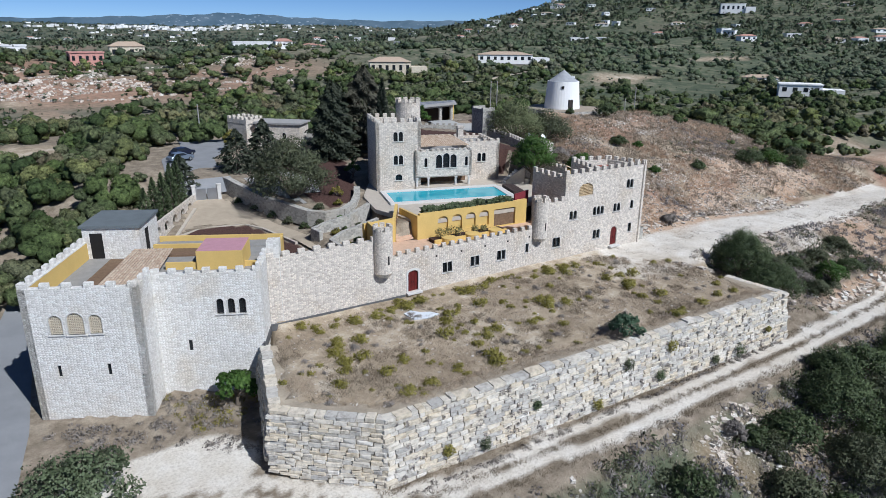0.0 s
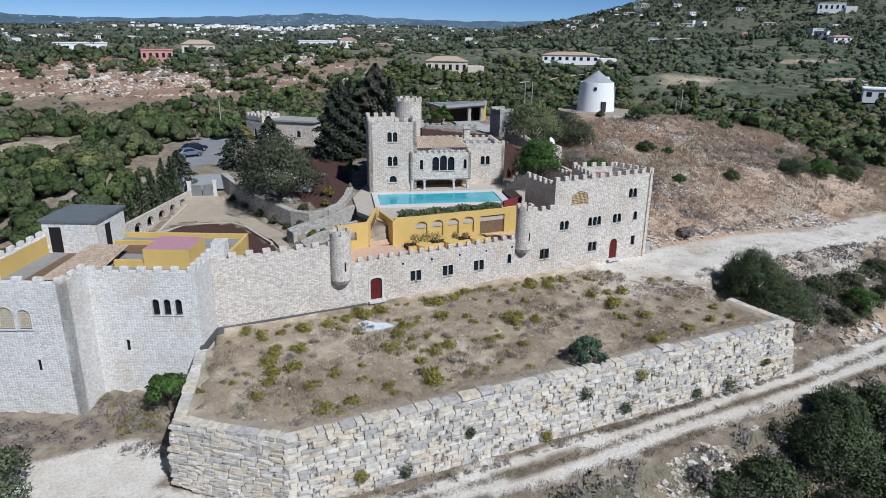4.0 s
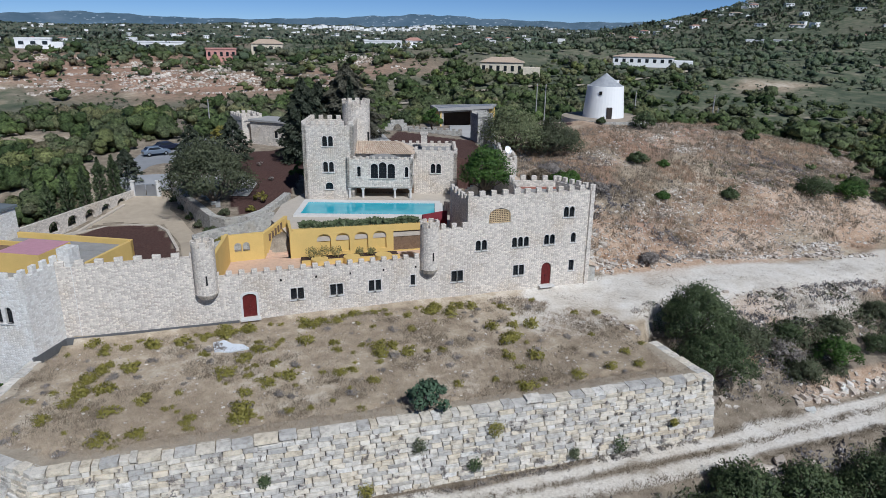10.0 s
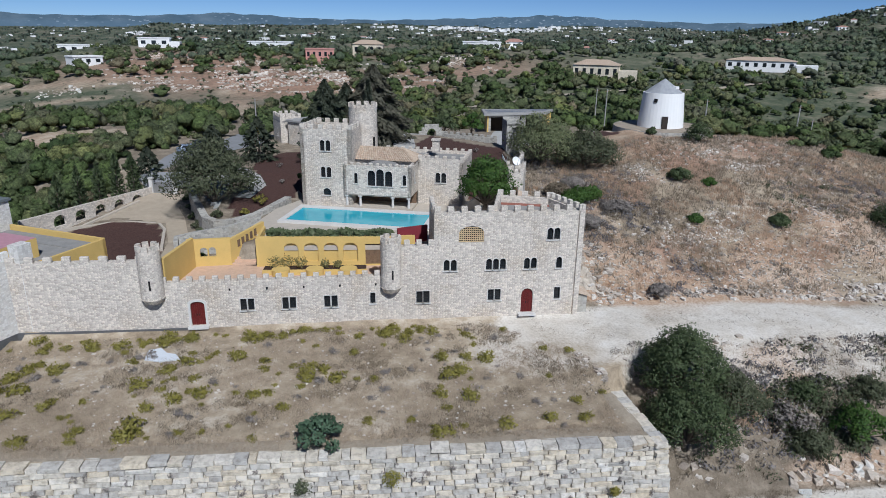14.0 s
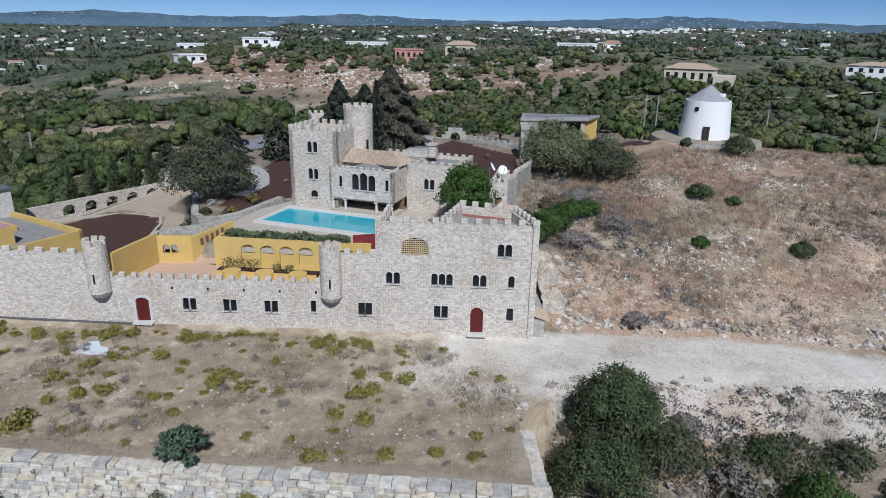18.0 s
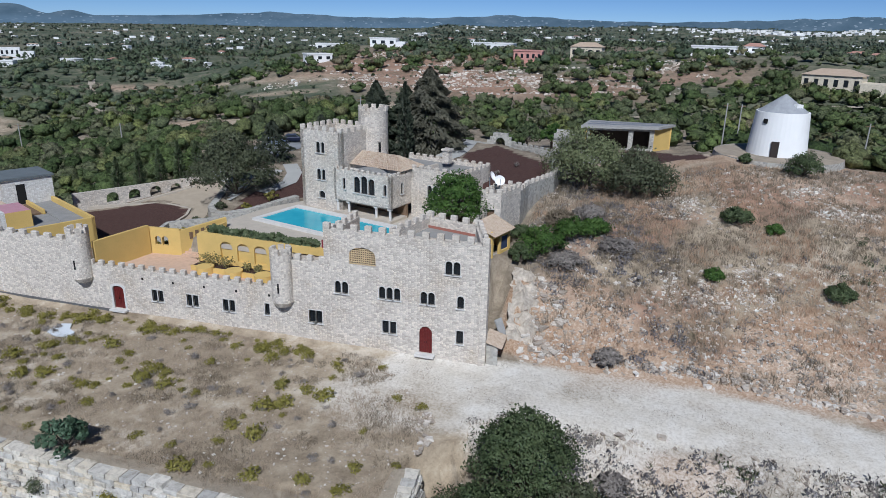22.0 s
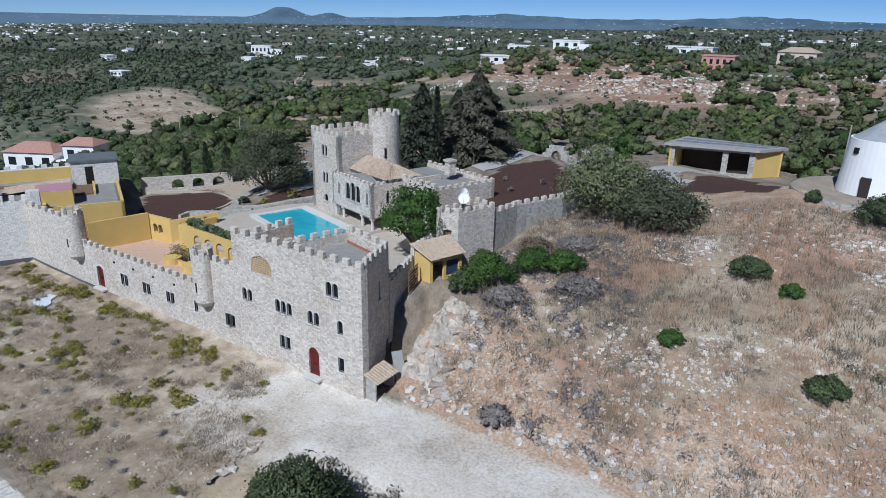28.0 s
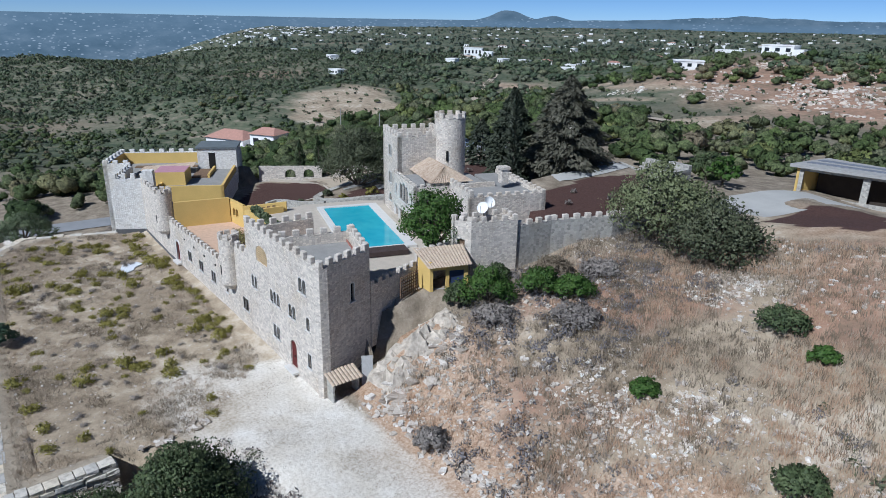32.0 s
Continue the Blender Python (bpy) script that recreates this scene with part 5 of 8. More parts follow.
tree("holm_oak", 32.9, 86.2, 11.6, 6.6, OAK, "broad dark holm oak beside the drive", 21000, 0.14, 0.16, 3, z=3.5, clumps=64)
tree("carob_tree", 66.9, 74.6, 9.0, 4.0, CITRUS, "dense round bright green tree beside the house steps", 13000, 0.12, 0.2, 5, z=5.6, clumps=48)
tree("carob_tree", 79.2, 93.6, 8.6, 6.3, SUNNY, "large olive-green spreading tree above the hillside", 16000, 0.13, 0.1, 7, clumps=54)
tree("carob_tree", 85.6, 92.2, 6.4, 5.6, OAK, "large dark spreading tree above the hillside", 13000, 0.13, 0.1, 8, clumps=46)
tree("carob_tree", 79.0, 46.4, 7.4, 4.4, CAROB, "big dark carob tree on the bank below the road", 27000, 0.095, 0.1, 9, clumps=60)
conifer("cedar", 54.8, 105.9, 15.0, 4.8, CEDAR, "tall brownish cedar behind the house", 11, 17000, 0.22)
conifer("cedar", 47.3, 102.9, 13.0, 3.2, CONIFER, "tall dark conifer behind the house", 12, 11000, 0.2)
conifer("cypress", 53.7, 97.2, 13.6, 0.95, CONIFER, "slender dark cypress behind the house", 13, 2600, 0.2, narrow=True)

# ---- windmill ----
mill = thing("windmill", (103.9, 107.4, 12.0), "round whitewashed windmill tower with a grey conical cap", "windmill")
bm = bmesh.new()
tube(bm, (103.9, 107.4), 3.85, 3.35, 11.8, 17.75, 40)
part("tower", bm, WHITE, mill, smooth=False)
bm = bmesh.new()
tube(bm, (103.9, 107.4), 3.15, 0.08, 17.75, 20.0, 28)
part("cap", bm, plain("grey_cap", (0.36, 0.37, 0.38), 0.8), mill)

# ---- mill surroundings ----
bm = bmesh.new()
add_box(bm, (102.9, 103.75, 13.05), (0.95, 0.3, 2.1), -15)
part("door", bm, plain("dark_plank", (0.045, 0.035, 0.03), 0.8), mill, "small dark plank door")
bm = bmesh.new()
add_box(bm, (101.5, 104.9, 16.6), (0.5, 0.3, 0.6), -45)
part("window", bm, BLACK, mill)
bm = bmesh.new()
add_box(bm, (105.2, 106.2, 18.35), (1.2, 1.0, 0.9), 40)
part("cap_dormer", bm, WHITE, mill)
ring = thing("mill_terrace_wall", (104, 106, 11.0), "low dry stone wall round the mill terrace", "garden wall")
bm = bmesh.new()
tube(bm, (103.9, 106.6), 8.3, 8.1, 10.2, 12.15, 40, cap=False)
part("wall", bm, STONE_ROUGH, ring)
bm = bmesh.new()
tube(bm, (103.9, 106.6), 8.1, 8.1, 11.0, 12.05, 40)
part("paving", bm, plain("dry_yard_earth", (0.37, 0.31, 0.235), 0.95, vary=0.35, scale=0.8, grain=5), ring)

# ---- outbuildings on the upper garden ----
shed = thing("stone_shed", (71.5, 77, 5.6), "small square stone tower with a plank door beside the garden wall", "shed")
S = [(69.6, 74.5), (71.6, 75.3), (73.05, 79.7), (70.6, 80.4)]
bm = bmesh.new()
es, ns = wall(bm, S[0], S[1], 5.0, 11.1, 0.4, [(0.7, 1.5, 7.0, 9.4, 0.0)])
part("wall", bm, STONE, shed)
bm = bmesh.new()
wall(bm, (S[0][0] + 0.65, S[0][1] + 0.5), (S[0][0] + 1.6, S[0][1] + 0.9), 7.0, 9.5, 0.05)
part("door", bm, WOOD, shed)
for a, b in ((S[1], S[2]), (S[2], S[3]), (S[3], S[0])):
    stone_wall(shed, "wall", a, b, 4.5, 11.1, 0.4)
for a, b in zip(S, S[1:] + S[:1]):
    merlons(shed, a, b, 11.1, 0.5, 0.55, 0.5, 0.35, 0.18)
bm = bmesh.new()
prism(bm, [(69.9, 74.9), (71.4, 75.5), (72.7, 79.5), (70.7, 80.1)], 10.2, 10.5)
part("roof", bm, DECK, shed)
dish = thing("satellite_dish", (71.0, 77.4, 10.5), "white satellite dish on a short pole", "satellite dish")
bm = bmesh.new()
limb(bm, (71.0, 77.4, 10.5), (71.0, 77.4, 12.0), 0.06, 0.06)
part("pole", bm, METAL, dish)
bm = bmesh.new()
rows = []
aim = Matrix.Translation((71.0, 77.2, 12.1)) @ pose(0, 0, 0, 62, 0, 20)
for k in range(6):
    r = 0.56 * k / 5
    rows.append([bm.verts.new(aim @ Vector((r * math.cos(2 * math.pi * i / 20), r * math.sin(2 * math.pi * i / 20), 0.22 * (r / 0.56) ** 2))) for i in range(20)])
for k in range(5):
    for i in range(20):
        j = (i + 1) % 20
        try:
            bm.faces.new((rows[k][i], rows[k][j], rows[k + 1][j], rows[k + 1][i]))
        except ValueError:
            pass
part("reflector", bm, WHITE, dish, smooth=True)
bm = bmesh.new()
limb(bm, aim @ Vector((0, -0.6, 0.2)), aim @ Vector((0, 0, 0.7)), 0.03, 0.03)
part("feed_arm", bm, METAL, dish)

copy_thing(dish, pose(69.6, 79.0, 10.5, 0, 0, 60))

gwall = thing("garden_wall", (74, 86, 8.5), "crenellated rubble stone garden wall along the hillside", "garden wall")
GW = [(72.9, 79.9), (73.3, 84.0), (75.6, 90.4), (76.2, 98.0)]
for (a, b) in zip(GW[:-1], GW[1:]):
    stone_wall(gwall, "wall", a, b, 5.5, 10.35, 0.5, mat=STONE_ROUGH, crest=dict(w=0.6, gap=0.6, h=0.5))
bwall = thing("back_garden_wall", (66, 111.5, 8.3), "weathered stone back wall with a pointed gate arch", "garden wall")
for a, b, z in (((46.5, 119.0), (58.3, 113.6), 9.9), ((58.3, 113.6), (62.6, 111.6), 10.3), ((67.0, 111.4), (75.0, 106.0), 10.4)):
    stone_wall(bwall, "wall", b, a, 7.0, z, 0.5, mat=STONE_ROUGH, crest=dict(w=0.6, gap=0.6, h=0.4, material=STONE_ROUGH) if a[0] > 66 else None)
bm = bmesh.new()
wall(bm, (63.6, 111.55), (66.0, 111.45), 7.0, 11.9, 0.6, [(0.4, 2.0, 8.0, 11.2, 0.9)])
for a, b, z in (((62.6, 111.6), (63.1, 111.58), 10.7), ((63.1, 111.58), (63.6, 111.55), 11.3), ((66.0, 111.45), (66.5, 111.42), 11.3), ((66.5, 111.42), (67.0, 111.4), 10.7)):
    wall(bm, a, b, 7.0, z, 0.6)
arch = part("gate_arch", bm, STONE_ROUGH, bwall, "stone gate arch with stepped shoulders")
bm = bmesh.new()
for x in np.arange(64.1, 65.6, 0.2):
    add_box(bm, (x, 111.75, 9.4), (0.04, 0.04, 2.8))
part("iron_gate", bm, IRON, bwall)
post = thing("stone_wall_tower", (75.8, 98.8, 8.5), "tall rough stone block at the end of the garden wall", "tower")
Q = [(74.5, 97.2), (77.1, 97.0), (77.2, 100.5), (74.6, 100.7)]
for k, (a, b) in enumerate(zip(Q, Q[1:] + Q[:1])):
    stone_wall(post, "wall", a, b, 7.5, (14.5, 14.2, 14.6, 14.3)[k], 0.5, mat=STONE_ROUGH)
bm = bmesh.new()
prism(bm, Q, 13.6, 13.9)
part("roof", bm, DECK, post)

annex = thing("ochre_annex", (71.6, 72, 5.2), "ochre lean-to with a clay tile roof above the slope", "shed")
bm = bmesh.new()
wall(bm, (69.9, 70.5), (71.7, 70.6), 1.0, 8.3, 0.25)
part("wall", bm, YELLOW, annex)
bm = bmesh.new()
wall(bm, (71.7, 70.6), (73.0, 73.9), 1.0, 7.9, 0.25, [(0.3, 1.5, 5.0, 7.5, 0.0), (1.8, 3.2, 5.9, 7.4, 0.0)])
part("wall", bm, YELLOW, annex)
bm = bmesh.new()
wall(bm, (73.0, 73.9), (71.0, 74.6), 4.0, 8.2, 0.25)
part("wall", bm, YELLOW, annex)
bm = bmesh.new()
wall(bm, (72.15, 72.15), (72.75, 73.6), 5.9, 7.4, 0.05)
part("shutter", bm, plain("blue_shutter", (0.04, 0.06, 0.12), 0.6), annex, "dark blue shutter")
bm = bmesh.new()
prism(bm, [(70.2, 70.8), (71.5, 70.9), (72.7, 73.7), (71.0, 74.3)], 4.0, 5.6)
part("floor", bm, CONCRETE, annex)
tiled_roof("tiled_roof", [(72.1, 70.2, 7.85), (73.5, 74.0, 7.95), (71.0, 74.9, 9.0), (69.6, 70.2, 9.0)], annex, "clay tile lean-to roof")
link = thing("steps_wall", (69, 67.5, 4), "low crenellated stone wall between keep and shed", "garden wall")
stone_wall(link, "wall", (71.9, 64.4), (70.0, 70.3), 2.0, 7.6, 0.4, crest=dict(w=0.5, gap=0.5, h=0.45))
stone_wall(link, "wall", (70.0, 70.4), (69.6, 74.4), 4.5, 8.6, 0.4, crest=dict(w=0.5, gap=0.5, h=0.45))

screen = thing("lattice_screen", (70.9, 68.9, 5.4), "weathered wooden lattice screen beside the ochre lean-to", "screen")
sa, sd = Vector((71.35, 67.6, 0)), Vector((-0.75, 2.4, 0)).normalized()
for k in range(9):
    bm = bmesh.new()
    add_box(bm, sa + sd * (0.3 * k) + Vector((0.12, 0.04, 6.5)), (0.06, 0.05, 2.0), math.degrees(math.atan2(sd.y, sd.x)))
    part("upright", bm, WOOD, screen)
for k in range(7):
    bm = bmesh.new()
    add_box(bm, sa + sd * 1.2 + Vector((0.16, 0.05, 5.6 + 0.3 * k)), (2.5, 0.05, 0.06), math.degrees(math.atan2(sd.y, sd.x)))
    part("slat", bm, WOOD, screen)

garage = thing("garage", (84, 129, 9.0), "flat-roofed ochre garage with two dark openings", "garage")
G = [(77.1, 124.7), (88.6, 127.0), (91.6, 131.2), (78.0, 131.5)]
bm = bmesh.new()
wall(bm, G[0], G[1], 7.0, 11.7, 0.4, [(0.8, 7.4, 8.3, 11.3, 0.0), (8.2, 11.0, 8.3, 11.3, 0.0)])
part("wall", bm, STONE_ROUGH, garage)
for a, b in ((G[1], G[2]), (G[2], G[3]), (G[3], G[0])):
    bm = bmesh.new()
    wall(bm, a, b, 7.0, 11.7, 0.3)
    part("wall", bm, YELLOW, garage)
bm = bmesh.new()
prism(bm, [(76.4, 124.0), (89.2, 126.4), (92.2, 131.6), (77.4, 132.2)], 11.7, 12.1)
part("roof", bm, CONCRETE, garage, "pale concrete slab roof")
for k in range(2):
    bm = bmesh.new()
    prism(bm, [(77.4 + 0.2 * k, 126.2 + 2.6 * k), (89.6 + 0.9 * k, 128.4 + 1.8 * k), (90.0 + 0.9 * k, 129.3 + 1.8 * k), (77.5 + 0.2 * k, 127.4 + 2.6 * k)], 12.1, 12.17)
    part("roof_panel", bm, plain("grey_roof_panel", (0.2, 0.21, 0.23), 0.5), garage)

# added dark brown panel: stands in for the shade inside the garage
bm = bmesh.new()
wall(bm, (89.2, 129.6), (78.2, 128.6), 7.6, 11.6, 0.15)
part("inner_wall", bm, plain("inner_shade_brown", (0.05, 0.04, 0.032), 0.9), garage, "added dark panel for the shade inside the garage")

gate_house = thing("gatehouse", (41, 121, 6.8), "low crenellated stone gatehouse beyond the drive", "gatehouse")
GH = [(36.8, 126.5), (38.6, 121.3), (42.2, 122.6), (40.4, 127.8)]
GH2 = [(40.0, 120.6), (46.2, 114.9), (49.5, 118.5), (43.5, 124.4)]
for a, b, z, sp in ((GH[0], GH[1], 11.9, [(3.0, 8.3, 0.9, 1.4, 0.4)]), (GH[1], GH[2], 11.9, []), (GH[2], GH[3], 11.9, []), (GH[3], GH[0], 11.9, [])):
    stone_wall(gate_house, "wall", a, b, 5.5, z, 0.4, specs=sp, crest=dict(w=0.6, gap=0.6, h=0.5))
for a, b, sp in ((GH2[0], GH2[1], [(5.5, 8.6, 0.8, 1.2, 0.4)]), (GH2[1], GH2[2], []), (GH2[2], GH2[3], []), (GH2[3], GH2[0], [])):
    stone_wall(gate_house, "wall", a, b, 5.5, 11.3, 0.4, specs=sp)
bm = bmesh.new()
prism(bm, [(39.6, 120.5), (46.3, 114.4), (50.0, 118.5), (43.4, 124.8)], 11.3, 11.6)
part("roof", bm, CONCRETE, gate_house)
bm = bmesh.new()
prism(bm, GH, 10.9, 11.2)
part("roof", bm, CONCRETE, gate_house)

# ---- west court: arcade wall, gate, ramp and soil bed ----
court = thing("court_arcade", (17, 87, 2.8), "pale garden wall with open round arches beside the court", "garden wall")
ca, cb = (11.8, 79.6), (22.2, 96.6)
bm = bmesh.new()
wall(bm, cb, ca, 1.5, 5.2, 0.4, [(u, u + 1.7, 3.3, 4.7, 0.75) for u in (2.0, 5.0, 8.0, 11.0, 14.0)])
part("wall", bm, STONE, court)
gatep = thing("drive_gate", (24, 96.2, 4.1), "grey double gate between pale stone posts", "gate")
for x in (22.4, 25.8):
    bm = bmesh.new()
    add_box(bm, (x, 96.3 - 0.2 * (x - 24), 5.2), (0.5, 0.5, 2.4), -8)
    add_box(bm, (x, 96.3 - 0.2 * (x - 24), 6.45), (0.64, 0.64, 0.16), -8)
    part("gate_post", bm, TRIM, gatep)
for x in (23.25, 24.95):
    bm = bmesh.new()
    add_box(bm, (x, 96.3 - 0.2 * (x - 24), 5.1), (1.6, 0.06, 1.7), -8)
    part("gate_leaf", bm, METAL, gatep)


def drape(name, pts, width, material, label, lift=0.05, category="road", step=1.0):
    """A paved strip laid over the ground along a line."""
    line = []
    for (x0, y0), (x1, y1) in zip(pts[:-1], pts[1:]):
        n = max(1, int(math.hypot(x1 - x0, y1 - y0) / step))
        line += [(x0 + (x1 - x0) * i / n, y0 + (y1 - y0) * i / n) for i in range(n)]
    line.append(pts[-1])
    line = np.array(line)
    d = np.gradient(line, axis=0)
    d /= np.linalg.norm(d, axis=1)[:, None]
    nrm = np.stack([-d[:, 1], d[:, 0]], 1)
    cols = max(3, int(width / step) + 1)
    off = np.linspace(-0.5, 0.5, cols) * width
    g = line[:, None, :] + nrm[:, None, :] * off[None, :, None]
    z = height(g[..., 0], g[..., 1])
    z = z.mean(axis=1, keepdims=True) * 0.7 + z * 0.3 + lift
    v = np.concatenate([g, z[..., None]], -1).reshape(-1, 3)
    idx = np.arange(len(line) * cols).reshape(len(line), cols)
    f = np.stack([idx[:-1, 1:], idx[:-1, :-1], idx[1:, :-1], idx[1:, 1:]], -1).reshape(-1, 4)
    ob = raw(name, v, f, material, smooth=True)
    return tagged(ob, label, category, kind="structure")


ASPHALT = plain("worn_asphalt", (0.26, 0.265, 0.27), 0.9, vary=0.2, scale=0.4)
PALEPATH = plain("pale_concrete_path", (0.42, 0.41, 0.38), 0.9, vary=0.15, scale=0.5)
RAMP = plain("sandy_paving", (0.42, 0.35, 0.26), 0.9, vary=0.18, scale=1.0)
drape("road", [(1.0, 90), (-3.2, 74), (-4.4, 60), (-7, 45), (-13, 20)], 5.4, ASPHALT, "grey asphalt lane down the west side", 0.12)
drape("road", [(24.3, 97.5), (24.8, 106), (26, 114), (31, 121), (33, 132)], 8.0, ASPHALT, "worn asphalt drive and parking place", 0.1)
drape("pavement", [(23.8, 95.6), (27.8, 86.5), (30.3, 77.5), (30.9, 69)], 2.4, RAMP, "sandy paved ramp", 0.06, "path")


TRACK = plain("pale_dirt_track", (0.46, 0.39, 0.3), 0.95, vary=0.3, scale=0.3)
drape("road", [(-210, 330), (-150, 262), (-96, 222), (-40, 206), (10, 196)], 3.4, TRACK, "pale dirt track through the valley", 0.5, step=4)
drape("road", [(80, 200), (120, 232), (150, 243), (190, 246), (260, 280)], 3.4, TRACK, "pale dirt track among the olive trees", 0.5, step=4)


def lay(name, poly, material, label, lift=0.07, category="path", step=0.6):
    """Paving that fills a plan outline, laid over the ground."""
    xs = np.arange(min(p[0] for p in poly), max(p[0] for p in poly) + step, step)
    ys = np.arange(min(p[1] for p in poly), max(p[1] for p in poly) + step, step)
    gx, gy = np.meshgrid(xs, ys)
    ok = inside(gx, gy, poly)
    idx = np.arange(gx.size).reshape(gx.shape)
    q = ok[:-1, :-1] & ok[:-1, 1:] & ok[1:, 1:] & ok[1:, :-1]
    f = np.stack([idx[:-1, :-1], idx[:-1, 1:], idx[1:, 1:], idx[1:, :-1]], -1)[q]
    used = np.unique(f)
    remap = np.zeros(gx.size, int)
    remap[used] = np.arange(len(used))
    v = np.stack([gx.ravel(), gy.ravel(), height(gx, gy).ravel() + lift], 1)[used]
    return tagged(raw(name, v, remap[f], material, smooth=True), label, category, kind="structure")


lay("pavement", [(17.2, 85), (20.9, 86.8), (26.8, 84.6), (29.0, 85), (26.4, 96.6), (21.6, 97), (19, 90.5)], RAMP, "sandy paved landing above the soil bed")
lay("pavement", [(29.2, 97.0), (30.5, 90), (33.4, 82.5), (34.6, 82.5), (34.0, 88), (35, 97.0)], PALEPATH, "pale concrete path beside the oak", 0.1)
drape("pavement", [(34, 100), (36.8, 96), (38.0, 92), (36.5, 87)], 2.2, PALEPATH, "pale concrete path round the oak", 0.1, "path")
drape("pavement", [(57.5, 97.0), (59.3, 101), (59.6, 107), (59.3, 113.4)], 3.4, PALEPATH, "pale concrete drive behind the house", 0.1, "path")
drape("pavement", [(77, 106), (80, 114), (83, 123)], 8.5, PALEPATH, "pale concrete forecourt of the garage", 0.1, "path")


def edging(name, pts, z0, z1, w, material, label):
    """A low wall along a line, its foot and top given at each point."""
    t = thing(name, (*pts[0], z0[0]), label, "garden wall")
    for i in range(len(pts) - 1):
        a, b = Vector((*pts[i], 0)), Vector((*pts[i + 1], 0))
        e = (b - a).normalized()
        n = Vector((-e.y, e.x, 0)) * w * 0.5
        bm = bmesh.new()
        c = [a - n - e * 0.1, b - n + e * 0.1, b + n + e * 0.1, a + n - e * 0.1]
        prism(bm, [(p.x, p.y) for p in c], min(z0[i], z0[i + 1]), [z1[i], z1[i + 1], z1[i + 1], z1[i]])
        part("wall", bm, material, t)
    return t


edging("bed_edging", [(16.9, 84.3), (20.7, 86.6), (26.0, 85.4), (27.4, 82.6), (28.9, 75.0)], [2.2] * 5, [3.0, 3.05, 3.0, 2.95, 2.85], 0.35, PAVING, "pale stone edging of the soil bed")
edging("bed_edging", [(11.5, 79.8), (17.0, 84.5), (21.5, 93)], [2.2] * 3, [3.1, 3.1, 4.1], 0.4, PAVING, "pale stone edging below the arcade")
edging("terrace_wall", [(27.6, 98.4), (28.2, 95), (29.8, 89), (33.0, 80.2), (34.6, 78.4), (36.8, 78.0), (39.2, 79.6), (41.0, 82.0), (42.6, 85.2)], [3] * 9, [6.9, 6.6, 5.7, 5.1, 5.1, 5.3, 5.6, 6.0, 6.2], 0.9, STONE_ROUGH, "curved rough stone wall of the oak terrace")
edging("terrace_wall", [(31.2, 72.6), (30.9, 74.2), (32.4, 74.8), (36.5, 75.2), (40.0, 76.8)], [2.4] * 5, [4.4, 4.5, 4.7, 5.3, 5.9], 0.5, STONE_ROUGH, "curved rough stone wall beside the ramp")
edging("terrace_wall", [(31.6, 67.2), (31.4, 70.0), (33.4, 71.2), (38.5, 71.6)], [2.4] * 4, [3.9, 4.1, 4.4, 5.3], 0.5, STONE_ROUGH, "low stone wall of the planted slope")

# steps from the pool deck to the house's east side
steps = thing("garden_steps", (63.5, 78.5, 5.7), "pale steps with a stepped side wall beside the house", "steps")
for i in range(7):
    bm = bmesh.new()
    add_box(bm, (64.0 + 0.33 * i, 77.6 - 0.1 * i, 5.7 + 0.13 * (i + 1)), (0.36, 1.6, 0.26 * (i + 1)), -17.5)
    part("step", bm, TRIM, steps)
bm = bmesh.new()
prism(bm, [(63.6, 76.6), (66.4, 75.7), (66.5, 76.0), (63.7, 76.9)], 5.7, [6.3, 8.3, 8.3, 6.3])
part("side_wall", bm, PAVING, steps)

# plinth, slab and lean-to at the foot of the walls
plinth = thing("wall_plinth", (27, 59.1, -0.5), "dark concrete strip at the foot of the curtain wall", "plinth", kind="structure")
for a, b in (((17.9, 55.9), (19.75, 59.3)), ((19.75, 59.3), (35.0, 58.95))):
    bm = bmesh.new()
    wall(bm, (a[0] + 0.0, a[1] - 0.12), (b[0], b[1] - 0.12), -0.9, -0.05, 0.2)
    part("strip", bm, plain("dark_damp_concrete", (0.12, 0.12, 0.12), 0.9), plinth)
slab = thing("white_slab", (33.9, 54.2, gz(33.9, 54.2)), "irregular pale concrete slab in the dry grass", "concrete slab")
bm = bmesh.new()
prism(bm, [(32.6, 53.2), (34.0, 52.7), (35.6, 53.0), (35.1, 53.9), (34.2, 54.3), (33.5, 55.3), (32.5, 55.0)], gz(33.9, 54.2) - 0.2, gz(33.9, 54.2) + 0.14)
part("slab", bm, plain("pale_blue_grey_concrete", (0.66, 0.69, 0.72), 0.8, vary=0.1), slab)
lean = thing("lean_to", (74.6, 60.3, -0.4), "small open lean-to with a tile roof against the keep", "shed")
for y in (59.2, 61.4):
    bm = bmesh.new()
    add_box(bm, (74.2, y, 0.4), (1.0, 0.15, 2.6))
    part("side_wall", bm, STONE_ROUGH, lean)
tiled_roof("tiled_roof", [(75.1, 58.9, 1.5), (75.1, 61.7, 1.5), (73.5, 61.7, 2.0), (73.5, 58.9, 2.0)], lean)
board = thing("leaning_slab", (74.6, 62.4, 0), "grey slab leaning on the rock beside the keep", "slab")
bm = bmesh.new()
r = bmesh.ops.create_cube(bm, size=1.0)
bmesh.ops.transform(bm, verts=r["verts"], matrix=pose(74.6, 62.3, 1.3, 62, 0, 60) @ Matrix.Diagonal((0.9, 3.0, 0.12, 1)))
part("slab", bm, CONCRETE, board)

# ---- hedge, planters and pots ----
rng0 = np.random.default_rng(77)


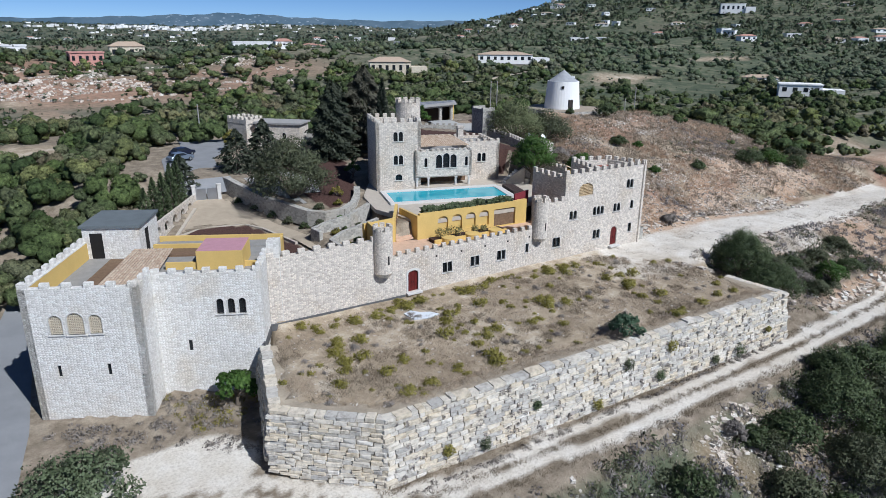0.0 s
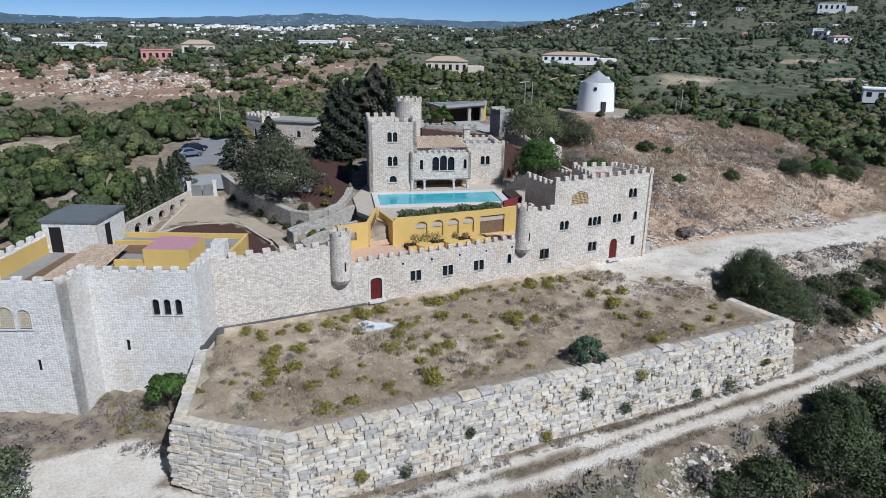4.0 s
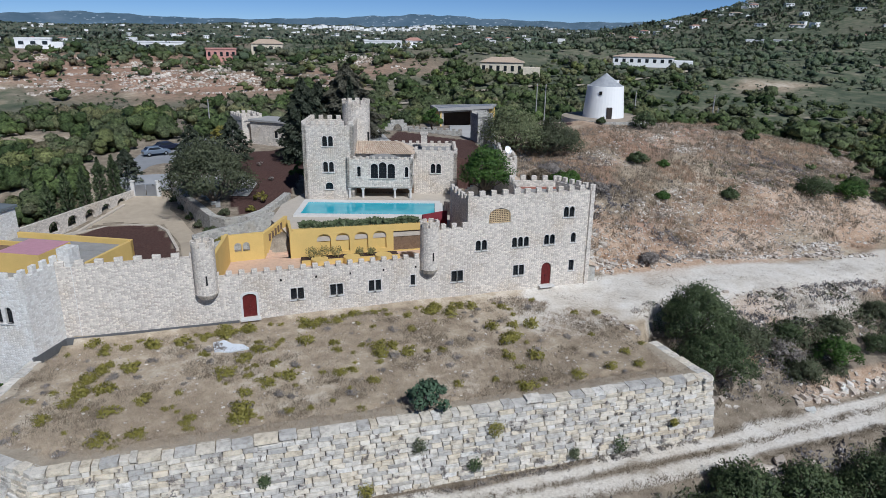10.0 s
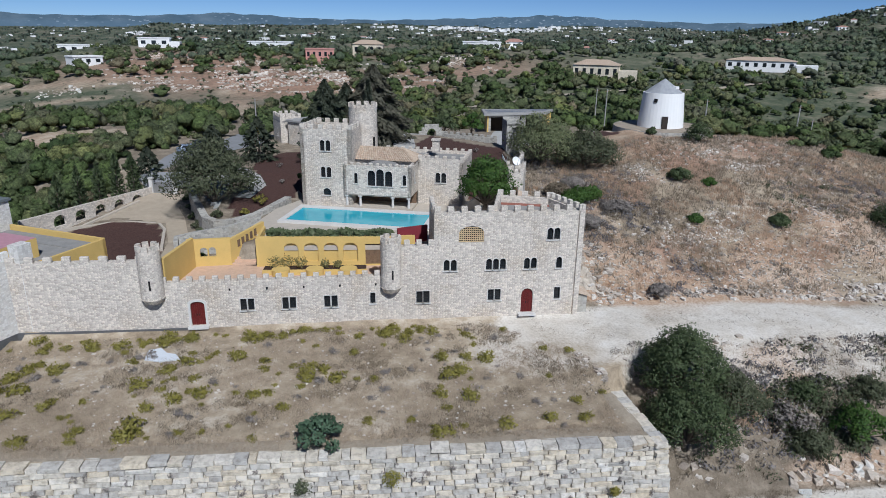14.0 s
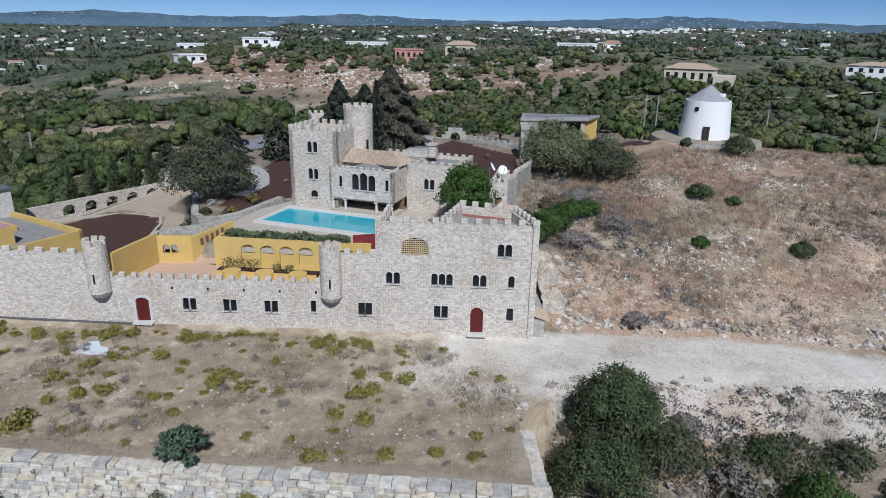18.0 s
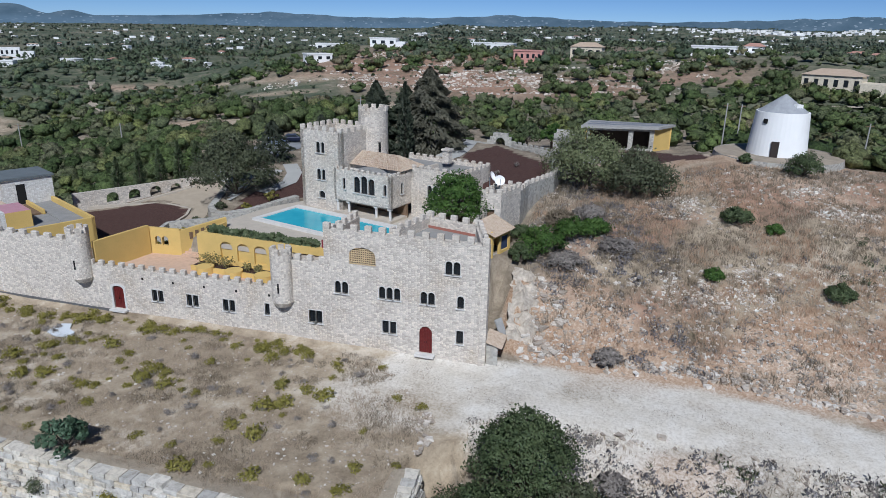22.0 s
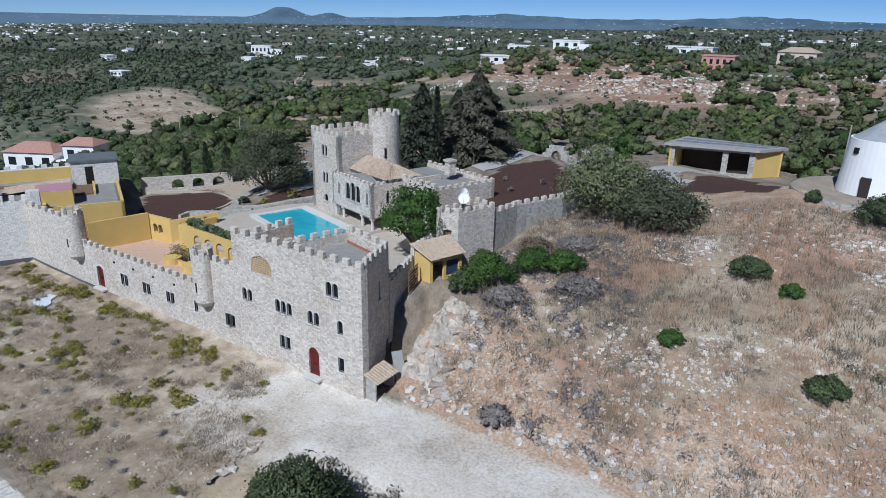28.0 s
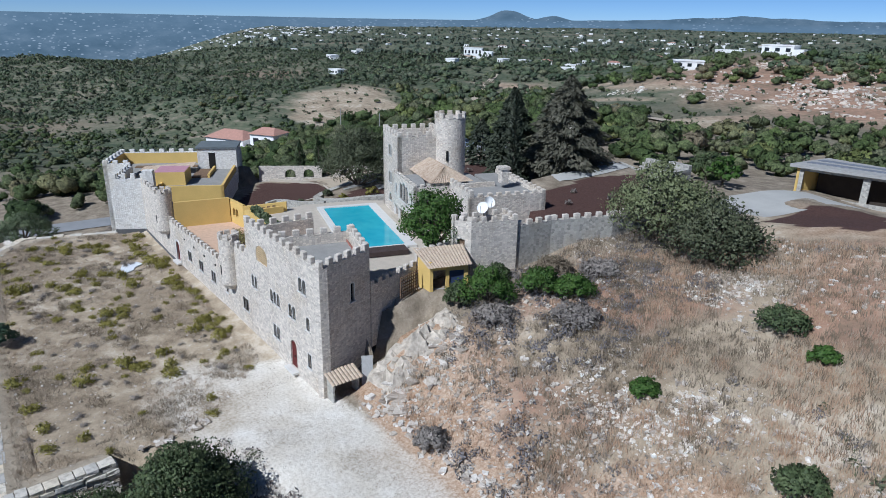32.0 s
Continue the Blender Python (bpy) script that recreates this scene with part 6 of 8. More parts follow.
def hedge(name, p0, p1, z, h, w, material, label, count):
    c = thing(name, (*p0, z), label, "hedge")
    t = rng0.random(count)
    p = np.stack([p0[0] + (p1[0] - p0[0]) * t, p0[1] + (p1[1] - p0[1]) * t + (rng0.random(count) - 0.5) * w, z + h * rng0.random(count) ** 0.7 * (0.85 + 0.15 * np.sin(t * 23))], 1)
    v, f = cards(rng0, p, 0.2)
    raw("foliage", v - np.array([*p0, z]), f, material, c, out=np.repeat(np.stack([0.3 * np.sin(t * 40), -0.5 + 0 * t, (p[:, 2] - z) / h + 0.3], 1), 4, axis=0))
    return c


def cards(rng, p, size, up=0.0, wide=0.6):
    """A leaf card of uneven size at every point."""
    n = len(p)
    a = rng.normal(size=(n, 3))
    a[:, 2] = a[:, 2] * (1 - up) + up * 3
    a /= np.linalg.norm(a, axis=1)[:, None]
    b = np.cross(a, rng.normal(size=(n, 3)))
    b /= np.maximum(np.linalg.norm(b, axis=1), 1e-6)[:, None]
    s = (np.asarray(size) * (0.6 + 0.8 * rng.random(n)))[:, None]
    a, b = a * s, b * s * wide
    return np.stack([p - a, p - 0.2 * a + b, p + a, p - 0.2 * a - b], 1).reshape(-1, 3), np.arange(n * 4).reshape(-1, 4)


hedge("hedge", (42.0, 66.5), (55.2, 65.4), 6.55, 0.8, 0.9, leaves("pale_hedge_leaves", (0.05, 0.075, 0.03), (0.11, 0.14, 0.065), (0.2, 0.22, 0.12), 0.9), "clipped pale green hedge along the top of the arcade", 2600)
trough = thing("planter", (47, 63.9, 3.5), "long ochre planter bed with scalloped front", "planter")
bm = bmesh.new()
add_box(bm, (47.0, 62.9, 3.75), (10.5, 0.25, 0.5), -3.5)
for x in (43.6, 47.0, 50.4):
    tube(bm, (x, 62.75 - 0.06 * (x - 47)), 0.9, 0.9, 3.5, 4.2, 18)
part("front", bm, YELLOW, trough)
bm = bmesh.new()
add_box(bm, (47.0, 63.7, 3.7), (10.4, 1.5, 0.44), -3.5)
part("soil", bm, plain("dark_planting_soil", (0.06, 0.035, 0.028), 0.95, vary=0.4, scale=6), trough)
shrubm = leaves("pale_twiggy_shrub", (0.12, 0.1, 0.04), (0.25, 0.22, 0.08), (0.4, 0.36, 0.16), 2.0)
for k, (x, s) in enumerate(((43.0, 0.75), (44.2, 0.8), (45.5, 0.7), (48.0, 0.5), (49.3, 0.45))):
    y = 63.7 - 0.06 * (x - 47)
    t = thing("potted_shrub", (x, y, 3.9), "pale twiggy shrub in the planter", "shrub", "planter shrubs")
    v, f = leaf_mass(rng0, 260, (x, y, 3.9 + s * 0.9), (s, s, s * 0.9), 0.09, shell=0.2)
    raw("foliage", v - np.array([x, y, 3.9]), f, shrubm, t, out=outward(v, (x, y, 3.9)))

# ---- cars on the drive ----


def car(x, y, deg, paint, label):
    z = gz(x, y) + 0.12
    t = thing("car", (x, y, z), label, "car", "parked cars")
    M = pose(x, y, z, 0, 0, deg)
    prof = [(-2.1, 0.35), (-2.1, 0.8), (-1.75, 0.95), (-1.2, 1.42), (0.35, 1.45), (1.05, 0.98), (2.0, 0.82), (2.1, 0.35)]
    bm = bmesh.new()
    sides = []
    for s in (-1, 1):
        sides.append([bm.verts.new(M @ Vector((px, s * (0.85 if pz < 1.1 else 0.68), pz))) for px, pz in prof])
    m = len(prof)
    for i in range(m):
        j = (i + 1) % m
        bm.faces.new((sides[0][i], sides[0][j], sides[1][j], sides[1][i]))
    bm.faces.new(sides[0][::-1])
    bm.faces.new(sides[1])
    bmesh.ops.recalc_face_normals(bm, faces=bm.faces)
    bmesh.ops.bevel(bm, geom=list(bm.edges), offset=0.06, segments=2, affect="EDGES")
    body = part("body", bm, paint, t, smooth=False)
    for pts in ([(0.42, 1.4, 0.6), (1.0, 1.02, 0.72)], [(-1.26, 1.38, 0.6), (-1.68, 1.0, 0.72)]):
        bm = bmesh.new()
        (x0, z0, w0), (x1, z1, w1) = pts
        k = 0.03 if x0 > 0 else -0.03
        bm.faces.new([bm.verts.new(M @ Vector(p)) for p in ((x0 + k, -w0, z0 + 0.02), (x0 + k, w0, z0 + 0.02), (x1 + k, w1, z1 + 0.03), (x1 + k, -w1, z1 + 0.03))])
        part("windscreen", bm, GLASS, body)
    for s in (-1, 1):
        bm = bmesh.new()
        bm.faces.new([bm.verts.new(M @ Vector(p)) for p in ((-1.45, s * 0.86, 1.0), (0.75, s * 0.86, 1.0), (0.25, s * 0.72, 1.36), (-1.1, s * 0.72, 1.36))])
        part("side_window", bm, GLASS, body)
        for wx in (-1.3, 1.3):
            bm = bmesh.new()
            a, b = M @ Vector((wx, s * 0.88, 0.32)), M @ Vector((wx, s * 0.66, 0.32))
            limb(bm, b, a, 0.32, 0.32, 16)
            wheel = part("wheel", bm, plain("tyre_rubber", (0.02, 0.02, 0.02), 0.8) if "tyre_rubber" not in bpy.data.materials else bpy.data.materials["tyre_rubber"], t)
            bm = bmesh.new()
            limb(bm, a, a + (a - b) * 0.05, 0.19, 0.17, 12)
            part("rim", bm, METAL, wheel)
    return t


car(24.6, 112.5, 20, plain("silver_blue_paint", (0.24, 0.29, 0.36), 0.3, 0.5, 0.05), "silver-blue hatchback parked on the drive")
car(26.0, 117.0, 25, plain("navy_paint", (0.02, 0.025, 0.05), 0.3, 0.3, 0.05), "dark blue estate car parked on the drive")

# ---- poles by the mill ----
for k, (x, y, h) in enumerate(((99.5, 127.0, 9.0), (101.8, 127.5, 9.0), (118, 118, 7), (133, 112, 7.5), (148, 128, 8), (33.0, 132, 7), (-12, 118, 7), (-48, 128, 8))):
    z = gz(x, y)
    t = thing("utility_pole", (x, y, z - 0.3), "weathered wooden utility pole", "utility pole", "utility poles")
    bm = bmesh.new()
    limb(bm, (x, y, z - 0.3), (x, y, z + h), 0.14, 0.1, 8)
    part("pole", bm, CONCRETE, t)
    bm = bmesh.new()
    add_box(bm, (x, y, z + h - 0.4), (1.4, 0.1, 0.1), 30)
    part("crossarm", bm, WOOD, t)

# ---- single trees and shrubs ----
tree("fig_tree", 14.6, 55.0, 4.8, 2.3, CITRUS, "bright green fig tree beside the west tower", 2800, 0.16, 0.2, 21, clumps=12)
tree("olive_tree", 0.6, 46.2, 6.2, 5.2, leaves("olive_leaves", (0.06, 0.085, 0.04), (0.135, 0.17, 0.085), (0.22, 0.255, 0.15)), "grey-green olive tree below the dirt track", 11000, 0.12, 0.15, 22, clumps=20)
tree("carob_tree", 66.5, 26.5, 5.2, 5.2, CAROB, "dense dark carob on the bank below the road", 15000, 0.115, 0.08, 23, clumps=50)
tree("carob_tree", 70.5, 29.0, 4.6, 3.4, CAROB, "dense green carob beside the lower road", 13000, 0.1, 0.08, 33, clumps=40)
tree("carob_tree", 62.0, 21.0, 4.6, 4.8, OAK, "broad dark carob on the lower bank", 16000, 0.1, 0.08, 34, clumps=44)
tree("carob_tree", 83.0, 27.0, 4.4, 4.6, CAROB, "broad green carob below the lower road", 15000, 0.1, 0.08, 35, clumps=44)
tree("carob_tree", 73.0, 24.0, 4.6, 4.4, OAK, "dense dark bush on the bank below the road", 12000, 0.13, 0.08, 24, clumps=44)
for k, (x, y, h, sp, m) in enumerate(((76.5, 28.6, 3.6, 3.4, CAROB), (89.5, 29.4, 3.4, 3.6, CAROB), (96.5, 31.0, 3.2, 3.4, OAK), (58.0, 26.4, 3.4, 3.4, CAROB), (86.5, 23.5, 4.0, 4.2, OAK), (79.0, 21.5, 4.2, 4.4, CAROB), (52.0, 22.5, 3.0, 3.2, OAK), (67.5, 21.5, 3.8, 3.8, CAROB), (93.5, 25.0, 3.8, 4.2, CAROB), (103.0, 33.0, 2.8, 3.0, OAK))):
    tree("carob_tree", x, y, h, sp, m, "low spreading carob on the bank below the road", int(1500 * sp), 0.13, 0.06, 400 + k, clumps=36, group="bank carobs")
tree("lentisk_bush", 43.5, 26.5, 3.0, 2.6, CAROB, "green bush below the lower road", 1800, 0.14, 0.08, 25, clumps=14, category="bush")
tree("lentisk_bush", 33.5, 26.0, 2.4, 2.0, OAK, "dark bush below the lower road", 1300, 0.14, 0.08, 26, clumps=12, category="bush")
tree("carob_tree", 77.0, 41.0, 6.6, 4.3, CAROB, "dark carob at the corner of the retaining wall", 20000, 0.09, 0.1, 27, clumps=34)
tree("carob_tree", 82.5, 44.0, 4.6, 3.4, OAK, "dark carob on the bank", 11000, 0.09, 0.1, 28, clumps=30)
tree("lentisk_bush", 92.5, 41.0, 3.4, 2.8, CITRUS, "round green bush on the bank", 5000, 0.1, 0.08, 29, clumps=26, category="bush")
tree("lentisk_bush", 87.0, 42.5, 2.0, 2.4, DRY, "grey dry bush on the bank", 1200, 0.12, 0.08, 30, clumps=12, category="bush")
tree("terrace_bush", 48.2, 39.0, 2.7, 2.1, leaves("glaucous_leaves", (0.05, 0.085, 0.045), (0.09, 0.15, 0.085), (0.15, 0.22, 0.14)), "blue-green bush at the edge of the terrace", 2200, 0.13, 0.1, 31, z=-0.55, clumps=12, category="bush")
for k, (x, y, h, s, m) in enumerate(((96.3, 84.0, 2.2, 2.2, CAROB), (93.2, 72.7, 1.3, 1.2, CITRUS), (104, 71.8, 1.9, 1.7, CAROB), (104.9, 95.6, 3.6, 2.6, CAROB), (76.4, 73.4, 3.6, 3.0, CITRUS), (79.0, 77.0, 2.8, 2.2, CITRUS), (81.4, 78.6, 2.4, 2.1, CITRUS), (74.6, 71.6, 2.6, 1.6, CAROB), (77.6, 80.2, 1.8, 2.2, BROWN), (73.8, 76.8, 1.8, 1.6, CAROB), (100.0, 82.5, 1.4, 1.2, CITRUS), (84.0, 61.8, 2.0, 1.5, DRY), (79, 72, 1.6, 2.2, DRY), (84, 76, 1.5, 2.5, DRY), (80.5, 83, 1.6, 2.2, DRY), (98.8, 99.6, 1.6, 1.0, CAROB), (120, 72, 3.2, 3.4, CAROB), (126, 71, 3.2, 3.4, CITRUS), (133, 70, 3.0, 3.0, CAROB), (140, 74, 3.0, 3.0, OAK))):
    tree("hillside_bush", x, y, h, s, m, ("grey dry bush" if m in (DRY, BROWN) else "rounded green bush") + " on the stony hillside", int(1500 + 1500 * s), 0.1, 0.08, 40 + k, clumps=24, category="bush", group="hillside bushes")
for k, (x, y, h, s, m) in enumerate(((87.5, 40.2, 2.0, 2.2, OAK), (90.5, 45.5, 1.5, 1.8, CAROB), (96.5, 45.0, 1.9, 2.2, OAK), (99.0, 41.5, 2.2, 2.4, CAROB), (104.5, 46.5, 1.8, 2.2, OAK), (85.0, 48.0, 1.2, 1.5, DRY))):
    tree("lentisk_bush", x, y, h, s, m, ("grey dry bush" if m is DRY else "dark green bush") + " on the bank between the two tracks", int(1800 * s), 0.09, 0.08, 360 + k, clumps=20, category="bush", group="bank bushes")
for k, (x, y) in enumerate(((14.0, 86.0), (15.6, 88.6), (17.2, 91.2), (18.8, 93.6), (20.2, 96.0))):
    conifer("cypress", x, y, 6.6 + 0.4 * (k % 2), 0.85, CAROB, "young narrow cypress behind the court wall", 60 + k, 1500, 0.13, z=2.6 + 0.3 * k, narrow=True, group="court cypresses")
conifer("cedar", 21.5, 99.5, 6.0, 2.0, CONIFER, "dark young conifer beside the gate", 66, 1800, 0.2, z=4.5)
conifer("cedar", 30.5, 101.5, 6.6, 2.4, CONIFER, "dark young conifer above the oak terrace", 67, 2000, 0.2)
conifer("cedar", 36.5, 106.5, 7.0, 2.3, CONIFER, "dark conifer by the gatehouse", 68, 2000, 0.22)
conifer("cedar", 50.5, 107.5, 12.0, 3.4, CONIFER, "tall dark cedar behind the house", 69, 4200, 0.28)
tree("lemon_tree", 44.6, 90.4, 3.4, 1.5, CITRUS, "small yellowing tree beside the house", 900, 0.14, 0.2, 70, clumps=9)
tree("shrub", 39.2, 84.6, 1.8, 1.4, SCRUB, "yellowish shrub on the bare slope", 500, 0.12, 0.1, 71, clumps=8, category="bush")
tree("shrub", 36.2, 76.5, 1.6, 1.5, CITRUS, "green shrub by the curved wall", 600, 0.14, 0.1, 72, clumps=8, category="bush")
tree("orange_tree", 72.5, 115.5, 4.6, 2.6, CITRUS, "bright green tree behind the garden wall", 1600, 0.18, 0.2, 73, clumps=12)
tree("orange_tree", 68.0, 119.0, 5.0, 3.2, CAROB, "green tree behind the garden wall", 1800, 0.18, 0.2, 74, clumps=12)
tree("yellow_tree", 34.5, 117.5, 4.6, 2.0, SCRUB, "yellow-green tree beside the gatehouse", 1200, 0.16, 0.2, 75, clumps=10)
# planted slope between ramp and oak terrace, and shrubs of the house garden
for k, (x, y, s, m) in enumerate(((32.2, 80.2, 0.8, CAROB), (31.2, 83.2, 0.9, OAK), (30.2, 86.4, 0.9, CAROB), (29.0, 90.0, 0.8, OAK), (27.8, 93.6, 0.7, CAROB), (33.0, 76.8, 0.9, OAK), (33.6, 73.2, 0.8, SCRUB), (35.0, 73.6, 0.7, CAROB), (37.2, 74.0, 0.8, OAK), (34.6, 69.2, 0.9, CAROB), (36.4, 69.0, 0.7, OAK), (32.9, 68.9, 0.8, SCRUB), (33.4, 75.4, 0.8, SCRUB), (34.4, 80.2, 0.9, OAK), (37.6, 81.0, 0.8, SCRUB))):
    tree("garden_shrub", x, y, 1.5 * s, s, m, "low garden shrub on the planted slope beside the ramp", int(1300 * s), 0.085, 0.06, 300 + k, clumps=14, category="bush", group="garden shrubs")
for k, (x, y, s) in enumerate(((66.2, 88.6, 0.5), (68.0, 92.2, 0.6), (65.0, 96.4, 0.5), (69.8, 97.0, 0.6), (41.2, 93.0, 0.6), (40.2, 101.0, 0.7))):
    tree("garden_shrub", x, y, 1.6 * s, s, DRY, "sparse twiggy sapling in the dark soil bed", 260, 0.06, 0.2, 330 + k, clumps=8, category="bush", group="bed saplings")
# dark slatted cover at the pool's end, and the dark red parapet above the arcade
cover = thing("pool_cover_box", (60.2, 72.0, 5.72), "low dark brown slatted box at the end of the pool", "bench")
for k in range(6):
    bm = bmesh.new()
    add_box(bm, (*PF(17.6 + 0.28 * k, 3.0), 6.05), (0.25, 4.6, 0.5), -17.5)
    part("slat", bm, plain("dark_brown_slat", (0.07, 0.05, 0.045), 0.7) if k == 0 else bpy.data.materials["dark_brown_slat"], cover)
redp = thing("deck_parapet", (58.5, 65.2, 5.7), "dark red rendered parapet beside the pool deck", "parapet")
bm = bmesh.new()
wall(bm, (55.6, 65.1), (58.9, 66.2), 5.6, 7.5, 0.2)
part("wall", bm, REDWALL, redp)


# ---- bushes below the lower road ----
rngb = np.random.default_rng(91)
for k in range(34):
    x, y = 30 + 85 * rngb.random(), 14 + 15 * rngb.random()
    s = 0.7 + 1.5 * rngb.random()
    tree("lentisk_bush", x, y, 1.2 * s, s, (CAROB, OAK, CAROB, DRY)[k % 4], ("grey dry bush" if k % 4 == 3 else "dark green bush") + " on the bank below the road", int(1500 * s), 0.1, 0.08, 200 + k, clumps=16, category="bush", group="bank bushes")

# ---- terrace shrubs ----
TERR = [(15.2, 45.8), (21.8, 40.2), (71.6, 38.2), (71.6, 50), (64, 57.6), (21, 58.0), (18.6, 55.6)]
rng1 = np.random.default_rng(5)


def shrub_mesh(name, material, seed, n=260, size=0.085):
    r = np.random.default_rng(seed)
    vs = []
    for k in range(5):
        a = r.random() * 6.28
        vs.append(leaf_mass(r, n // 5, (0.35 * math.cos(a), 0.35 * math.sin(a), 0.28 + 0.1 * r.random()), (0.42, 0.42, 0.32), size, shell=0.3))
    v, f = join(vs)
    v[:, 2] = np.maximum(v[:, 2], -0.05)
    ob = raw(name, v, f, material, out=outward(v, (0, 0, -0.1)))
    me = ob.data
    bpy.data.objects.remove(ob)
    return me


GREENISH = [shrub_mesh("foliage", SCRUB, 100 + i) for i in range(4)]
BROWNISH = [shrub_mesh("foliage", DRY, 120 + i, 220, 0.08) for i in range(3)]


def shrub(x, y, s, me, label, group):
    ob = new("shrub", me)
    ob.matrix_basis = Matrix.Translation((x, y, gz(x, y) - 0.05)) @ pose(0, 0, 0, 0, 0, rng1.random() * 360) @ Matrix.Diagonal((s, s, s * (0.75 + 0.4 * rng1.random()), 1))
    return tagged(ob, label, "shrub", group)


made = 0
while made < 165:
    x, y = 15 + 57 * rng1.random(), 38 + 20 * rng1.random()
    near_wall = y > 55.5 and 24 < x < 60
    west_part = x < 42 and y < 54
    if not inside(np.array(x), np.array(y), TERR) or rng1.random() > (0.9 if near_wall else 0.65 if west_part else 0.3):
        continue
    shrub(x, y, 0.4 + 1.0 * rng1.random() ** 1.6, GREENISH[made % 4], "low yellow-green shrub in dry grass", "terrace shrubs")
    made += 1
for k in range(46):
    x = 23 + 43 * rng1.random()
    shrub(x, 57.6 - 2.2 * rng1.random() ** 2 - 0.9 * (x > 58), 0.35 + 0.6 * rng1.random() ** 1.5, GREENISH[k % 4], "low yellow-green shrub at the foot of the castle wall", "terrace shrubs")
made = 0
while made < 70:
    x, y = 15 + 60 * rng1.random(), 38 + 20 * rng1.random()
    if inside(np.array(x), np.array(y), TERR):
        shrub(x, y, 0.35 + 0.5 * rng1.random(), BROWNISH[made % 3], "low dead brown shrub in dry grass", "terrace dead shrubs")
        made += 1


def blades(rng, x, y, h, count, spreading, lean=0.5, z=None):
    """Tufts of narrow dry blades: one triangle each."""
    n = len(x)
    z = height(x, y) - 0.03 if z is None else z
    k = count
    X, Y, Z, Hh = (np.repeat(a, k) for a in (x, y, z, h))
    m = n * k
    X = X + rng.normal(size=m) * spreading
    Y = Y + rng.normal(size=m) * spreading
    a = rng.random(m) * 6.283
    w = 0.012 + 0.022 * Hh
    hh = Hh * (0.5 + 0.7 * rng.random(m))
    lx, ly = rng.normal(size=m) * lean * hh * 0.6, rng.normal(size=m) * lean * hh * 0.6
    v = np.stack([np.stack([X - w * np.cos(a), Y - w * np.sin(a), Z], 1), np.stack([X + w * np.cos(a), Y + w * np.sin(a), Z], 1), np.stack([X + lx, Y + ly, Z + hh], 1)], 1).reshape(-1, 3)
    return v, np.arange(m * 3).reshape(-1, 3)


def tufts(name, v, f, material, label):
    """Grass as stuff, lit like the ground it grows on."""
    up = np.tile(np.array([0.0, -0.25, 1.0]), (len(v), 1))
    return tagged(raw(name, v, f, material, out=up), label, "grass", kind="stuff")


def sample(rng, n, box, test):
    x0, x1, y0, y1 = box
    xs, ys = [], []
    while sum(map(len, xs)) < n:
        x, y = x0 + (x1 - x0) * rng.random(n), y0 + (y1 - y0) * rng.random(n)
        k = test(x, y)
        xs.append(x[k])
        ys.append(y[k])
    return np.concatenate(xs)[:n], np.concatenate(ys)[:n]


ROADS = [[(-20, 40), (2, 47), (12, 43), (20, 35.5), (45, 34.3), (75, 34), (95, 35), (120, 40)], [(69, 56.8), (73, 56), (84, 56.5), (98, 55), (112, 54.5), (150, 60)]]


def road_dist(x, y):
    d = np.full(np.shape(x), 1e9)
    for pts in ROADS:
        for (x0, y0), (x1, y1) in zip(pts[:-1], pts[1:]):
            t = np.clip(((x - x0) * (x1 - x0) + (y - y0) * (y1 - y0)) / ((x1 - x0) ** 2 + (y1 - y0) ** 2), 0, 1)
            d = np.minimum(d, np.hypot(x - x0 - t * (x1 - x0), y - y0 - t * (y1 - y0)))
    return d


HILL = [(76.5, 63), (84, 61.5), (112, 61), (140, 62), (168, 65), (168, 92), (146, 98), (128, 104), (112, 101), (100, 98), (78, 98), (74.5, 90), (74, 78)]
BANK = [(74, 37), (120, 41), (150, 56), (110, 52), (84, 53), (74, 51)]
SOUTH = [(22, 31.5), (75, 31), (110, 33), (110, 12), (30, 12)]
WESTDIRT = [(0, 56.5), (7, 53), (15, 50), (14, 46), (8, 50), (0, 52)]
t_in = lambda poly: (lambda x, y: inside(x, y, poly))
gx1, gy1 = sample(rng1, 9000, (14, 73, 38, 59), lambda x, y: inside(x, y, TERR) & (wave(x, y, 3.0, 4.0) + wave(x, y, 1.1, 2.0) > -0.25))
v, f = blades(rng1, gx1, gy1, 0.12 + 0.25 * rng1.random(9000) ** 2, 12, 0.17, 0.7)
tufts("dry_grass", v, f, STRAW, "sparse dry straw grass on the terrace")
gx1, gy1 = sample(rng1, 2600, (14, 73, 38, 59), lambda x, y: inside(x, y, TERR) & (wave(x, y, 2.2, 7.0) + 0.7 * wave(x, y, 0.9, 3.0) > 0.25))
v, f = blades(rng1, gx1, gy1, 0.12 + 0.22 * rng1.random(2600), 16, 0.2, 0.9)
tufts("brown_grass", v, f, BROWN, "brown withered weeds in patches on the terrace")
ts = rng1.random(1500)
ex, ey = 21.5 + 50.5 * ts, 38.8 - 2.1 * ts + 0.75 + 1.9 * rng1.random(1500)
v, f = blades(rng1, ex, ey, 0.1 + 0.25 * rng1.random(1500) ** 2, 12, 0.16, 0.8, np.full(1500, -0.48))
tufts("dry_grass", v, f, STRAW, "dry grass along the top of the retaining wall")
hx, hy = sample(rng1, 9500, (74, 168, 61, 104), lambda x, y: inside(x, y, HILL) & (wave(x, y, 3.4, 5.5) + 0.6 * wave(x, y, 1.3, 2.5) + 0.7 * ss(68, 82, y) > 0.12))
v, f = blades(rng1, hx, hy, 0.25 + 0.45 * rng1.random(9500), 12, 0.2, 0.45)
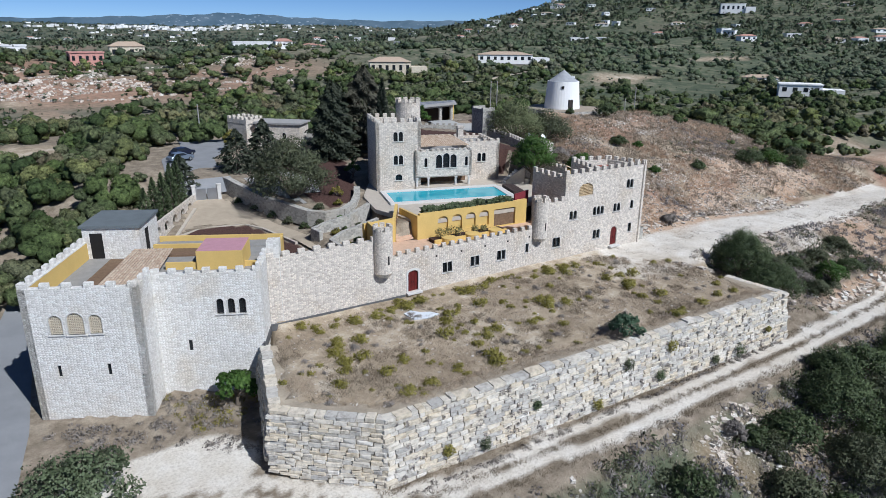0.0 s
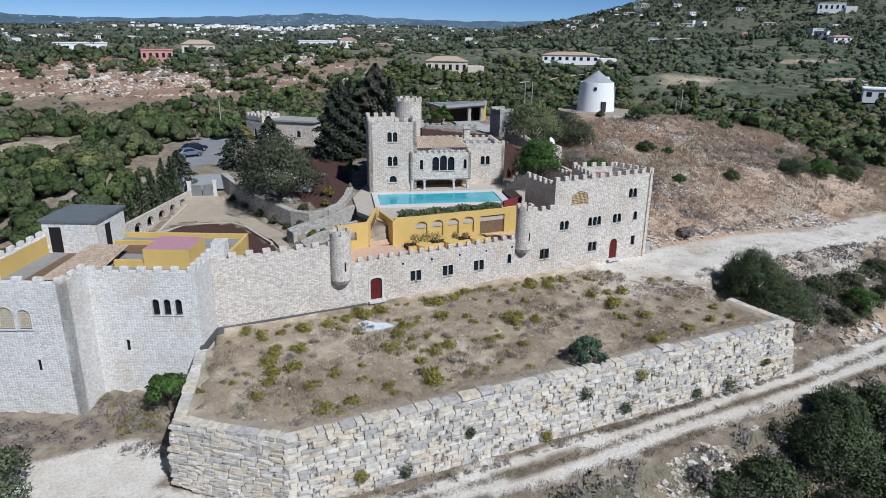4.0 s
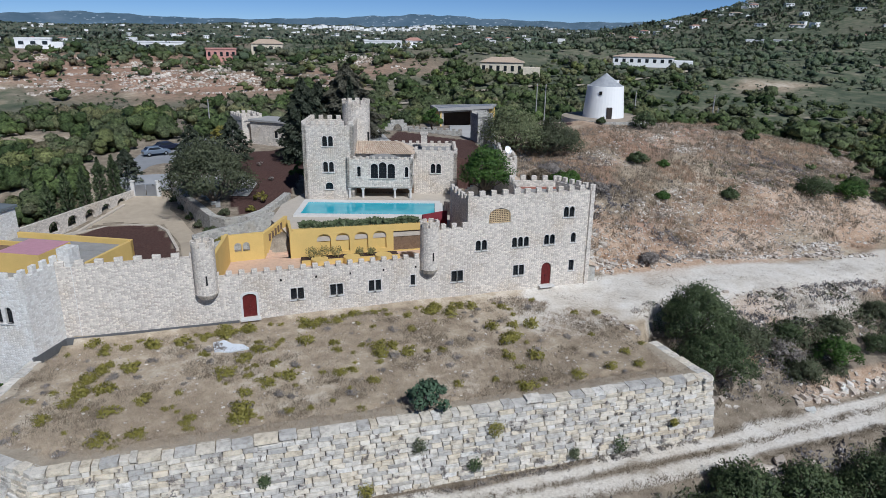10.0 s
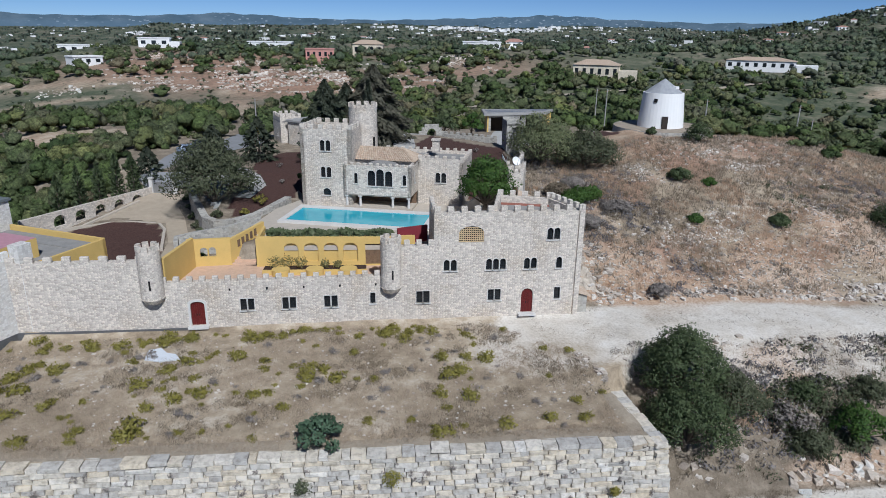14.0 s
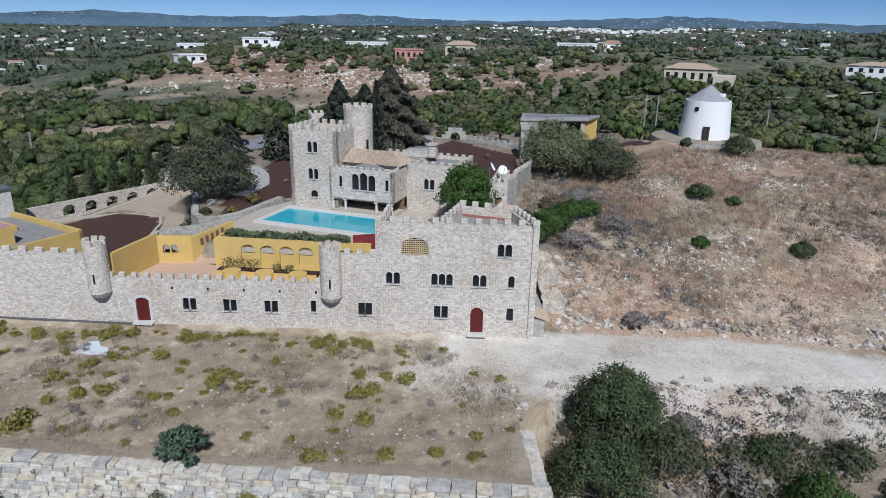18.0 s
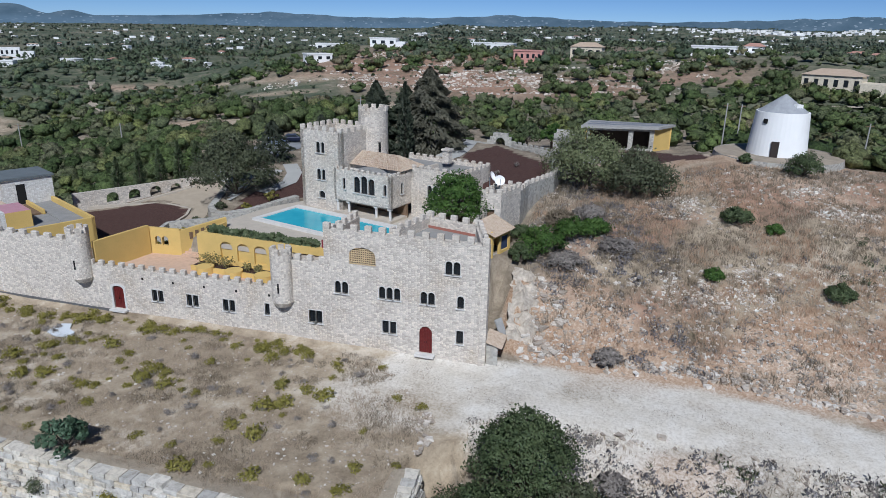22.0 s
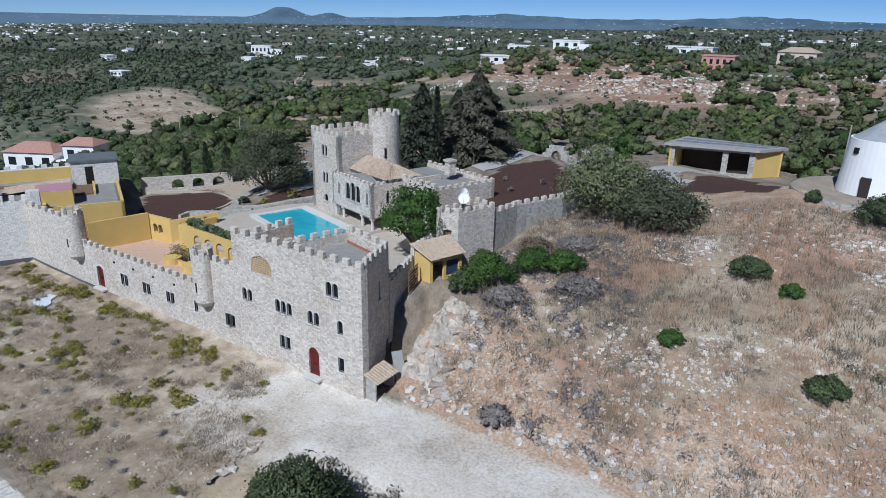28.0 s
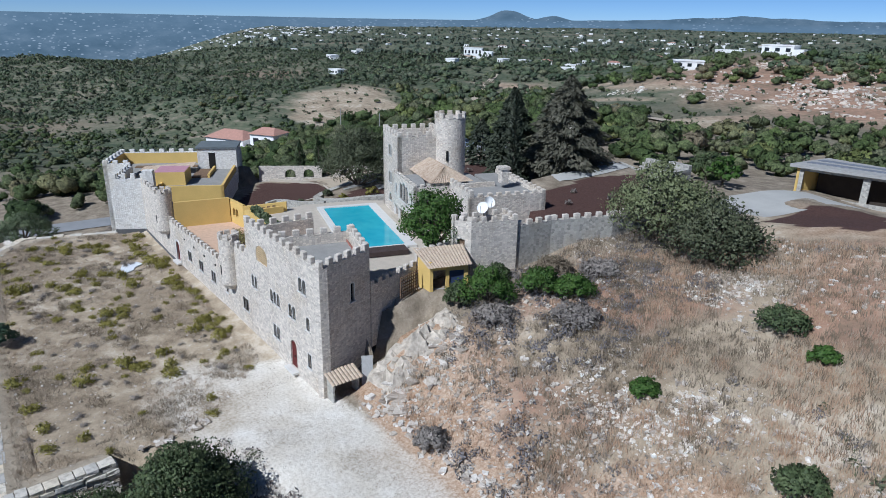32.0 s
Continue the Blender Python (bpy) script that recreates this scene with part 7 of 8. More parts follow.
tufts("brown_grass", v, f, BROWN, "brown withered weeds in patches on the hillside")
bx, by = sample(rng1, 2400, (20, 150, 12, 57), lambda x, y: (inside(x, y, BANK) | inside(x, y, SOUTH)) & (road_dist(x, y) > 2.2) & (wave(x, y, 3.0, 1.5) > -0.3))
v, f = blades(rng1, bx, by, 0.2 + 0.4 * rng1.random(2400), 14, 0.26, 0.6)
tufts("brown_grass", v, f, BROWN, "brown withered weeds on the banks beside the roads")
hx, hy = sample(rng1, 4700, (74, 168, 61, 104), lambda x, y: inside(x, y, HILL) & (wave(x, y, 4.0, 9.0) > -0.45))
v, f = blades(rng1, hx, hy, 0.25 + 0.5 * rng1.random(4700) ** 1.6, 16, 0.26, 0.35)
tufts("dry_grass", v, f, STRAW, "tall dry straw grass on the hillside")
hx, hy = sample(rng1, 4300, (74, 168, 61, 104), lambda x, y: inside(x, y, HILL) & (wave(x, y, 5.0, 1.5) + 0.5 * wave(x, y, 1.7, 0.5) > 0.15))
v, f = blades(rng1, hx, hy, 0.25 + 0.45 * rng1.random(4300) ** 1.4, 18, 0.24, 0.35)
tufts("rusty_grass", v, f, RUST, "rust-brown dry grass in patches on the hillside")
bx, by = sample(rng1, 5000, (20, 150, 12, 57), lambda x, y: (inside(x, y, BANK) | inside(x, y, SOUTH)) & (road_dist(x, y) > 2.6))
v, f = blades(rng1, bx, by, 0.15 + 0.5 * rng1.random(5000) ** 2, 7, 0.22, 0.7)
tufts("dry_grass", v, f, STRAW, "dry grass on the banks beside the roads")


def scrub_stuff(name, x, y, size, material, label, per=66):
    """Low twiggy cushions of dry scrub."""
    n, per = len(x), int(per * 0.72)
    z = height(x, y)
    d = rng1.normal(size=(n, per, 3))
    d /= np.linalg.norm(d, axis=2)[..., None]
    d[..., 2] = np.abs(d[..., 2]) * 0.75
    rad = size[:, None, None] * (0.35 + 0.65 * rng1.random((n, per, 1)))
    p = (np.stack([x, y, z], 1)[:, None, :] + d * rad).reshape(-1, 3)
    v, f = cards(rng1, p, np.repeat(size, per) * 0.165, 0.35, 0.42)
    tagged(raw(name, v, f, material, out=np.repeat(d.reshape(-1, 3), 4, axis=0)), label, "scrub", kind="stuff")


tx, ty = sample(rng1, 210, (74, 168, 61, 104), lambda x, y: inside(x, y, HILL) & (wave(x, y, 6.0, 2.0) + 1.3 * ss(89, 80, x) * ss(69, 73, y) * ss(84, 78, y) > 0.6))
scrub_stuff("leafless_scrub", tx, ty, 0.35 + 0.6 * rng1.random(210), TWIG, "grey leafless scrub in patches on the hillside", 70)
sx, sy = sample(rng1, 700, (74, 168, 61, 104), lambda x, y: inside(x, y, HILL) & (wave(x, y, 6.0, 2.0) + ss(94, 78, x) * ss(66, 74, y) * ss(92, 84, y) > 0.15))
scrub_stuff("dry_scrub", sx, sy, 0.2 + 0.6 * rng1.random(700) ** 1.5, DRY, "grey dry scrub on the hillside")
sx, sy = sample(rng1, 420, (20, 150, 12, 57), lambda x, y: (inside(x, y, BANK) | inside(x, y, SOUTH)) & (road_dist(x, y) > 2.9))
scrub_stuff("dry_scrub", sx, sy, 0.3 + 0.65 * rng1.random(420), DRY, "grey dry scrub on the banks")
sx, sy = sample(rng1, 330, (20, 150, 12, 57), lambda x, y: (inside(x, y, BANK) | inside(x, y, SOUTH)) & (road_dist(x, y) > 3.2))
scrub_stuff("green_scrub", sx, sy, 0.3 + 0.9 * rng1.random(330) ** 1.5, OAK, "dark green low scrub on the banks", 60)
sx, sy = sample(rng1, 760, (26, 112, 18, 31.5), lambda x, y: inside(x, y, SOUTH) & (road_dist(x, y) > 2.6) & (wave(x, y, 4.0, 2.5) > -0.35))
scrub_stuff("leafless_scrub", sx, sy, 0.5 + 0.9 * rng1.random(760), TWIG, "dense dark leafless scrub on the bank below the road", 56)
sx, sy = sample(rng1, 520, (26, 112, 18, 31.5), lambda x, y: inside(x, y, SOUTH) & (road_dist(x, y) > 2.8) & (wave(x, y, 5.0, 5.5) > -0.2))
scrub_stuff("green_scrub", sx, sy, 0.4 + 1.0 * rng1.random(520) ** 1.5, OAK, "dark green scrub on the bank below the road", 66)
sx, sy = sample(rng1, 300, (76, 150, 39, 52), lambda x, y: inside(x, y, BANK) & (road_dist(x, y) > 3.0) & (wave(x, y, 4.0, 3.5) > -0.1))
scrub_stuff("leafless_scrub", sx, sy, 0.35 + 0.7 * rng1.random(300), TWIG, "dark leafless scrub on the bank between the tracks", 56)
sx, sy = sample(rng1, 170, (86, 106, 39.5, 47), lambda x, y: wave(x, y, 3.0, 1.5) > -0.3)
scrub_stuff("green_scrub", sx, sy, 0.5 + 0.8 * rng1.random(170), OAK, "dark scrub in the hollow between the two tracks", 80)
ts = rng1.random(420)
v, f = blades(rng1, 66 + 70 * ts, np.interp(66 + 70 * ts, [64, 72, 84, 98, 112, 150], [57.5, 56, 56.5, 55, 54.5, 60]) + 1.9 * rng1.normal(size=420), 0.06 + 0.16 * rng1.random(420), 14, 0.22, 0.9)
tufts("brown_grass", v, f, BROWN, "sparse withered tufts on the upper dirt track")
ts = rng1.random(1500)
mid_y = np.interp(20 + 100 * ts, [20, 45, 75, 95, 120], [35.5, 34.3, 34, 35, 40])
v, f = blades(rng1, 20 + 100 * ts, mid_y + 0.22 * rng1.normal(size=1500), 0.08 + 0.2 * rng1.random(1500), 14, 0.16, 0.8)
tufts("brown_grass", v, f, BROWN, "withered grass between the wheel tracks")
ts = rng1.random(1300)
side = np.where(rng1.random(1300) < 0.5, 1, -1) * (1.75 + 0.7 * rng1.random(1300))
mid_y = np.interp(20 + 100 * ts, [20, 45, 75, 95, 120], [35.5, 34.3, 34, 35, 40])
v, f = blades(rng1, 20 + 100 * ts, mid_y + side, 0.12 + 0.3 * rng1.random(1300), 16, 0.24, 0.8)
tufts("brown_grass", v, f, BROWN, "withered grass along the edges of the lower track")
sx = 22 + 50 * rng1.random(150)
scrub_stuff("dry_scrub", sx, 36.0 + 0.5 * rng1.random(150) - 0.012 * (sx - 22), 0.2 + 0.3 * rng1.random(150), DRY, "dry weeds along the foot of the retaining wall")
sx, sy = sample(rng1, 150, (-2, 18, 44, 60), lambda x, y: inside(x, y, [(-1, 60.5), (6.5, 56.8), (9, 59.8), (17, 55.6), (14.5, 47), (8, 51.5), (0, 55)]))
scrub_stuff("dry_scrub", sx, sy, 0.25 + 0.5 * rng1.random(150), DRY, "dry brown scrub at the foot of the west tower")
sx, sy = sample(rng1, 30, (8, 18, 50, 60), lambda x, y: inside(x, y, [(9, 59.5), (16.5, 55.8), (14.5, 50), (10, 53)]))
scrub_stuff("green_scrub", sx, sy, 0.3 + 0.5 * rng1.random(30), SCRUB, "green weeds at the foot of the west tower", 60)

# ---- stones ----
CUBE = np.array([(-1, -1, -1), (1, -1, -1), (1, 1, -1), (-1, 1, -1), (-1, -1, 1), (1, -1, 1), (1, 1, 1), (-1, 1, 1)], float) * 0.5
CUBEF = np.array([(3, 2, 1, 0), (4, 5, 6, 7), (0, 1, 5, 4), (1, 2, 6, 5), (2, 3, 7, 6), (3, 0, 4, 7)])


def strew(n, poly, seed):
    r = np.random.default_rng(seed)
    return sample(r, n, (min(p[0] for p in poly), max(p[0] for p in poly), min(p[1] for p in poly), max(p[1] for p in poly)), lambda x, y: inside(x, y, poly) & (wave(x, y, 1.7, 3.0) + 0.7 * wave(x, y, 4.0, 1.0) > -0.25))


def stones(name, x, y, size, material, label, flat=0.6, sink=0.1):
    n = len(x)
    z = height(x, y)
    j = CUBE[None] * (1 + 0.5 * (rng1.random((n, 8, 1)) - 0.5)) + 0.16 * rng1.normal(size=(n, 8, 3))
    j *= size[:, None, None] * np.stack([np.ones(n), 0.6 + 0.4 * rng1.random(n), flat * (0.6 + 0.6 * rng1.random(n))], 1)[:, None, :]
    a = rng1.random(n) * 6.283
    c, s = np.cos(a)[:, None], np.sin(a)[:, None]
    v = np.stack([j[..., 0] * c - j[..., 1] * s + x[:, None], j[..., 0] * s + j[..., 1] * c + y[:, None], j[..., 2] + (z + size * sink)[:, None]], -1).reshape(-1, 3)
    f = (CUBEF[None] + 8 * np.arange(n)[:, None, None]).reshape(-1, 4)
    tagged(raw(name, v, f, material), label, "stones", kind="stuff")


def rubble(name, gain=1.0):
    k = Mat(name, 0.95)
    tone = k.ramp(k.island(), [(p, tuple(min(0.8, gain * q) for q in c)) for p, c in ((0.0, (0.34, 0.29, 0.24)), (0.4, (0.5, 0.435, 0.36)), (0.75, (0.62, 0.56, 0.49)), (1.0, (0.72, 0.68, 0.62)))])
    spots = k.noise(k.coord("Position"), 6.0, 5, 0.7)
    k.color(k.mix(1.0, tone, k.ramp(spots, [(0.3, (0.7, 0.67, 0.62)), (0.55, (1, 1, 1))]), "MULTIPLY"))
    k.bump(spots, 0.7, 0.08)
    return k.m


PEBBLE = rubble("weathered_rubble")
SCREE = rubble("pale_broken_limestone", 1.2)
ROCK = plain("pale_craggy_limestone", (0.55, 0.48, 0.39), 0.95, vary=0.5, scale=1.1, grain=4.0)
x, y = sample(rng1, 11500, (74, 168, 61, 104), lambda x, y: inside(x, y, HILL) & (wave(x, y, 7, 6.0) + 0.5 * wave(x, y, 2.5, 1.0) > -0.3))
stones("hillside_rubble", x, y, 0.06 + 0.32 * rng1.random(11500) ** 3, PEBBLE, "loose pale rubble on the hillside")
x, y = sample(rng1, 2600, (14, 73, 38, 59), t_in(TERR))
stones("terrace_stones", x, y, 0.05 + 0.16 * rng1.random(2600) ** 3, PEBBLE, "small pale stones strewn over the terrace")
x, y = sample(rng1, 1500, (20, 150, 12, 57), lambda x, y: (inside(x, y, BANK) | inside(x, y, SOUTH)) & (road_dist(x, y) > 2.2))
stones("bank_rubble", x, y, 0.1 + 0.5 * rng1.random(1500) ** 3, PEBBLE, "pale rubble on the banks")
t = rng1.random(420)
stones("road_edge_rubble", 76 + 42 * t, 61.0 - 0.9 * t + 0.45 * rng1.normal(size=420) + 1.2 * np.sin(t * 5), 0.1 + 0.38 * rng1.random(420) ** 1.5, PEBBLE, "row of rough stones along the foot of the hill", 0.7, 0.2)
t = rng1.random(150)
stones("road_edge_rubble", 84 + 36 * t, 52.0 + 0.5 * rng1.normal(size=150) - 1.5 * t, 0.12 + 0.45 * rng1.random(150) ** 1.5, PEBBLE, "rough stones along the lower edge of the road", 0.6, 0.15)
t = rng1.random(260)
stones("bank_rock_face", 84 + 38 * t, 37.3 + 0.03 * (38 * t) ** 1.2 + 0.6 * rng1.normal(size=260), 0.2 + 0.6 * rng1.random(260) ** 1.5, SCREE, "pale broken rock face above the lower track", 0.8, 0.1)
x, y = strew(420, [(49, 30.6), (56, 31.2), (60, 28.5), (55, 24.5), (48, 26.5)], 51)
stones("pale_scree", x, y, 0.1 + 0.45 * rng1.random(420) ** 2, SCREE, "patch of white broken rock on the bank below the road")
x, y = sample(rng1, 3000, (79, 114, 61.5, 77), lambda x, y: wave(x, y, 5, 2.0) + 0.5 * wave(x, y, 2.1, 4.0) > -0.35)
stones("hillside_rubble", x, y, 0.06 + 0.26 * rng1.random(3000) ** 2.4, PEBBLE, "pale loose stones on the lower hillside")
t = rng1.random(16)
stones("white_boulders", 74.0 + 2.6 * t, 30.2 + 0.5 * rng1.normal(size=16), 0.5 + 0.5 * rng1.random(16), SCREE, "heap of white boulders below the lower track", 0.7, 0.2)
t = rng1.random(40)
stones("corner_boulders", 72.2 - 1.2 * t + 0.3 * rng1.normal(size=40), 43.4 + 7 * t, 0.2 + 0.35 * rng1.random(40), PEBBLE, "rough boulders above the retaining wall", 0.6, 0.2)
gx2, gy2 = np.meshgrid(np.arange(75.1, 77.9, 0.28), np.arange(61.8, 70.8, 0.28))
gx2 = gx2 + 0.12 * rng1.normal(size=gx2.shape) - 0.12 * (gy2 - 61.2)
edge2 = np.minimum(np.minimum(gx2 + 0.12 * (gy2 - 61.2) - 75.1, 77.9 - gx2 - 0.12 * (gy2 - 61.2)), np.minimum(gy2 - 61.8, 70.8 - gy2))
rise = np.clip(edge2, 0, 0.9) * (0.3 + 0.75 * wave(gx2, gy2, 0.7, 3.0) + 0.6 * wave(gx2, gy2, 0.33, 1.0) + 0.5 * rng1.random(gx2.shape)) - 0.05
idx2 = np.arange(gx2.size).reshape(gx2.shape)
quads = np.stack([idx2[:-1, :-1], idx2[:-1, 1:], idx2[1:, 1:], idx2[1:, :-1]], -1).reshape(-1, 4)
tagged(raw("rock_outcrop", np.stack([gx2.ravel(), gy2.ravel(), (height(gx2, gy2) - 0.1 + rise).ravel()], 1), quads, ROCK), "pale craggy limestone face beside the keep", "rock", kind="structure")
x, y = sample(rng1, 210, (74, 80, 62, 72), lambda x, y: inside(x, y, [(76.0, 61.5), (79.5, 61.5), (79.5, 69), (75.8, 71)]))
stones("rock_face", x, y, 0.15 + 0.75 * rng1.random(210) ** 2.5, PEBBLE, "pale broken rock beside the keep", 0.5, 0.0)

# grey and green scrub bands, pale scree and a stone heap on the hill
BAND = [(76.2, 72.5), (78.6, 65.8), (82.4, 70.2), (89.5, 72.4), (93, 79), (89, 89), (81, 88), (76.8, 79)]
x, y = strew(230, BAND, 31)
scrub_stuff("leafless_scrub", x, y, 0.25 + 0.55 * rng1.random(230), TWIG, "grey leafless scrub in a band across the hillside", 60)
x, y = strew(200, BAND, 32)
scrub_stuff("dry_scrub", x, y, 0.2 + 0.45 * rng1.random(200), BROWN, "brown dry scrub in a band across the hillside", 50)
FLANK = [(100.5, 78), (107, 74), (140, 72), (140, 86), (107, 82.5)]
x, y = strew(150, FLANK, 33)
scrub_stuff("green_scrub", x, y, 0.25 + 0.6 * rng1.random(150) ** 1.5, OAK, "dull green scrub on the far flank of the hill", 70)
x, y = strew(150, FLANK, 34)
scrub_stuff("leafless_scrub", x, y, 0.25 + 0.5 * rng1.random(150), TWIG, "grey leafless scrub on the far flank of the hill", 50)
for k, poly in enumerate(([(101.5, 90.5), (105, 85.5), (113.5, 84.5), (114.5, 90), (111, 94.5)], [(84, 86.5), (91, 82.5), (93.5, 87), (90, 91), (85, 91)], [(80, 71), (86, 69.5), (98, 69), (100, 75), (90, 73.5)])):
    x, y = strew(750, poly, 35 + k)
    stones("pale_scree", x, y, 0.07 + 0.3 * rng1.random(750) ** 2.5, SCREE, "patch of pale broken stone on the hillside")
x, y = strew(170, [(99, 61.2), (104, 59.8), (113, 59.6), (116, 62.5), (106, 63)], 39)
stones("stone_heap", x, y, 0.15 + 0.5 * rng1.random(170) ** 1.5, PEBBLE, "heap of rough grey stones at the foot of the hill", 0.7, 0.2)

# rubble and broken terraces on the red hill
x, y = sample(rng1, 1500, (-60, 115, 250, 335), lambda x, y: wave(x, y, 16, 3.0) + 0.6 * wave(x, y, 5, 1.0) > 0.2)
stones("hill_rubble", x, y, 0.3 + 1.1 * rng1.random(1500) ** 2, SCREE, "pale rubble and broken terraces on the red hill", 0.6, 0.1)
t = rng1.random(900)
row = rng1.integers(0, 6, 900)
stones("hill_rubble", -50 + 150 * t + 12 * np.sin(row * 2.1), 258 + 12 * row + 6 * np.sin(t * 9 + row) + 0.6 * rng1.normal(size=900), 0.4 + 0.6 * rng1.random(900), PEBBLE, "low dry stone terrace lines on the red hill", 0.7, 0.2)

# ---- distant country: woods, houses, towns ----
rng2 = np.random.default_rng(11)


def ball(detail):
    """A unit ball of triangles, to be knocked out of shape."""
    bm = bmesh.new()
    bmesh.ops.create_icosphere(bm, subdivisions=detail + 1, radius=1.0)
    v = np.array([tuple(p.co) for p in bm.verts])
    f = np.array([[p.index for p in q.verts] for q in bm.faces])
    bm.free()
    return v, f


BALLS = [ball(0), ball(1)]


def woods(name, x, y, r, per, material, label, squash=0.8):
    """Woodland crowns: each tree is a heap of uneven leaf clumps with loose sprays standing out of them."""
    n = len(x)
    foot = np.stack([x, y, height(x, y)], 1)
    lobes, detail, sprays = (7, 1, 230) if per >= 200 else (5, 0, 44) if per >= 90 else (3, 0, 12) if per >= 30 else (0, 0, per)
    spots = max(lobes, 5)
    off = rng2.normal(size=(n, spots, 3)) * np.array([0.4, 0.4, 0.2])
    big = (0.27 if detail else 0.34) + 0.18 * rng2.random((n, spots, 1))
    vs, fs, outs, kinds, k = [], [], [], [], 0
    tint = rng2.random(n)
    if lobes:
        bv, bf = BALLS[detail]
        m = len(bv)
        shape = bv[None, None] * (1 + (0.15 if detail else 0.18) * rng2.normal(size=(n, lobes, m, 1)).clip(-1.6, 1.6))
        p = off[:, :lobes, None, :] + shape * big[:, :lobes, None, :] * np.array([1, 1, 0.9])
        mass = p / np.maximum(np.linalg.norm(p, axis=3), 1e-6)[..., None]
        outs.append((0.8 * shape + 0.35 * mass + np.array([0, 0, 0.1])).reshape(-1, 3))
        p = p * r[:, None, None, None]
        p[..., 2] = np.maximum(p[..., 2] * squash + 0.62 * r[:, None, None] * squash, -0.2)
        vs.append((p + foot[:, None, None, :]).reshape(-1, 3))
        fs.append((bf[None] + m * np.arange(n * lobes)[:, None, None]).reshape(-1, 3))
        kinds.append(np.repeat(tint, lobes * m))
        k = n * lobes * m
    pick = rng2.integers(0, spots, (n, sprays))
    d = rng2.normal(size=(n, sprays, 3))
    d[..., 2] = np.where(d[..., 2] < -0.4, -d[..., 2], d[..., 2])
    d /= np.linalg.norm(d, axis=2)[..., None]
    take = lambda a: np.take_along_axis(a, pick[..., None].repeat(a.shape[2], 2), 1)
    p = take(off) + d * take(big) * (0.95 + 0.22 * rng2.random((n, sprays, 1)))
    p = p * r[:, None, None]
    p[..., 2] = np.maximum(p[..., 2] * squash + 0.62 * r[:, None] * squash, 0.05)
    p = (p + foot[:, None, :]).reshape(-1, 3)
    size = np.repeat(r, sprays) * (0.085 if detail else 0.17 if lobes else min(0.6, 1.6 / math.sqrt(per)))
    face = d.reshape(-1, 3) + 0.5 * rng2.normal(size=(n * sprays, 3))
    a = np.cross(face, rng2.normal(size=(n * sprays, 3)))
    a /= np.maximum(np.linalg.norm(a, axis=1), 1e-6)[:, None]
    b = np.cross(a, face)
    b /= np.maximum(np.linalg.norm(b, axis=1), 1e-6)[:, None]
    s = (size * (0.6 + 0.8 * rng2.random(n * sprays)))[:, None]
    vs.append(np.stack([p + a * s, p - 0.5 * a * s + 0.85 * b * s, p - 0.5 * a * s - 0.85 * b * s], 1).reshape(-1, 3))
    fs.append(np.arange(n * sprays * 3).reshape(-1, 3) + k)
    outs.append(np.repeat(d.reshape(-1, 3) + np.array([0, 0, 0.1]), 3, axis=0))
    kinds.append(np.repeat(tint, sprays * 3))
    ob = tagged(raw(name, np.concatenate(vs), np.concatenate(fs), material, smooth=True, out=np.concatenate(outs)), label, "woodland", kind="stuff")
    at = ob.data.color_attributes.new("tree_kind", "FLOAT_COLOR", "POINT")
    tone = np.concatenate(kinds)
    col = np.ones((len(tone), 4), np.float32)
    col[:, :3] = tone[:, None]
    at.data.foreach_set("color", col.ravel())


CLEAR = [(-14, 20), (150, 20), (150, 66), (118, 72), (118, 100), (96, 118), (96, 134), (76, 136), (58, 116), (50, 126), (36, 131), (20, 128), (18, 104), (8, 84), (-12, 90)]


def open_land(x, y, amount):
    red = np.exp(-(((x - 30) / 95) ** 2 + ((y - 300) / 55) ** 2))
    field = ss(0.25, 0.6, wave(x, y, 60, 5.0))
    u, w = clearing(x, y)
    bare = np.hypot(u / 58, w / 29) < 1
    return (rng2.random(len(x)) < amount * (1 - 0.36 * np.clip(red * 1.3, 0, 1)) * (1 - 0.4 * field)) & (~bare | (rng2.random(len(x)) < 0.14))


def polar(n, r0, r1, a0, a1, test=None, power=1.6):
    r = r0 + (r1 - r0) * rng2.random(n) ** power
    a = np.radians(a0 + (a1 - a0) * rng2.random(n))
    return 45 + r * np.sin(a), 55 + r * np.cos(a)


x, y = sample(rng2, 430, (-75, 26, 40, 170), lambda x, y: (rng2.random(len(x)) < 1 - 0.6 * ss(112, 135, y) * ss(10, -8, x)) & ~inside(x, y, CLEAR) & (fields(x, y) < 0.5) & (x < 24 + 0.1 * (y - 100)) & (rng2.random(len(x)) < ss(25, 80, y)))
woods("near_woods", x, y, 1.5 + 2.5 * rng2.random(430), 360, WOODS, "dense green carob wood beside the drive", 0.95)
x, y = sample(rng2, 200, (-50, 4, 62, 125), lambda x, y: ~inside(x, y, CLEAR) & (fields(x, y) < 0.5) & (x < -7))
woods("near_woods", x, y, 1.4 + 2.3 * rng2.random(200), 380, WOODS, "sunny green carob wood below the west tower")
x, y = sample(rng2, 130, (-40, 23, 80, 132), lambda x, y: ~inside(x, y, CLEAR) & (fields(x, y) < 0.5))
woods("near_woods", x, y, 1.2 + 1.9 * rng2.random(130), 400, WOODS, "green carob thicket beside the court wall")
x, y = sample(rng2, 260, (28, 150, 112, 190), lambda x, y: ~inside(x, y, CLEAR) & (fields(x, y) < 0.5))
woods("near_woods", x, y, 1.4 + 2.8 * rng2.random(260), 150, WOODS, "olive and carob trees behind the castle")
x, y = sample(rng2, 380, (112, 260, 62, 220), lambda x, y: ~inside(x, y, CLEAR) & (fields(x, y) < 0.5))
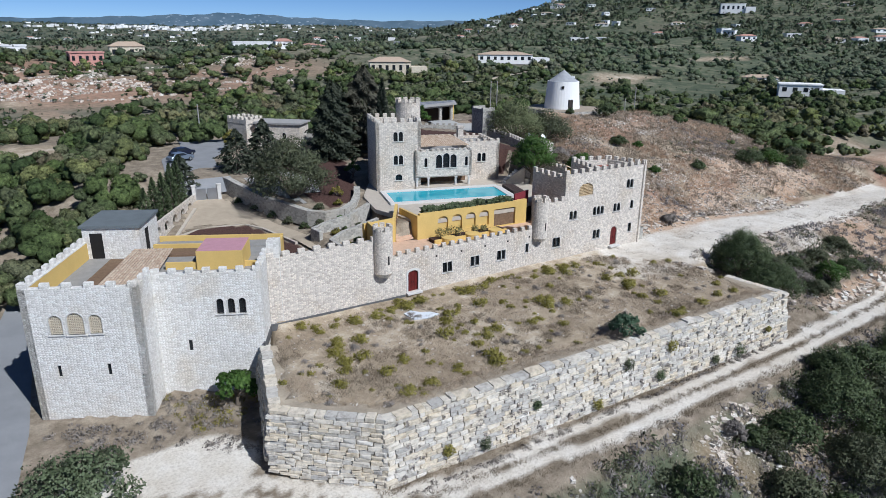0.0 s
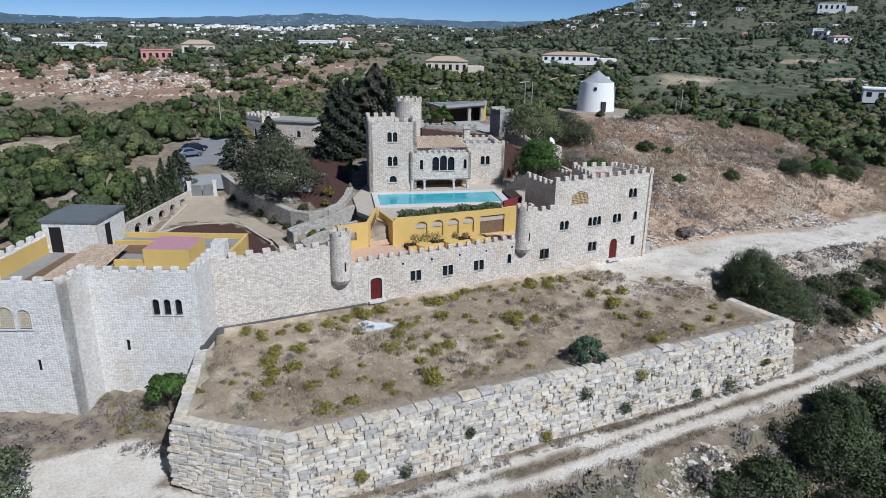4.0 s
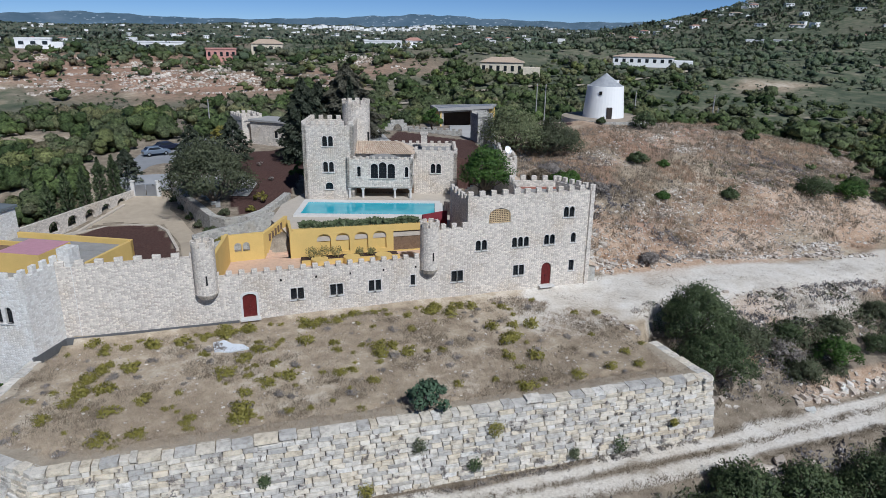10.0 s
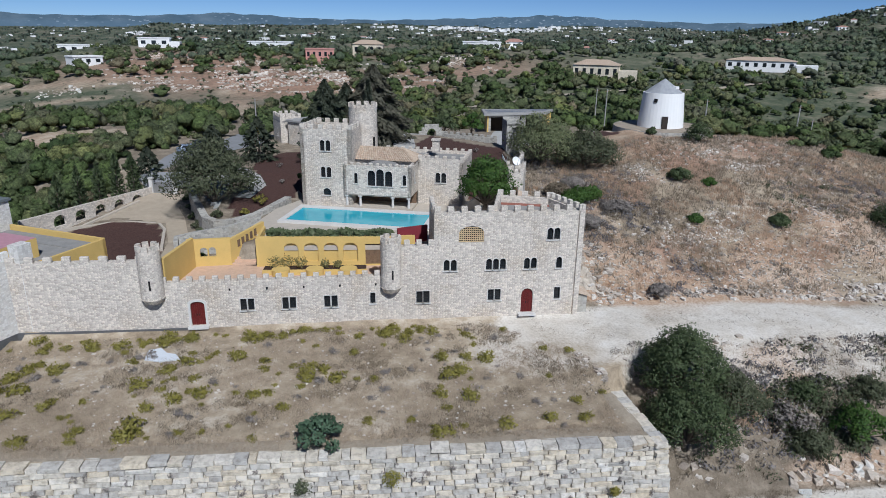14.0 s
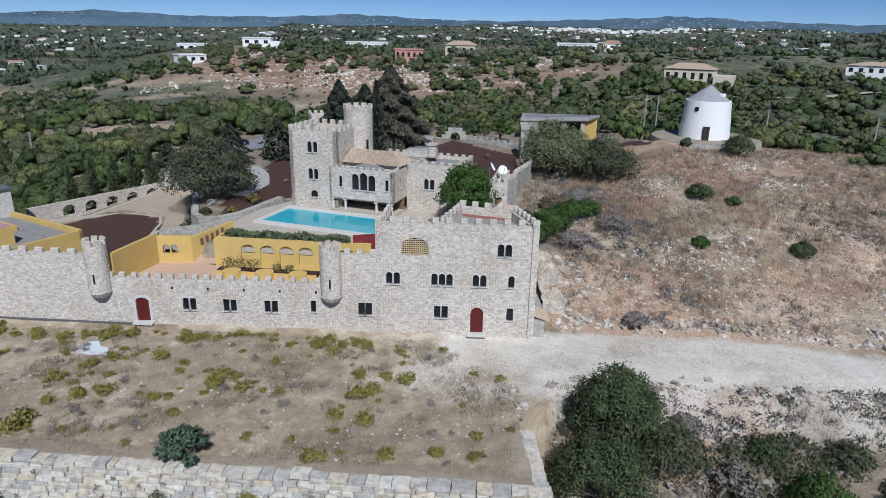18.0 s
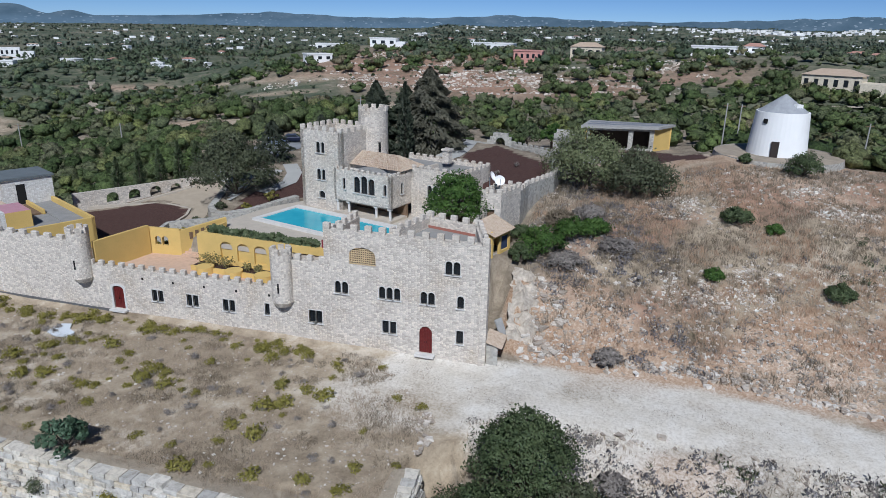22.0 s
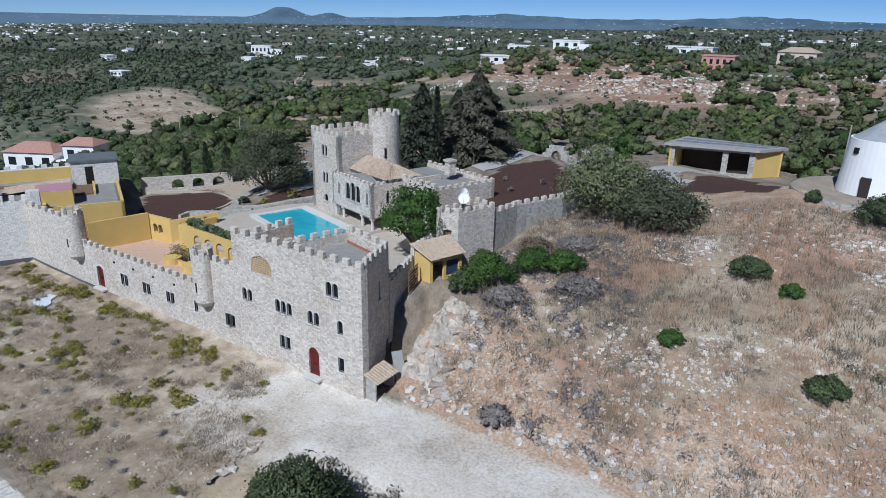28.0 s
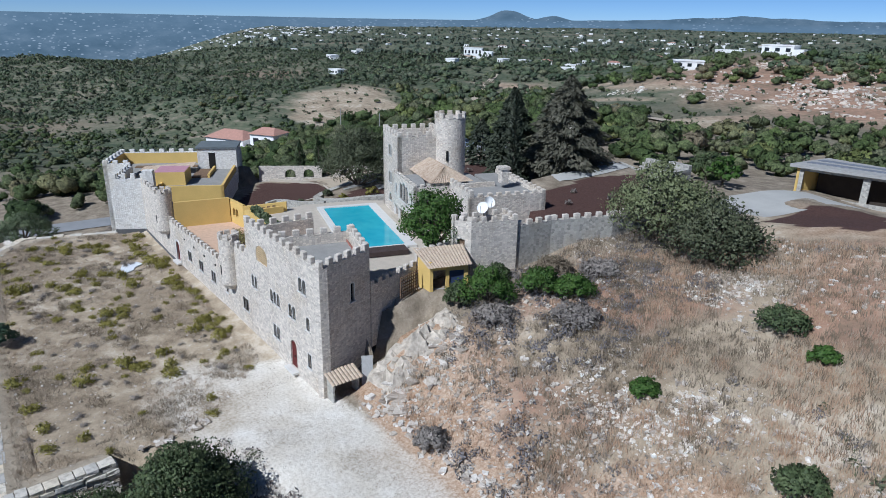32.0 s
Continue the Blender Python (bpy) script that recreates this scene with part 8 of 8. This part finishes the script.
woods("near_woods", x, y, 1.0 + 2.6 * rng2.random(380) ** 1.4, 150, WOODS, "scattered dark trees east of the mill")
for count, r0, r1, per, top in ((1500, 150, 360, 36, 1.5), (6500, 300, 900, 16, 2.2)):
    x, y = polar(count, r0, r1, -94, -50, power=0.8)
    k = ~inside(x, y, CLEAR) & (np.hypot(clearing(x, y)[0] / 60, clearing(x, y)[1] / 31) > 1)
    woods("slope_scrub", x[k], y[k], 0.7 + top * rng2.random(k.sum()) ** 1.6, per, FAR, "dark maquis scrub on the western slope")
x, y = polar(4200, 100, 430, -92, 76, power=0.8)
k = ~inside(x, y, CLEAR)
x, y = x[k], y[k]
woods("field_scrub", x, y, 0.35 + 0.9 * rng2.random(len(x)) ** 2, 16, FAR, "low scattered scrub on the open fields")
scatter = lambda x, y: ~inside(x, y, CLEAR) & (fields(x, y) < 0.5) & open_land(x, y, 0.92) & (0.7 * wave(x, y, 11, 3.0) + 1.3 * wave(x, y, 33, 1.0) + 1.1 * rng2.random(len(x)) > 0.28)
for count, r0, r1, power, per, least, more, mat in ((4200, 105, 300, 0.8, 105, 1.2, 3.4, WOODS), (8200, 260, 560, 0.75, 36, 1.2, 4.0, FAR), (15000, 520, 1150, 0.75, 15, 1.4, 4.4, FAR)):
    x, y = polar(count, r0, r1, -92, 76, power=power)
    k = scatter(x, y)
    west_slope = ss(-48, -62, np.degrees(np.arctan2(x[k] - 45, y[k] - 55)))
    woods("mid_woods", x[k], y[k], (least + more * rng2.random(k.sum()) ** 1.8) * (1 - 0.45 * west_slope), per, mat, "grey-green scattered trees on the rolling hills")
x, y = polar(5000, 420, 1750, 32, 78, power=0.8)
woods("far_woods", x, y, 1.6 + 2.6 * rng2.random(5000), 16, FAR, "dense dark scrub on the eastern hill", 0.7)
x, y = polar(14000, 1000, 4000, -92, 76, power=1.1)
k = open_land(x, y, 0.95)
woods("far_woods", x[k], y[k], 2.6 + 4.4 * rng2.random(k.sum()), 8, HAZY, "grey-green haze-tinted woodland over the distant hills", 0.6)

ROOFRED = plain("far_clay_roof", (0.46, 0.26, 0.2), 0.9)
PINKWALL = plain("pink_render", (0.58, 0.3, 0.25), 0.9)
CREAM = plain("cream_render", (0.68, 0.6, 0.46), 0.9)


HOMES = []


def villa(x, y, w, d, h, deg, wallmat, roofmat, label, hip=0.0, windows=4, wing=0.0, z=None):
    """A country house: walls, roof with eaves, and its dark windows."""
    if z is None:
        HOMES.append((x, y, w, deg))
    z = gz(x, y) - 0.4 if z is None else z
    F = Frame2(x, y, deg)
    t = thing("villa", (x, y, z), label, "house")
    bm = bmesh.new()
    prism(bm, [F(-w / 2, -d / 2), F(w / 2, -d / 2), F(w / 2, d / 2), F(-w / 2, d / 2)], z, z + h)
    walls = part("wall", bm, wallmat, t)
    bm = bmesh.new()
    if hip:
        base = [(*F(sx * (w / 2 + 0.5), sy * (d / 2 + 0.5)), z + h) for sx, sy in ((-1, -1), (1, -1), (1, 1), (-1, 1))]
        top = [(*F(sx * w * 0.25, 0), z + h + hip) for sx in (-1, 1)]
        v = [bm.verts.new(p) for p in base + top]
        for q in ((0, 1, 5, 4), (1, 2, 5), (2, 3, 4, 5), (3, 0, 4), (3, 2, 1, 0)):
            bm.faces.new([v[i] for i in q])
    else:
        prism(bm, [F(-w / 2 - 0.3, -d / 2 - 0.3), F(w / 2 + 0.3, -d / 2 - 0.3), F(w / 2 + 0.3, d / 2 + 0.3), F(-w / 2 - 0.3, d / 2 + 0.3)], z + h, z + h + 0.45)
    part("roof", bm, roofmat, t)
    if wing:
        bm = bmesh.new()
        prism(bm, [F(w / 2, -d * 0.7), F(w / 2 + wing, -d * 0.7), F(w / 2 + wing, d * 0.3), F(w / 2, d * 0.3)], z, z + h * 0.7)
        part("wing", bm, wallmat, t)
    for i in range(windows):
        u = -w / 2 + w * (i + 0.5) / windows
        bm = bmesh.new()
        a, b = F(u - w * 0.22 / windows, -d / 2 - 0.04), F(u + w * 0.22 / windows, -d / 2 - 0.04)
        wall(bm, a, b, z + h * 0.45, z + h * 0.8, 0.05)
        part("window", bm, GLASS, walls)
    return t


villa(151, 266, 18, 10, 6.5, -25, CREAM, TILES, "cream villa with a tiled hip roof among trees", 2.0, 6, 7)
villa(122, 362, 20, 9, 5, -12, WHITE, WHITE, "long white flat-roofed country house", 0, 6, 8)
villa(140, 364, 9, 8, 5, -12, WHITE, ROOFRED, "white country house with a red roof", 1.5, 3)
villa(38, 327, 13, 8, 5.5, 2, PINKWALL, PINKWALL, "pink flat-roofed house on the red hill", 0, 5)
villa(8.5, 394, 24, 10, 6, -2, WHITE, WHITE, "white flat-roofed house with wide windows on the ridge", 0, 6)
villa(62, 372, 16, 10, 7, -6, CREAM, TILES, "cream house with a hip roof on the ridge", 2.2, 4)
villa(-100, 418, 22, 9, 5, 14, WHITE, WHITE, "white flat-roofed houses in the valley", 0, 4, 8)
villa(-42, 353, 14, 8, 4.5, 6, WHITE, WHITE, "small white house on the slope", 0, 3, 5)
villa(-593, 631, 24, 14, 12, 42, WHITE, WHITE, "tall white villa on the wooded slope", 0, 5, 14)
villa(-101, 117, 15, 10, 6.6, 30, WHITE, ROOFRED, "white house with a faded red tile roof below the castle", 2.4, 3, 6)
villa(-86, 123, 9, 8, 6, 30, WHITE, ROOFRED, "small white house with a red tile roof below the castle", 1.8, 2)
villa(245, 301, 30, 11, 5, -35, WHITE, TILES, "long white house with a low tiled roof", 1.6, 8, 9)
villa(284, 153, 16, 10, 5, -55, WHITE, WHITE, "white house with terraces in the east valley", 0, 4, 8)
villa(471, 457, 34, 12, 6, -40, WHITE, WHITE, "large white building below the hill", 0, 8, 10)
villa(834, 556, 30, 16, 12, -50, WHITE, WHITE, "white villa on the hillside", 0, 5, 12)
villa(1130, 720, 34, 18, 12, -45, CREAM, WHITE, "pale villa high on the hill", 0, 6)

hx, hy = [], []
for x, y, w, deg in HOMES:
    for k in range(9):
        u, v = (rng2.random() - 0.5) * (w + 22), (-1 if k < 5 else 1) * (8 + 9 * rng2.random())
        px, py = Frame2(x, y, deg)(u, v)
        hx.append(px)
        hy.append(py)
woods("garden_trees", np.array(hx), np.array(hy), 1.2 + 2.2 * rng2.random(len(hx)), 150, WOODS, "garden trees round the country houses", 1.0)
kinds = []
for w, d, h, hip, rm in ((12, 8, 4, 0, WHITE), (13, 8, 4.5, 1.5, ROOFRED), (9, 8, 5.5, 0, WHITE), (17, 9, 3.6, 1.3, TILES)):
    t = villa(0, 2600 + len(kinds) * 60, w, d, h, 0, WHITE, rm, "small white country house among trees", hip, 3, z=0.0)
    t["group"] = "country houses"
    kinds.append(t)
spots = []
while len(spots) < 150:
    r, a = 430 + 1500 * rng2.random() ** 1.1, math.radians(-62 + 134 * rng2.random())
    x, y = 45 + r * math.sin(a), 55 + r * math.cos(a)
    if wave(np.array(x), np.array(y), 150, 8.0) < -0.25 + 0.3 * rng2.random() or (r < 420 and abs(x - 30) < 90):
        continue
    spots.append((x, y))
for i, (x, y) in enumerate(spots):
    src = kinds[i % 4]
    m = pose(x, y, gz(x, y) - 0.6, 0, 0, -60 + 120 * rng2.random())
    if i < 4:
        src.matrix_basis = m
    else:
        copy_thing(src, m)


EAST_HOMES = ((702, 718), (708, 665), (722, 672), (659, 530), (672, 536), (766, 587), (511, 340), (505, 321), (586, 330), (607, 305), (623, 291), (673, 296), (690, 300), (334, 202), (712, 897), (630, 863), (812, 672), (910, 448), (520, 352), (640, 300))
for i, (x, y) in enumerate(EAST_HOMES):
    copy_thing(kinds[(i * 3) % 4], pose(x, y, gz(x, y) - 0.4, 0, 0, -70 + 50 * rng2.random()))
WEST_HOMES = ((-60, 309), (-542, 581), (-560, 590), (-800, 1380), (-770, 1400))
for i, (x, y) in enumerate(WEST_HOMES):
    copy_thing(kinds[(i * 3) % 4], pose(x, y, gz(x, y) - 0.4, 0, 0, 10 + 40 * rng2.random()))


def town(name, x, y, w, h, label):
    """Far white houses of a town, too many to count."""
    n = len(x)
    z = height(x, y)
    s = np.stack([w, w * (0.6 + 0.4 * rng2.random(n)), h], 1)
    v = (CUBE + np.array([0, 0, 0.5]))[None] * s[:, None, :]
    a = rng2.random(n) * 6.283
    c, q = np.cos(a)[:, None], np.sin(a)[:, None]
    v = np.stack([v[..., 0] * c - v[..., 1] * q + x[:, None], v[..., 0] * q + v[..., 1] * c + y[:, None], v[..., 2] + z[:, None] - 0.5], -1).reshape(-1, 3)
    f = (CUBEF[None] + 8 * np.arange(n)[:, None, None]).reshape(-1, 4)
    tagged(raw(name, v, f, WHITE), label, "town", kind="stuff")


x, y = polar(420, 900, 3300, -75, 60, power=0.8)
town("far_town", x, y, 6 + 8 * rng2.random(420), 3 + 2.5 * rng2.random(420), "white houses strewn over the distant hills")
a = np.radians(7 + 9 * rng2.random(130) + 3 * rng2.normal(size=130))
r = 2250 + 500 * rng2.random(130)
town("far_town", 45 + r * np.sin(a), 55 + r * np.cos(a), 9 + 12 * rng2.random(130), 4 + 5 * rng2.random(130), "dense white town under the distant hills")
x, y = polar(520, 1900, 4300, -95, -58, power=0.7)
town("far_town", x, y, 8 + 9 * rng2.random(520), 3 + 3 * rng2.random(520), "white houses over the distant coastal plain")

# ---- the far horizon: glowing backdrop with painted haze over blue hills and the coastal plain ----


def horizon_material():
    k = Mat("glowing_haze_hills", 1.0, 0.0, 0.0)
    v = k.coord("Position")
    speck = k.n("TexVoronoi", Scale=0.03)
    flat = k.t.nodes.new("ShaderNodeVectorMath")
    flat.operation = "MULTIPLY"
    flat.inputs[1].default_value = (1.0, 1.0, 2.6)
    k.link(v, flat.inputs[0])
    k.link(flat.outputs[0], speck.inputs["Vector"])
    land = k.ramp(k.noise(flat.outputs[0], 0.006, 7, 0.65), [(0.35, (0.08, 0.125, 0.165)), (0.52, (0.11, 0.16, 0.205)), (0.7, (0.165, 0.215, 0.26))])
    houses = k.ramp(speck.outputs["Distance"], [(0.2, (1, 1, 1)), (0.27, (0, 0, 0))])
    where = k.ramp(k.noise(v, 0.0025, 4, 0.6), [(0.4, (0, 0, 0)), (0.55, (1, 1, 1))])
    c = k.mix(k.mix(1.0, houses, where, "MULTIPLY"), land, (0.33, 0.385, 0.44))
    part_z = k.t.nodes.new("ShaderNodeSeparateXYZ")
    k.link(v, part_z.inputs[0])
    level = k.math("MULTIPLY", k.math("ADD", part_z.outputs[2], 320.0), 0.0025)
    # painted haze thickens up to eye level, thin on the ridges above
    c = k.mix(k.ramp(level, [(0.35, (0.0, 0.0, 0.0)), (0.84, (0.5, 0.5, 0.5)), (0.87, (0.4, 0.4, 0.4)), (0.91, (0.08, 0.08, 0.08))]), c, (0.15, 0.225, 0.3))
    # black base: the hazy blue shows only as glow
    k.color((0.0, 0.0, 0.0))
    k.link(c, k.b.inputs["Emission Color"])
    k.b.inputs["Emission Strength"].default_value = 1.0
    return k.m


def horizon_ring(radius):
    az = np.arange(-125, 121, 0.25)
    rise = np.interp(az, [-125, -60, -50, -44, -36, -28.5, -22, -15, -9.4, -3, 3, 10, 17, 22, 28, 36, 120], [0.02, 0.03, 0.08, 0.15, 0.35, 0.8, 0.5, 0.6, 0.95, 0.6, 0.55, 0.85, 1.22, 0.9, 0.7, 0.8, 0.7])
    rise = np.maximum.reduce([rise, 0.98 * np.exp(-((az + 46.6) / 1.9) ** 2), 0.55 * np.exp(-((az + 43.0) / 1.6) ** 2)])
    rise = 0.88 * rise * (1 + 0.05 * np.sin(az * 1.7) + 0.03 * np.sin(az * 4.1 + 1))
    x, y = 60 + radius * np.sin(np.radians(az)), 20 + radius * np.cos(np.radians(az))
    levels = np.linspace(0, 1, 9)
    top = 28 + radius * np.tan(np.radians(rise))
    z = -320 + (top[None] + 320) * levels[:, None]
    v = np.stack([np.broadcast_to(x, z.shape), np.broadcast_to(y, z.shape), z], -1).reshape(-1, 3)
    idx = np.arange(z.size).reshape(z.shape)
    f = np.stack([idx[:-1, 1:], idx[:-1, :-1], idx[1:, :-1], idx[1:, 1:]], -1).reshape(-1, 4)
    tagged(raw("backdrop", v, f, horizon_material()), "glowing backdrop painted as hazy blue hills and plain on the far horizon", "backdrop", kind="structure")


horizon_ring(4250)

# ---- retaining wall of quarry blocks ----
retain = thing("retaining_wall", (45, 37, -6.3), "battered retaining wall of large pale quarry blocks", "retaining wall", kind="structure")
BACKFILL = plain("dry_backfill_earth", (0.42, 0.355, 0.265), 0.95, vary=0.35, scale=0.8, grain=5)
FACES = [((14.3, 44.7), (17.5, 55.8), (13.7, 44.9), (16.9, 55.9), -4.9, -3.0), ((14.3, 44.7), (21.2, 38.8), (13.7, 43.9), (20.6, 37.9), -5.2, -6.8), ((21.2, 38.8), (72.75, 36.7), (21.0, 37.7), (73.2, 35.8), -6.8, -6.5), ((72.75, 36.7), (72.3, 43.6), (73.6, 36.4), (73.0, 43.6), -6.5, -4.4)]
for i, (a, b, fa, fb, za, zb) in enumerate(FACES):
    bm = bmesh.new()
    mid = Vector((45, 48, 0))
    lo, hi = [], []
    inw = (Vector((b[1] - a[1], a[0] - b[0], 0))).normalized()
    if inw.dot(mid - Vector((*a, 0))) < 0:
        inw = -inw
    P = lambda p, z, d: bm.verts.new(Vector((*p, z)) + inw * d)
    v = [P(fa, za - 0.6, 0.35), P(fb, zb - 0.6, 0.35), P(b, -0.62, 0.35), P(a, -0.62, 0.35), P(a, -0.62, 1.7), P(b, -0.62, 1.7), P(fb, zb - 0.6, 1.7), P(fa, za - 0.6, 1.7)]
    for q in ((0, 1, 2, 3), (3, 2, 5, 4), (4, 5, 6, 7), (7, 6, 1, 0), (0, 3, 4, 7), (1, 6, 5, 2)):
        bm.faces.new([v[k] for k in q])
    bmesh.ops.recalc_face_normals(bm, faces=bm.faces)
    part("core", bm, plain("dark_joint_earth", (0.13, 0.11, 0.09), 0.95), retain)
    bm = bmesh.new()
    P2 = lambda p, d: (Vector((*p, 0)) + inw * d)
    prism(bm, [tuple(P2(a, 0.75))[:2], tuple(P2(b, 0.75))[:2], tuple(P2(b, 2.4))[:2], tuple(P2(a, 2.4))[:2]], -0.9, [-0.36, -0.36, -0.6, -0.6])
    part("backfill", bm, BACKFILL, retain)


def block_mesh(seed):
    r = random.Random(seed)
    bm = bmesh.new()
    add_box(bm, (0, 0, 0), (1, 1, 1))
    for v in bm.verts:
        v.co += Vector((r.uniform(-0.03, 0.03), r.uniform(-0.06, 0.06), r.uniform(-0.035, 0.035)))
    bmesh.ops.bevel(bm, geom=list(bm.edges), offset=0.04, segments=1, affect="EDGES")
    for v in bm.verts:
        v.co += Vector((r.uniform(-0.012, 0.012), r.uniform(-0.03, 0.03), r.uniform(-0.02, 0.02)))
    bmesh.ops.triangulate(bm, faces=bm.faces)
    me = bpy.data.meshes.new("stone_block")
    bm.to_mesh(me)
    bm.free()
    me.materials.append(BLOCK)
    return me


BLOCKS = [block_mesh(300 + i) for i in range(12)]
bco, bfa = [], []
for me in BLOCKS:
    co = np.empty(len(me.vertices) * 3, np.float32)
    me.vertices.foreach_get("co", co)
    bco.append(co.reshape(-1, 3))
    bfa.append(np.array([tuple(p.vertices) for p in me.polygons]))
rest_v, rest_f, kr, single = [], [], 0, 0
rb = random.Random(8)
for a, b, fa, fb, za, zb in FACES:
    A, B, FA, FB = Vector((*a, -0.35)), Vector((*b, -0.35)), Vector((*fa, za)), Vector((*fb, zb))
    courses = 17
    e = (B - A).normalized()
    inw = Vector((e.y, -e.x, 0))
    if inw.dot(Vector((45, 48, 0)) - A) < 0:
        inw = -inw
    L = (B - A).length
    for c in range(courses):
        f0, f1 = c / courses, (c + 1) / courses
        u = -rb.uniform(0, 0.5)
        while u < L:
            w = rb.uniform(0.5, 1.0) + 0.9 * rb.random() ** 2
            w = min(w, L - u + 0.3)
            if w < 0.3:
                break
            t = min(1, max(0, (u + w / 2) / L))
            top, bot = A.lerp(B, t), FA.lerp(FB, t)
            p = top.lerp(bot, (f0 + f1) / 2) + inw * (0.38 + rb.uniform(-0.06, 0.05))
            hgt = (top.z - bot.z) / courses
            if c == 0 and rb.random() < 0.25:
                p.z += rb.uniform(-0.1, 0.18)
            k = rb.randrange(12)
            m = Matrix.Translation(p) @ Matrix.Rotation(math.atan2(e.y, e.x) + rb.gauss(0, 0.014), 4, "Z") @ Matrix.Rotation(rb.gauss(0, 0.008), 4, "Y") @ Matrix.Diagonal((w - 0.045, 0.95, hgt * 0.9, 1))
            if single < 300 and 18.5 < p.x < 46 and p.y < 40.5:
                ob = new("stone_block", BLOCKS[k])
                ob.parent = retain
                ob.matrix_basis = Matrix.Translation(-retain.location) @ m
                single += 1
            else:
                mm = np.array(m)
                v = bco[k] @ mm[:3, :3].T + mm[:3, 3]
                rest_v.append(v - np.array(retain.location))
                rest_f.append(bfa[k] + kr)
                kr += len(v)
            u += w
raw("stone_blocks", np.concatenate(rest_v), np.concatenate(rest_f), BLOCK, retain, kind="stuff")
# weeds rooted in the joints
wx, wz = 22 + 50 * rng1.random(130), -0.8 - 4.8 * rng1.random(130)
wy = 38.75 - 0.04 * (wx - 21.2) - 0.17 * (-0.35 - wz) * 0.95 - 0.05
pts = []
for x0, y0, z0, s in zip(wx, wy, wz, 0.14 + 0.42 * rng1.random(130) ** 2):
    d = rng1.normal(size=(34, 3))
    d /= np.linalg.norm(d, axis=1)[:, None]
    d[:, 1] = -np.abs(d[:, 1])
    pts.append(np.array([x0, y0, z0]) + d * s * rng1.random((34, 1)))
v, f = cards(rng1, np.concatenate(pts), 0.09, 0.2, 0.5)
tagged(raw("wall_weeds", v, f, DRY, out=np.tile(np.array([0.0, -0.7, 0.7]), (len(v), 1))), "dry weeds rooted in the joints of the retaining wall", "weeds", kind="stuff")

for k, (u, z, r) in enumerate(((0.1, -4.6, 0.55), (0.17, -5.2, 0.6), (0.28, -3.4, 0.5), (0.42, -5.4, 0.6), (0.5, -2.6, 0.65), (0.585, -4.8, 0.6), (0.62, -2.2, 0.7), (0.75, -5.3, 0.5), (0.83, -5.2, 0.75), (0.93, -4.0, 0.35))):
    x, y = 21.2 + 51.5 * u, 38.8 - 2.1 * u - 0.17 * (-0.35 - z) - 0.1
    t = thing("wall_shrub", (x, y, z), "dry green shrub rooted in a joint of the retaining wall", "shrub", "retaining wall shrubs")
    v, f = leaf_mass(rng1, 420, (x, y - 0.2, z + 0.2), (r, r * 0.7, r), 0.075, shell=0.25)
    raw("foliage", v - np.array([x, y, z]), f, (SCRUB, OAK, CAROB)[k % 3], t, out=outward(v, (x, y + 0.4, z)))
